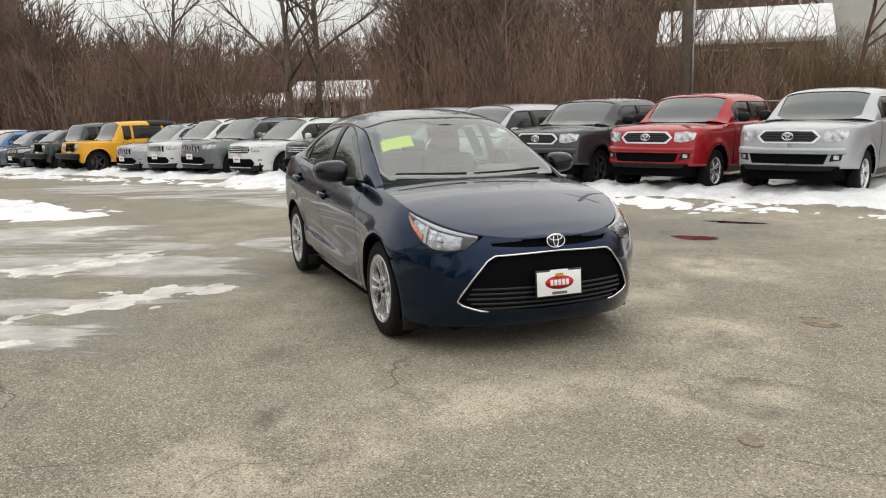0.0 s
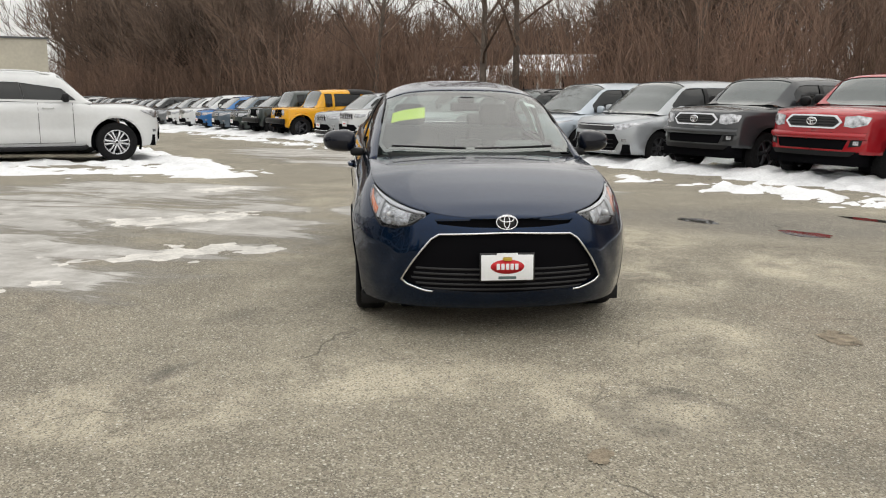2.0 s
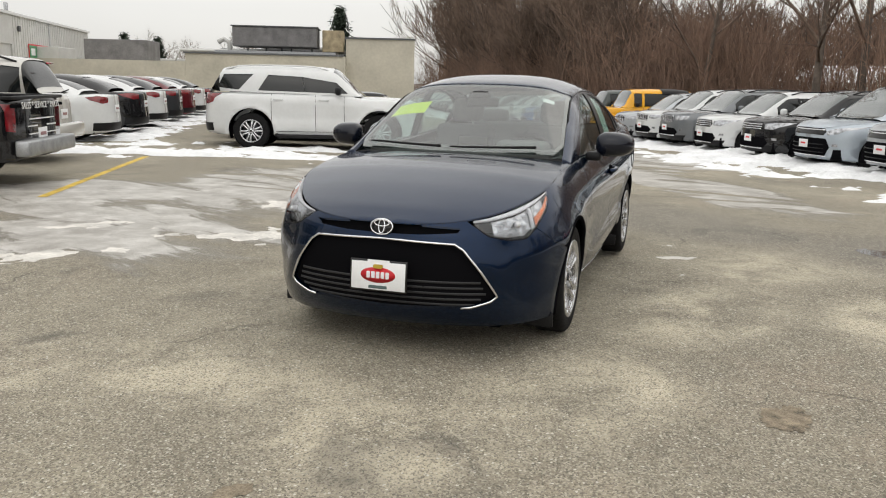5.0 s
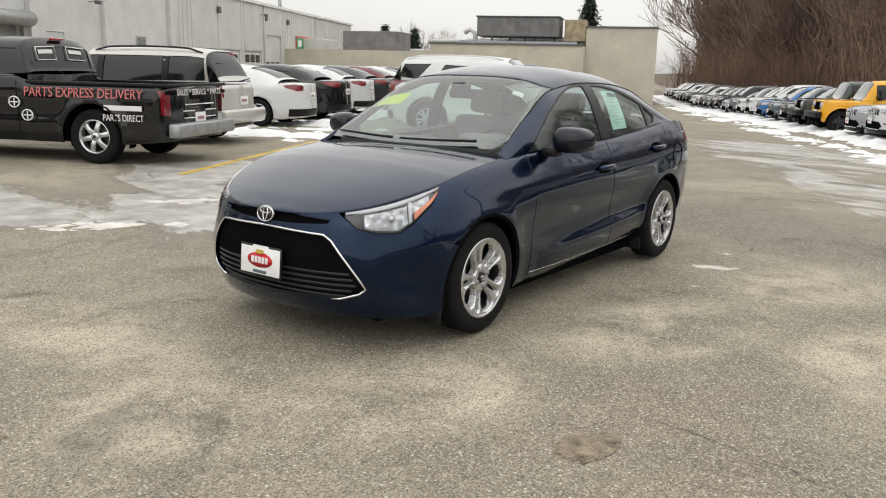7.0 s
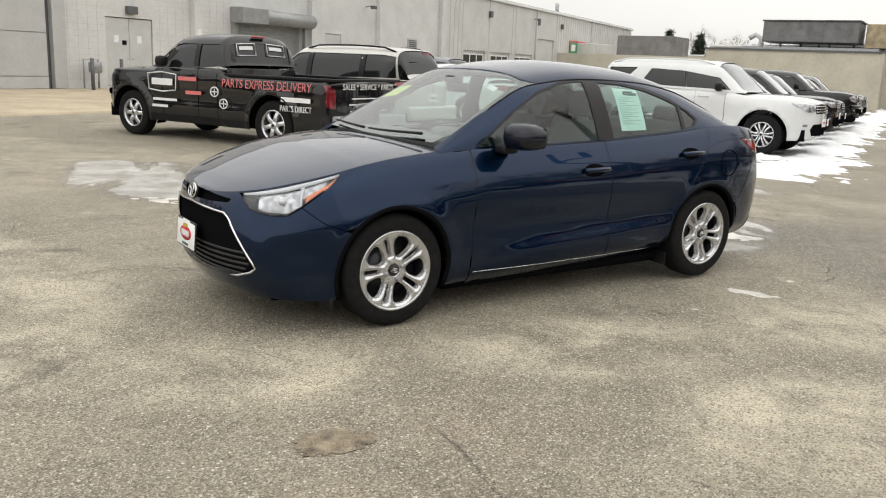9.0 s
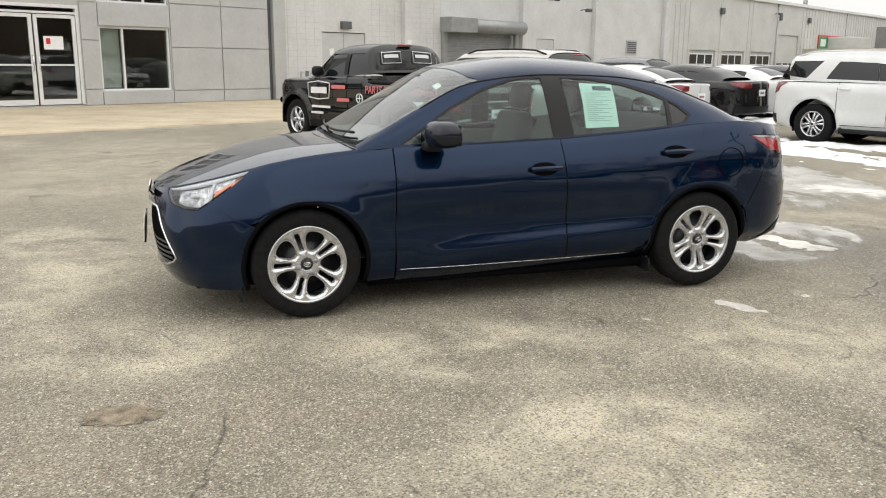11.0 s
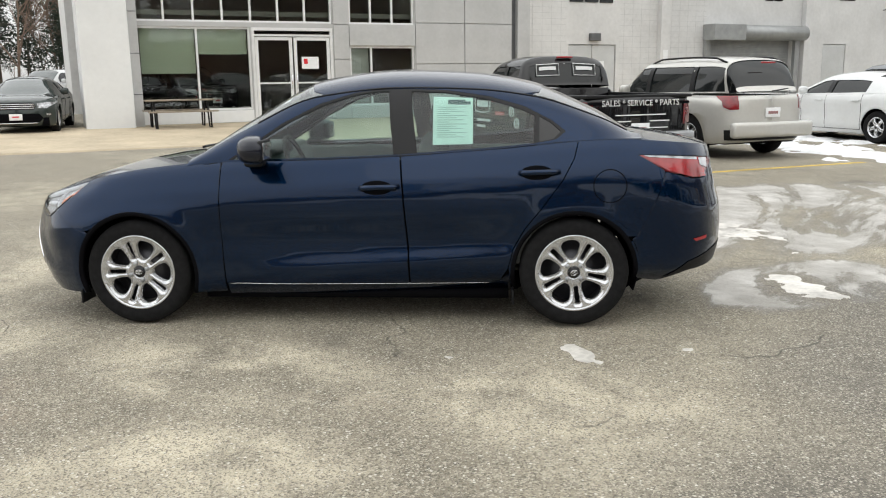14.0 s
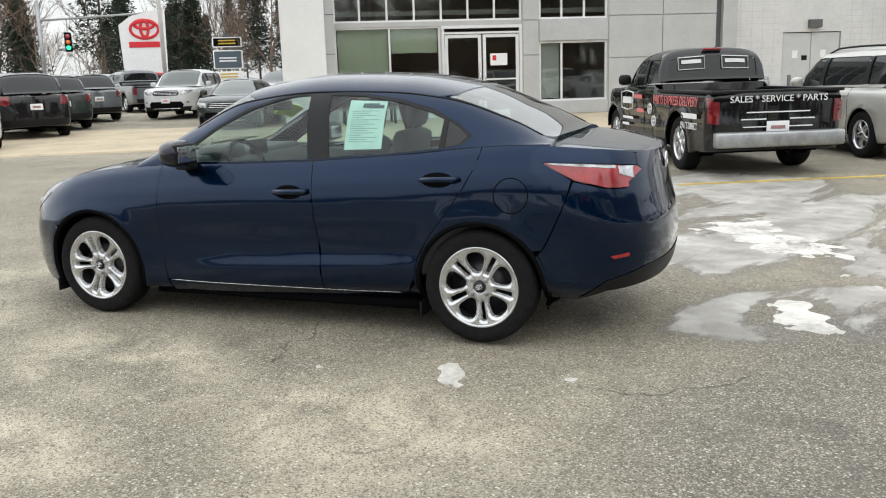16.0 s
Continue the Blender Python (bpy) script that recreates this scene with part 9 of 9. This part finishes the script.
for yy in (-0.18,):
    oval_badge("sign_emblem", sign, Matrix.Translation((0.05, yy, 4.45)), 1.6, M["red_paint"], 0.085)
part("sign_bar", box((1.9, 0.04, 0.34), (0.05, -0.17, 3.55), 0.01), M["red_paint"], sign, smooth=False)
s2 = thing("road_sign", Matrix.Translation((-34.7, -45.0, 0.2)) @ pose(0, 0, 0, 0, 0, 140), "roadside sign with dark and blue panels on a post", "sign")
part("post", box((0.3, 0.3, 5.0), (0, 0, 2.5)), M["panel_dark"], s2, smooth=False)
for z, h, mt in ((4.35, 0.75, "forest_green"), (3.05, 1.4, "blue_sign"), (1.85, 0.65, "white_plastic")):
    mt = {"forest_green": M["void"], "blue_sign": CAR["slate"], "white_plastic": M["white_plastic"]}[mt]
    b = part("sign_panel", box((2.2, 0.25, h), (0, -0.1, z), 0.03), M["white_plastic"], s2, smooth=False)
    part("sign_face", box((2.0, 0.03, h - 0.16), (0, -0.24, z), 0.01), mt, b, smooth=False)
    for i in range(2):
        part("sign_bar", box((1.3, 0.02, 0.10), (0, -0.27, z + 0.12 - 0.22 * i)), M["sticker_gold"] if h < 0.8 else M["white_plastic"], b, smooth=False)
lp = thing("lamp_post", Matrix.Translation((-22.0, -32.6, 0.3)), "tall grey light pole", "lamp post")
part("pole", tube([(0, 0, 0), (0, 0, 12)], 0.13, 8, 0.10), M["white_metal"], lp)
tl = thing("traffic_light", Matrix.Translation((-21.7, -43.4, 0.3)) @ pose(0, 0, 0, 0, 0, 150), "traffic light showing green on a steel mast", "traffic light")
part("mast", tube([(-1.6, 0, 0), (-1.6, 0, 6.6)], 0.12, 8), M["steel"], tl)
part("arm", tube([(-1.6, 0, 5.4), (6, 0, 5.9)], 0.07, 6), M["steel"], tl)
part("hanger", tube([(0, 0, 4.6), (0, 0, 5.5)], 0.03, 6), M["steel"], tl)
hd = part("signal_head", box((0.42, 0.3, 1.2), (0, -0.1, 4.05), 0.04), M["void"], tl)
M["go"] = mat("green_signal", (0.02, 0.5, 0.2), 0.3, 0, 0)
gb = M["go"].node_tree.nodes["Principled BSDF"]
gb.inputs["Emission Color"].default_value, gb.inputs["Emission Strength"].default_value = (0.05, 1.0, 0.45, 1), 1.5
for z, mt in ((4.4, M["red_lens"]), (4.05, M["amber"]), (3.7, M["go"])):
    part("signal_lamp", tube([(0, -0.25, z), (0, -0.32, z)], 0.14, 12), mt, hd)
us = part("yard_sign", box((1.6, 0.1, 1.3), (0, 0, 1.2), 0.02), M["white_plastic"], None, smooth=False)
us.matrix_world = Matrix.Translation((-18.9, -33.6, 0.3)) @ pose(0, 0, 0, 0, 0, -50)
tagged(us, "small white roadside board near the street", "sign")

# ---- the car in the showroom ----
vehicle("showroom_car", BLD @ pose(-7.0, 3.2, BZ + 0.02, 0, 0, -75), SPEC["cherokee"], CAR["black"], "black off-roader standing inside the showroom", "car", step=0.10)

# ---- lettering of the delivery pickup ----
M["white_vinyl"] = mat("white_vinyl", (0.75, 0.75, 0.75), 0.5, 0, 0.03, 10)
M["red_vinyl"] = mat("red_vinyl", (0.62, 0.16, 0.16), 0.5, 0, 0.05, 10)
sp = SPEC["access"]
HW = sp["Wd"] / 2 + 0.035
SIDE = Matrix(((-1, 0, 0, 0), (0, 0, 1, HW), (0, 1, 0, 0), (0, 0, 0, 1)))
BACK = Matrix(((0, 0, -1, sp["rear"] - 0.012), (-1, 0, 0, 0), (0, 1, 0, 0), (0, 0, 0, 1)))


def on_side(x, z):
    return Matrix(((-1, 0, 0, x), (0, 0, 1, HW), (0, 1, 0, z), (0, 0, 0, 1)))


def on_tail(y, z):
    return Matrix(((0, 0, -1, sp["rear"] - 0.014), (-1, 0, 0, y), (0, 1, 0, z), (0, 0, 0, 1)))


letters("lettering", "PARTS EXPRESS DELIVERY", 0.19, M["red_vinyl"], truck, on_side(-1.50, 0.985), 0.002, 1.85, shear=0.12)
letters("lettering", "PARTS DIRECT", 0.13, M["white_vinyl"], truck, on_side(-2.12, 0.66), 0.002, 0.62)
part("number_bar", box((0.58, 0.006, 0.07), (-2.12, HW, 0.80), 0.001), M["white_vinyl"], truck, smooth=False)
part("name_bar", box((0.42, 0.006, 0.065), (0.20, HW, 1.02), 0.001), M["red_vinyl"], truck, smooth=False)
part("name_bar", box((0.36, 0.006, 0.06), (0.06, HW, 0.80), 0.001), M["red_vinyl"], truck, smooth=False)
for x, z in ((-0.42, 0.84), (-0.62, 0.66)):
    part("round_mark", tube([(x + 0.085 * math.cos(a), HW, z + 0.075 * math.sin(a)) for a in np.linspace(0, 2 * math.pi, 20)], 0.011, 4), M["white_vinyl"], truck)
    part("mark_bar", box((0.13, 0.006, 0.016), (x, HW, z), 0.001), M["white_vinyl"], truck, smooth=False)
    part("mark_bar", box((0.016, 0.006, 0.11), (x, HW, z), 0.001), M["white_vinyl"], truck, smooth=False)
part("name_frame", tube([(x, HW, z) for x, z in ((1.12, 0.82), (1.14, 1.08), (0.80, 1.11), (0.46, 1.08), (0.48, 0.82), (0.80, 0.79), (1.12, 0.82))], 0.012, 4), M["white_vinyl"], truck)
part("name_bar", box((0.50, 0.006, 0.11), (0.80, HW, 0.95), 0.001), M["white_vinyl"], truck, smooth=False)
part("address_bar", box((0.58, 0.006, 0.042), (0.74, HW, 0.66), 0.001), M["white_vinyl"], truck, smooth=False)
part("address_bar", box((0.38, 0.006, 0.042), (0.86, HW, 0.55), 0.001), M["white_vinyl"], truck, smooth=False)
letters("lettering", "SALES * SERVICE * PARTS", 0.12, M["white_vinyl"], truck, on_tail(0.0, 1.02), 0.002, 1.32)
for z, w_, h_ in ((0.85, 0.86, 0.045), (0.76, 0.40, 0.045), (0.66, 0.95, 0.04)):
    for y in ((0.0,) if w_ > 0.5 else (0.33, -0.33)):
        part("address_bar", box((0.006, w_ if w_ > 0.5 else 0.34, h_ * 0.36), (sp["rear"] - 0.012, y, z), 0.001), M["white_vinyl"], truck, smooth=False)
tsh = shell(sp)
for y0, y1 in ((0.56, 0.14), (-0.14, -0.56)):
    xa_, xb_ = sp["tail"] + 0.020, sp["tail"] + 0.060
    corners = [(xa_, tsh["q_of_y"](xa_, y0)), (xa_, tsh["q_of_y"](xa_, y1)), (xb_, tsh["q_of_y"](xb_, y1)), (xb_, tsh["q_of_y"](xb_, y0))]
    ps = tsh["cab"](np.array([c[0] for c in corners + corners[:1]]), np.array([c[1] for c in corners + corners[:1]]))
    part("name_frame", tube([Vector(p) + Vector((-0.012, 0, 0)) for p in ps], 0.010, 4), M["white_vinyl"], truck)
    xs_ = (xa_ + 0.013, xb_ - 0.013)
    inner = [(xs_[i], tsh["q_of_y"](xs_[i], y0 + (y1 - y0) * f)) for i, f in ((0, 0.12), (0, 0.88), (1, 0.88), (1, 0.12))]
    laid("name_bar", tsh["cab"], inner, 0.05, M["white_vinyl"], truck, off=0.004, flip=True)
top_c = Vector(tsh["cab"](np.array([sp["tail"] + 0.10]), np.array([0.9]))[0])
part("brake_lamp", box((0.05, 0.30, 0.035), top_c + Vector((-0.01, 0, 0.0)), 0.012), M["red_lens"], truck)
part("rear_bumper", box((0.18, 1.74, 0.20), (sp["rear"] - 0.06, 0, 0.50), 0.03), M["steel"], truck)


# ---- the sedan, last of the large things ----
blue_sedan(Matrix.Translation((-0.115, 6.857, 0)) @ pose(0, 0, 0, 0, 0, -68.4))
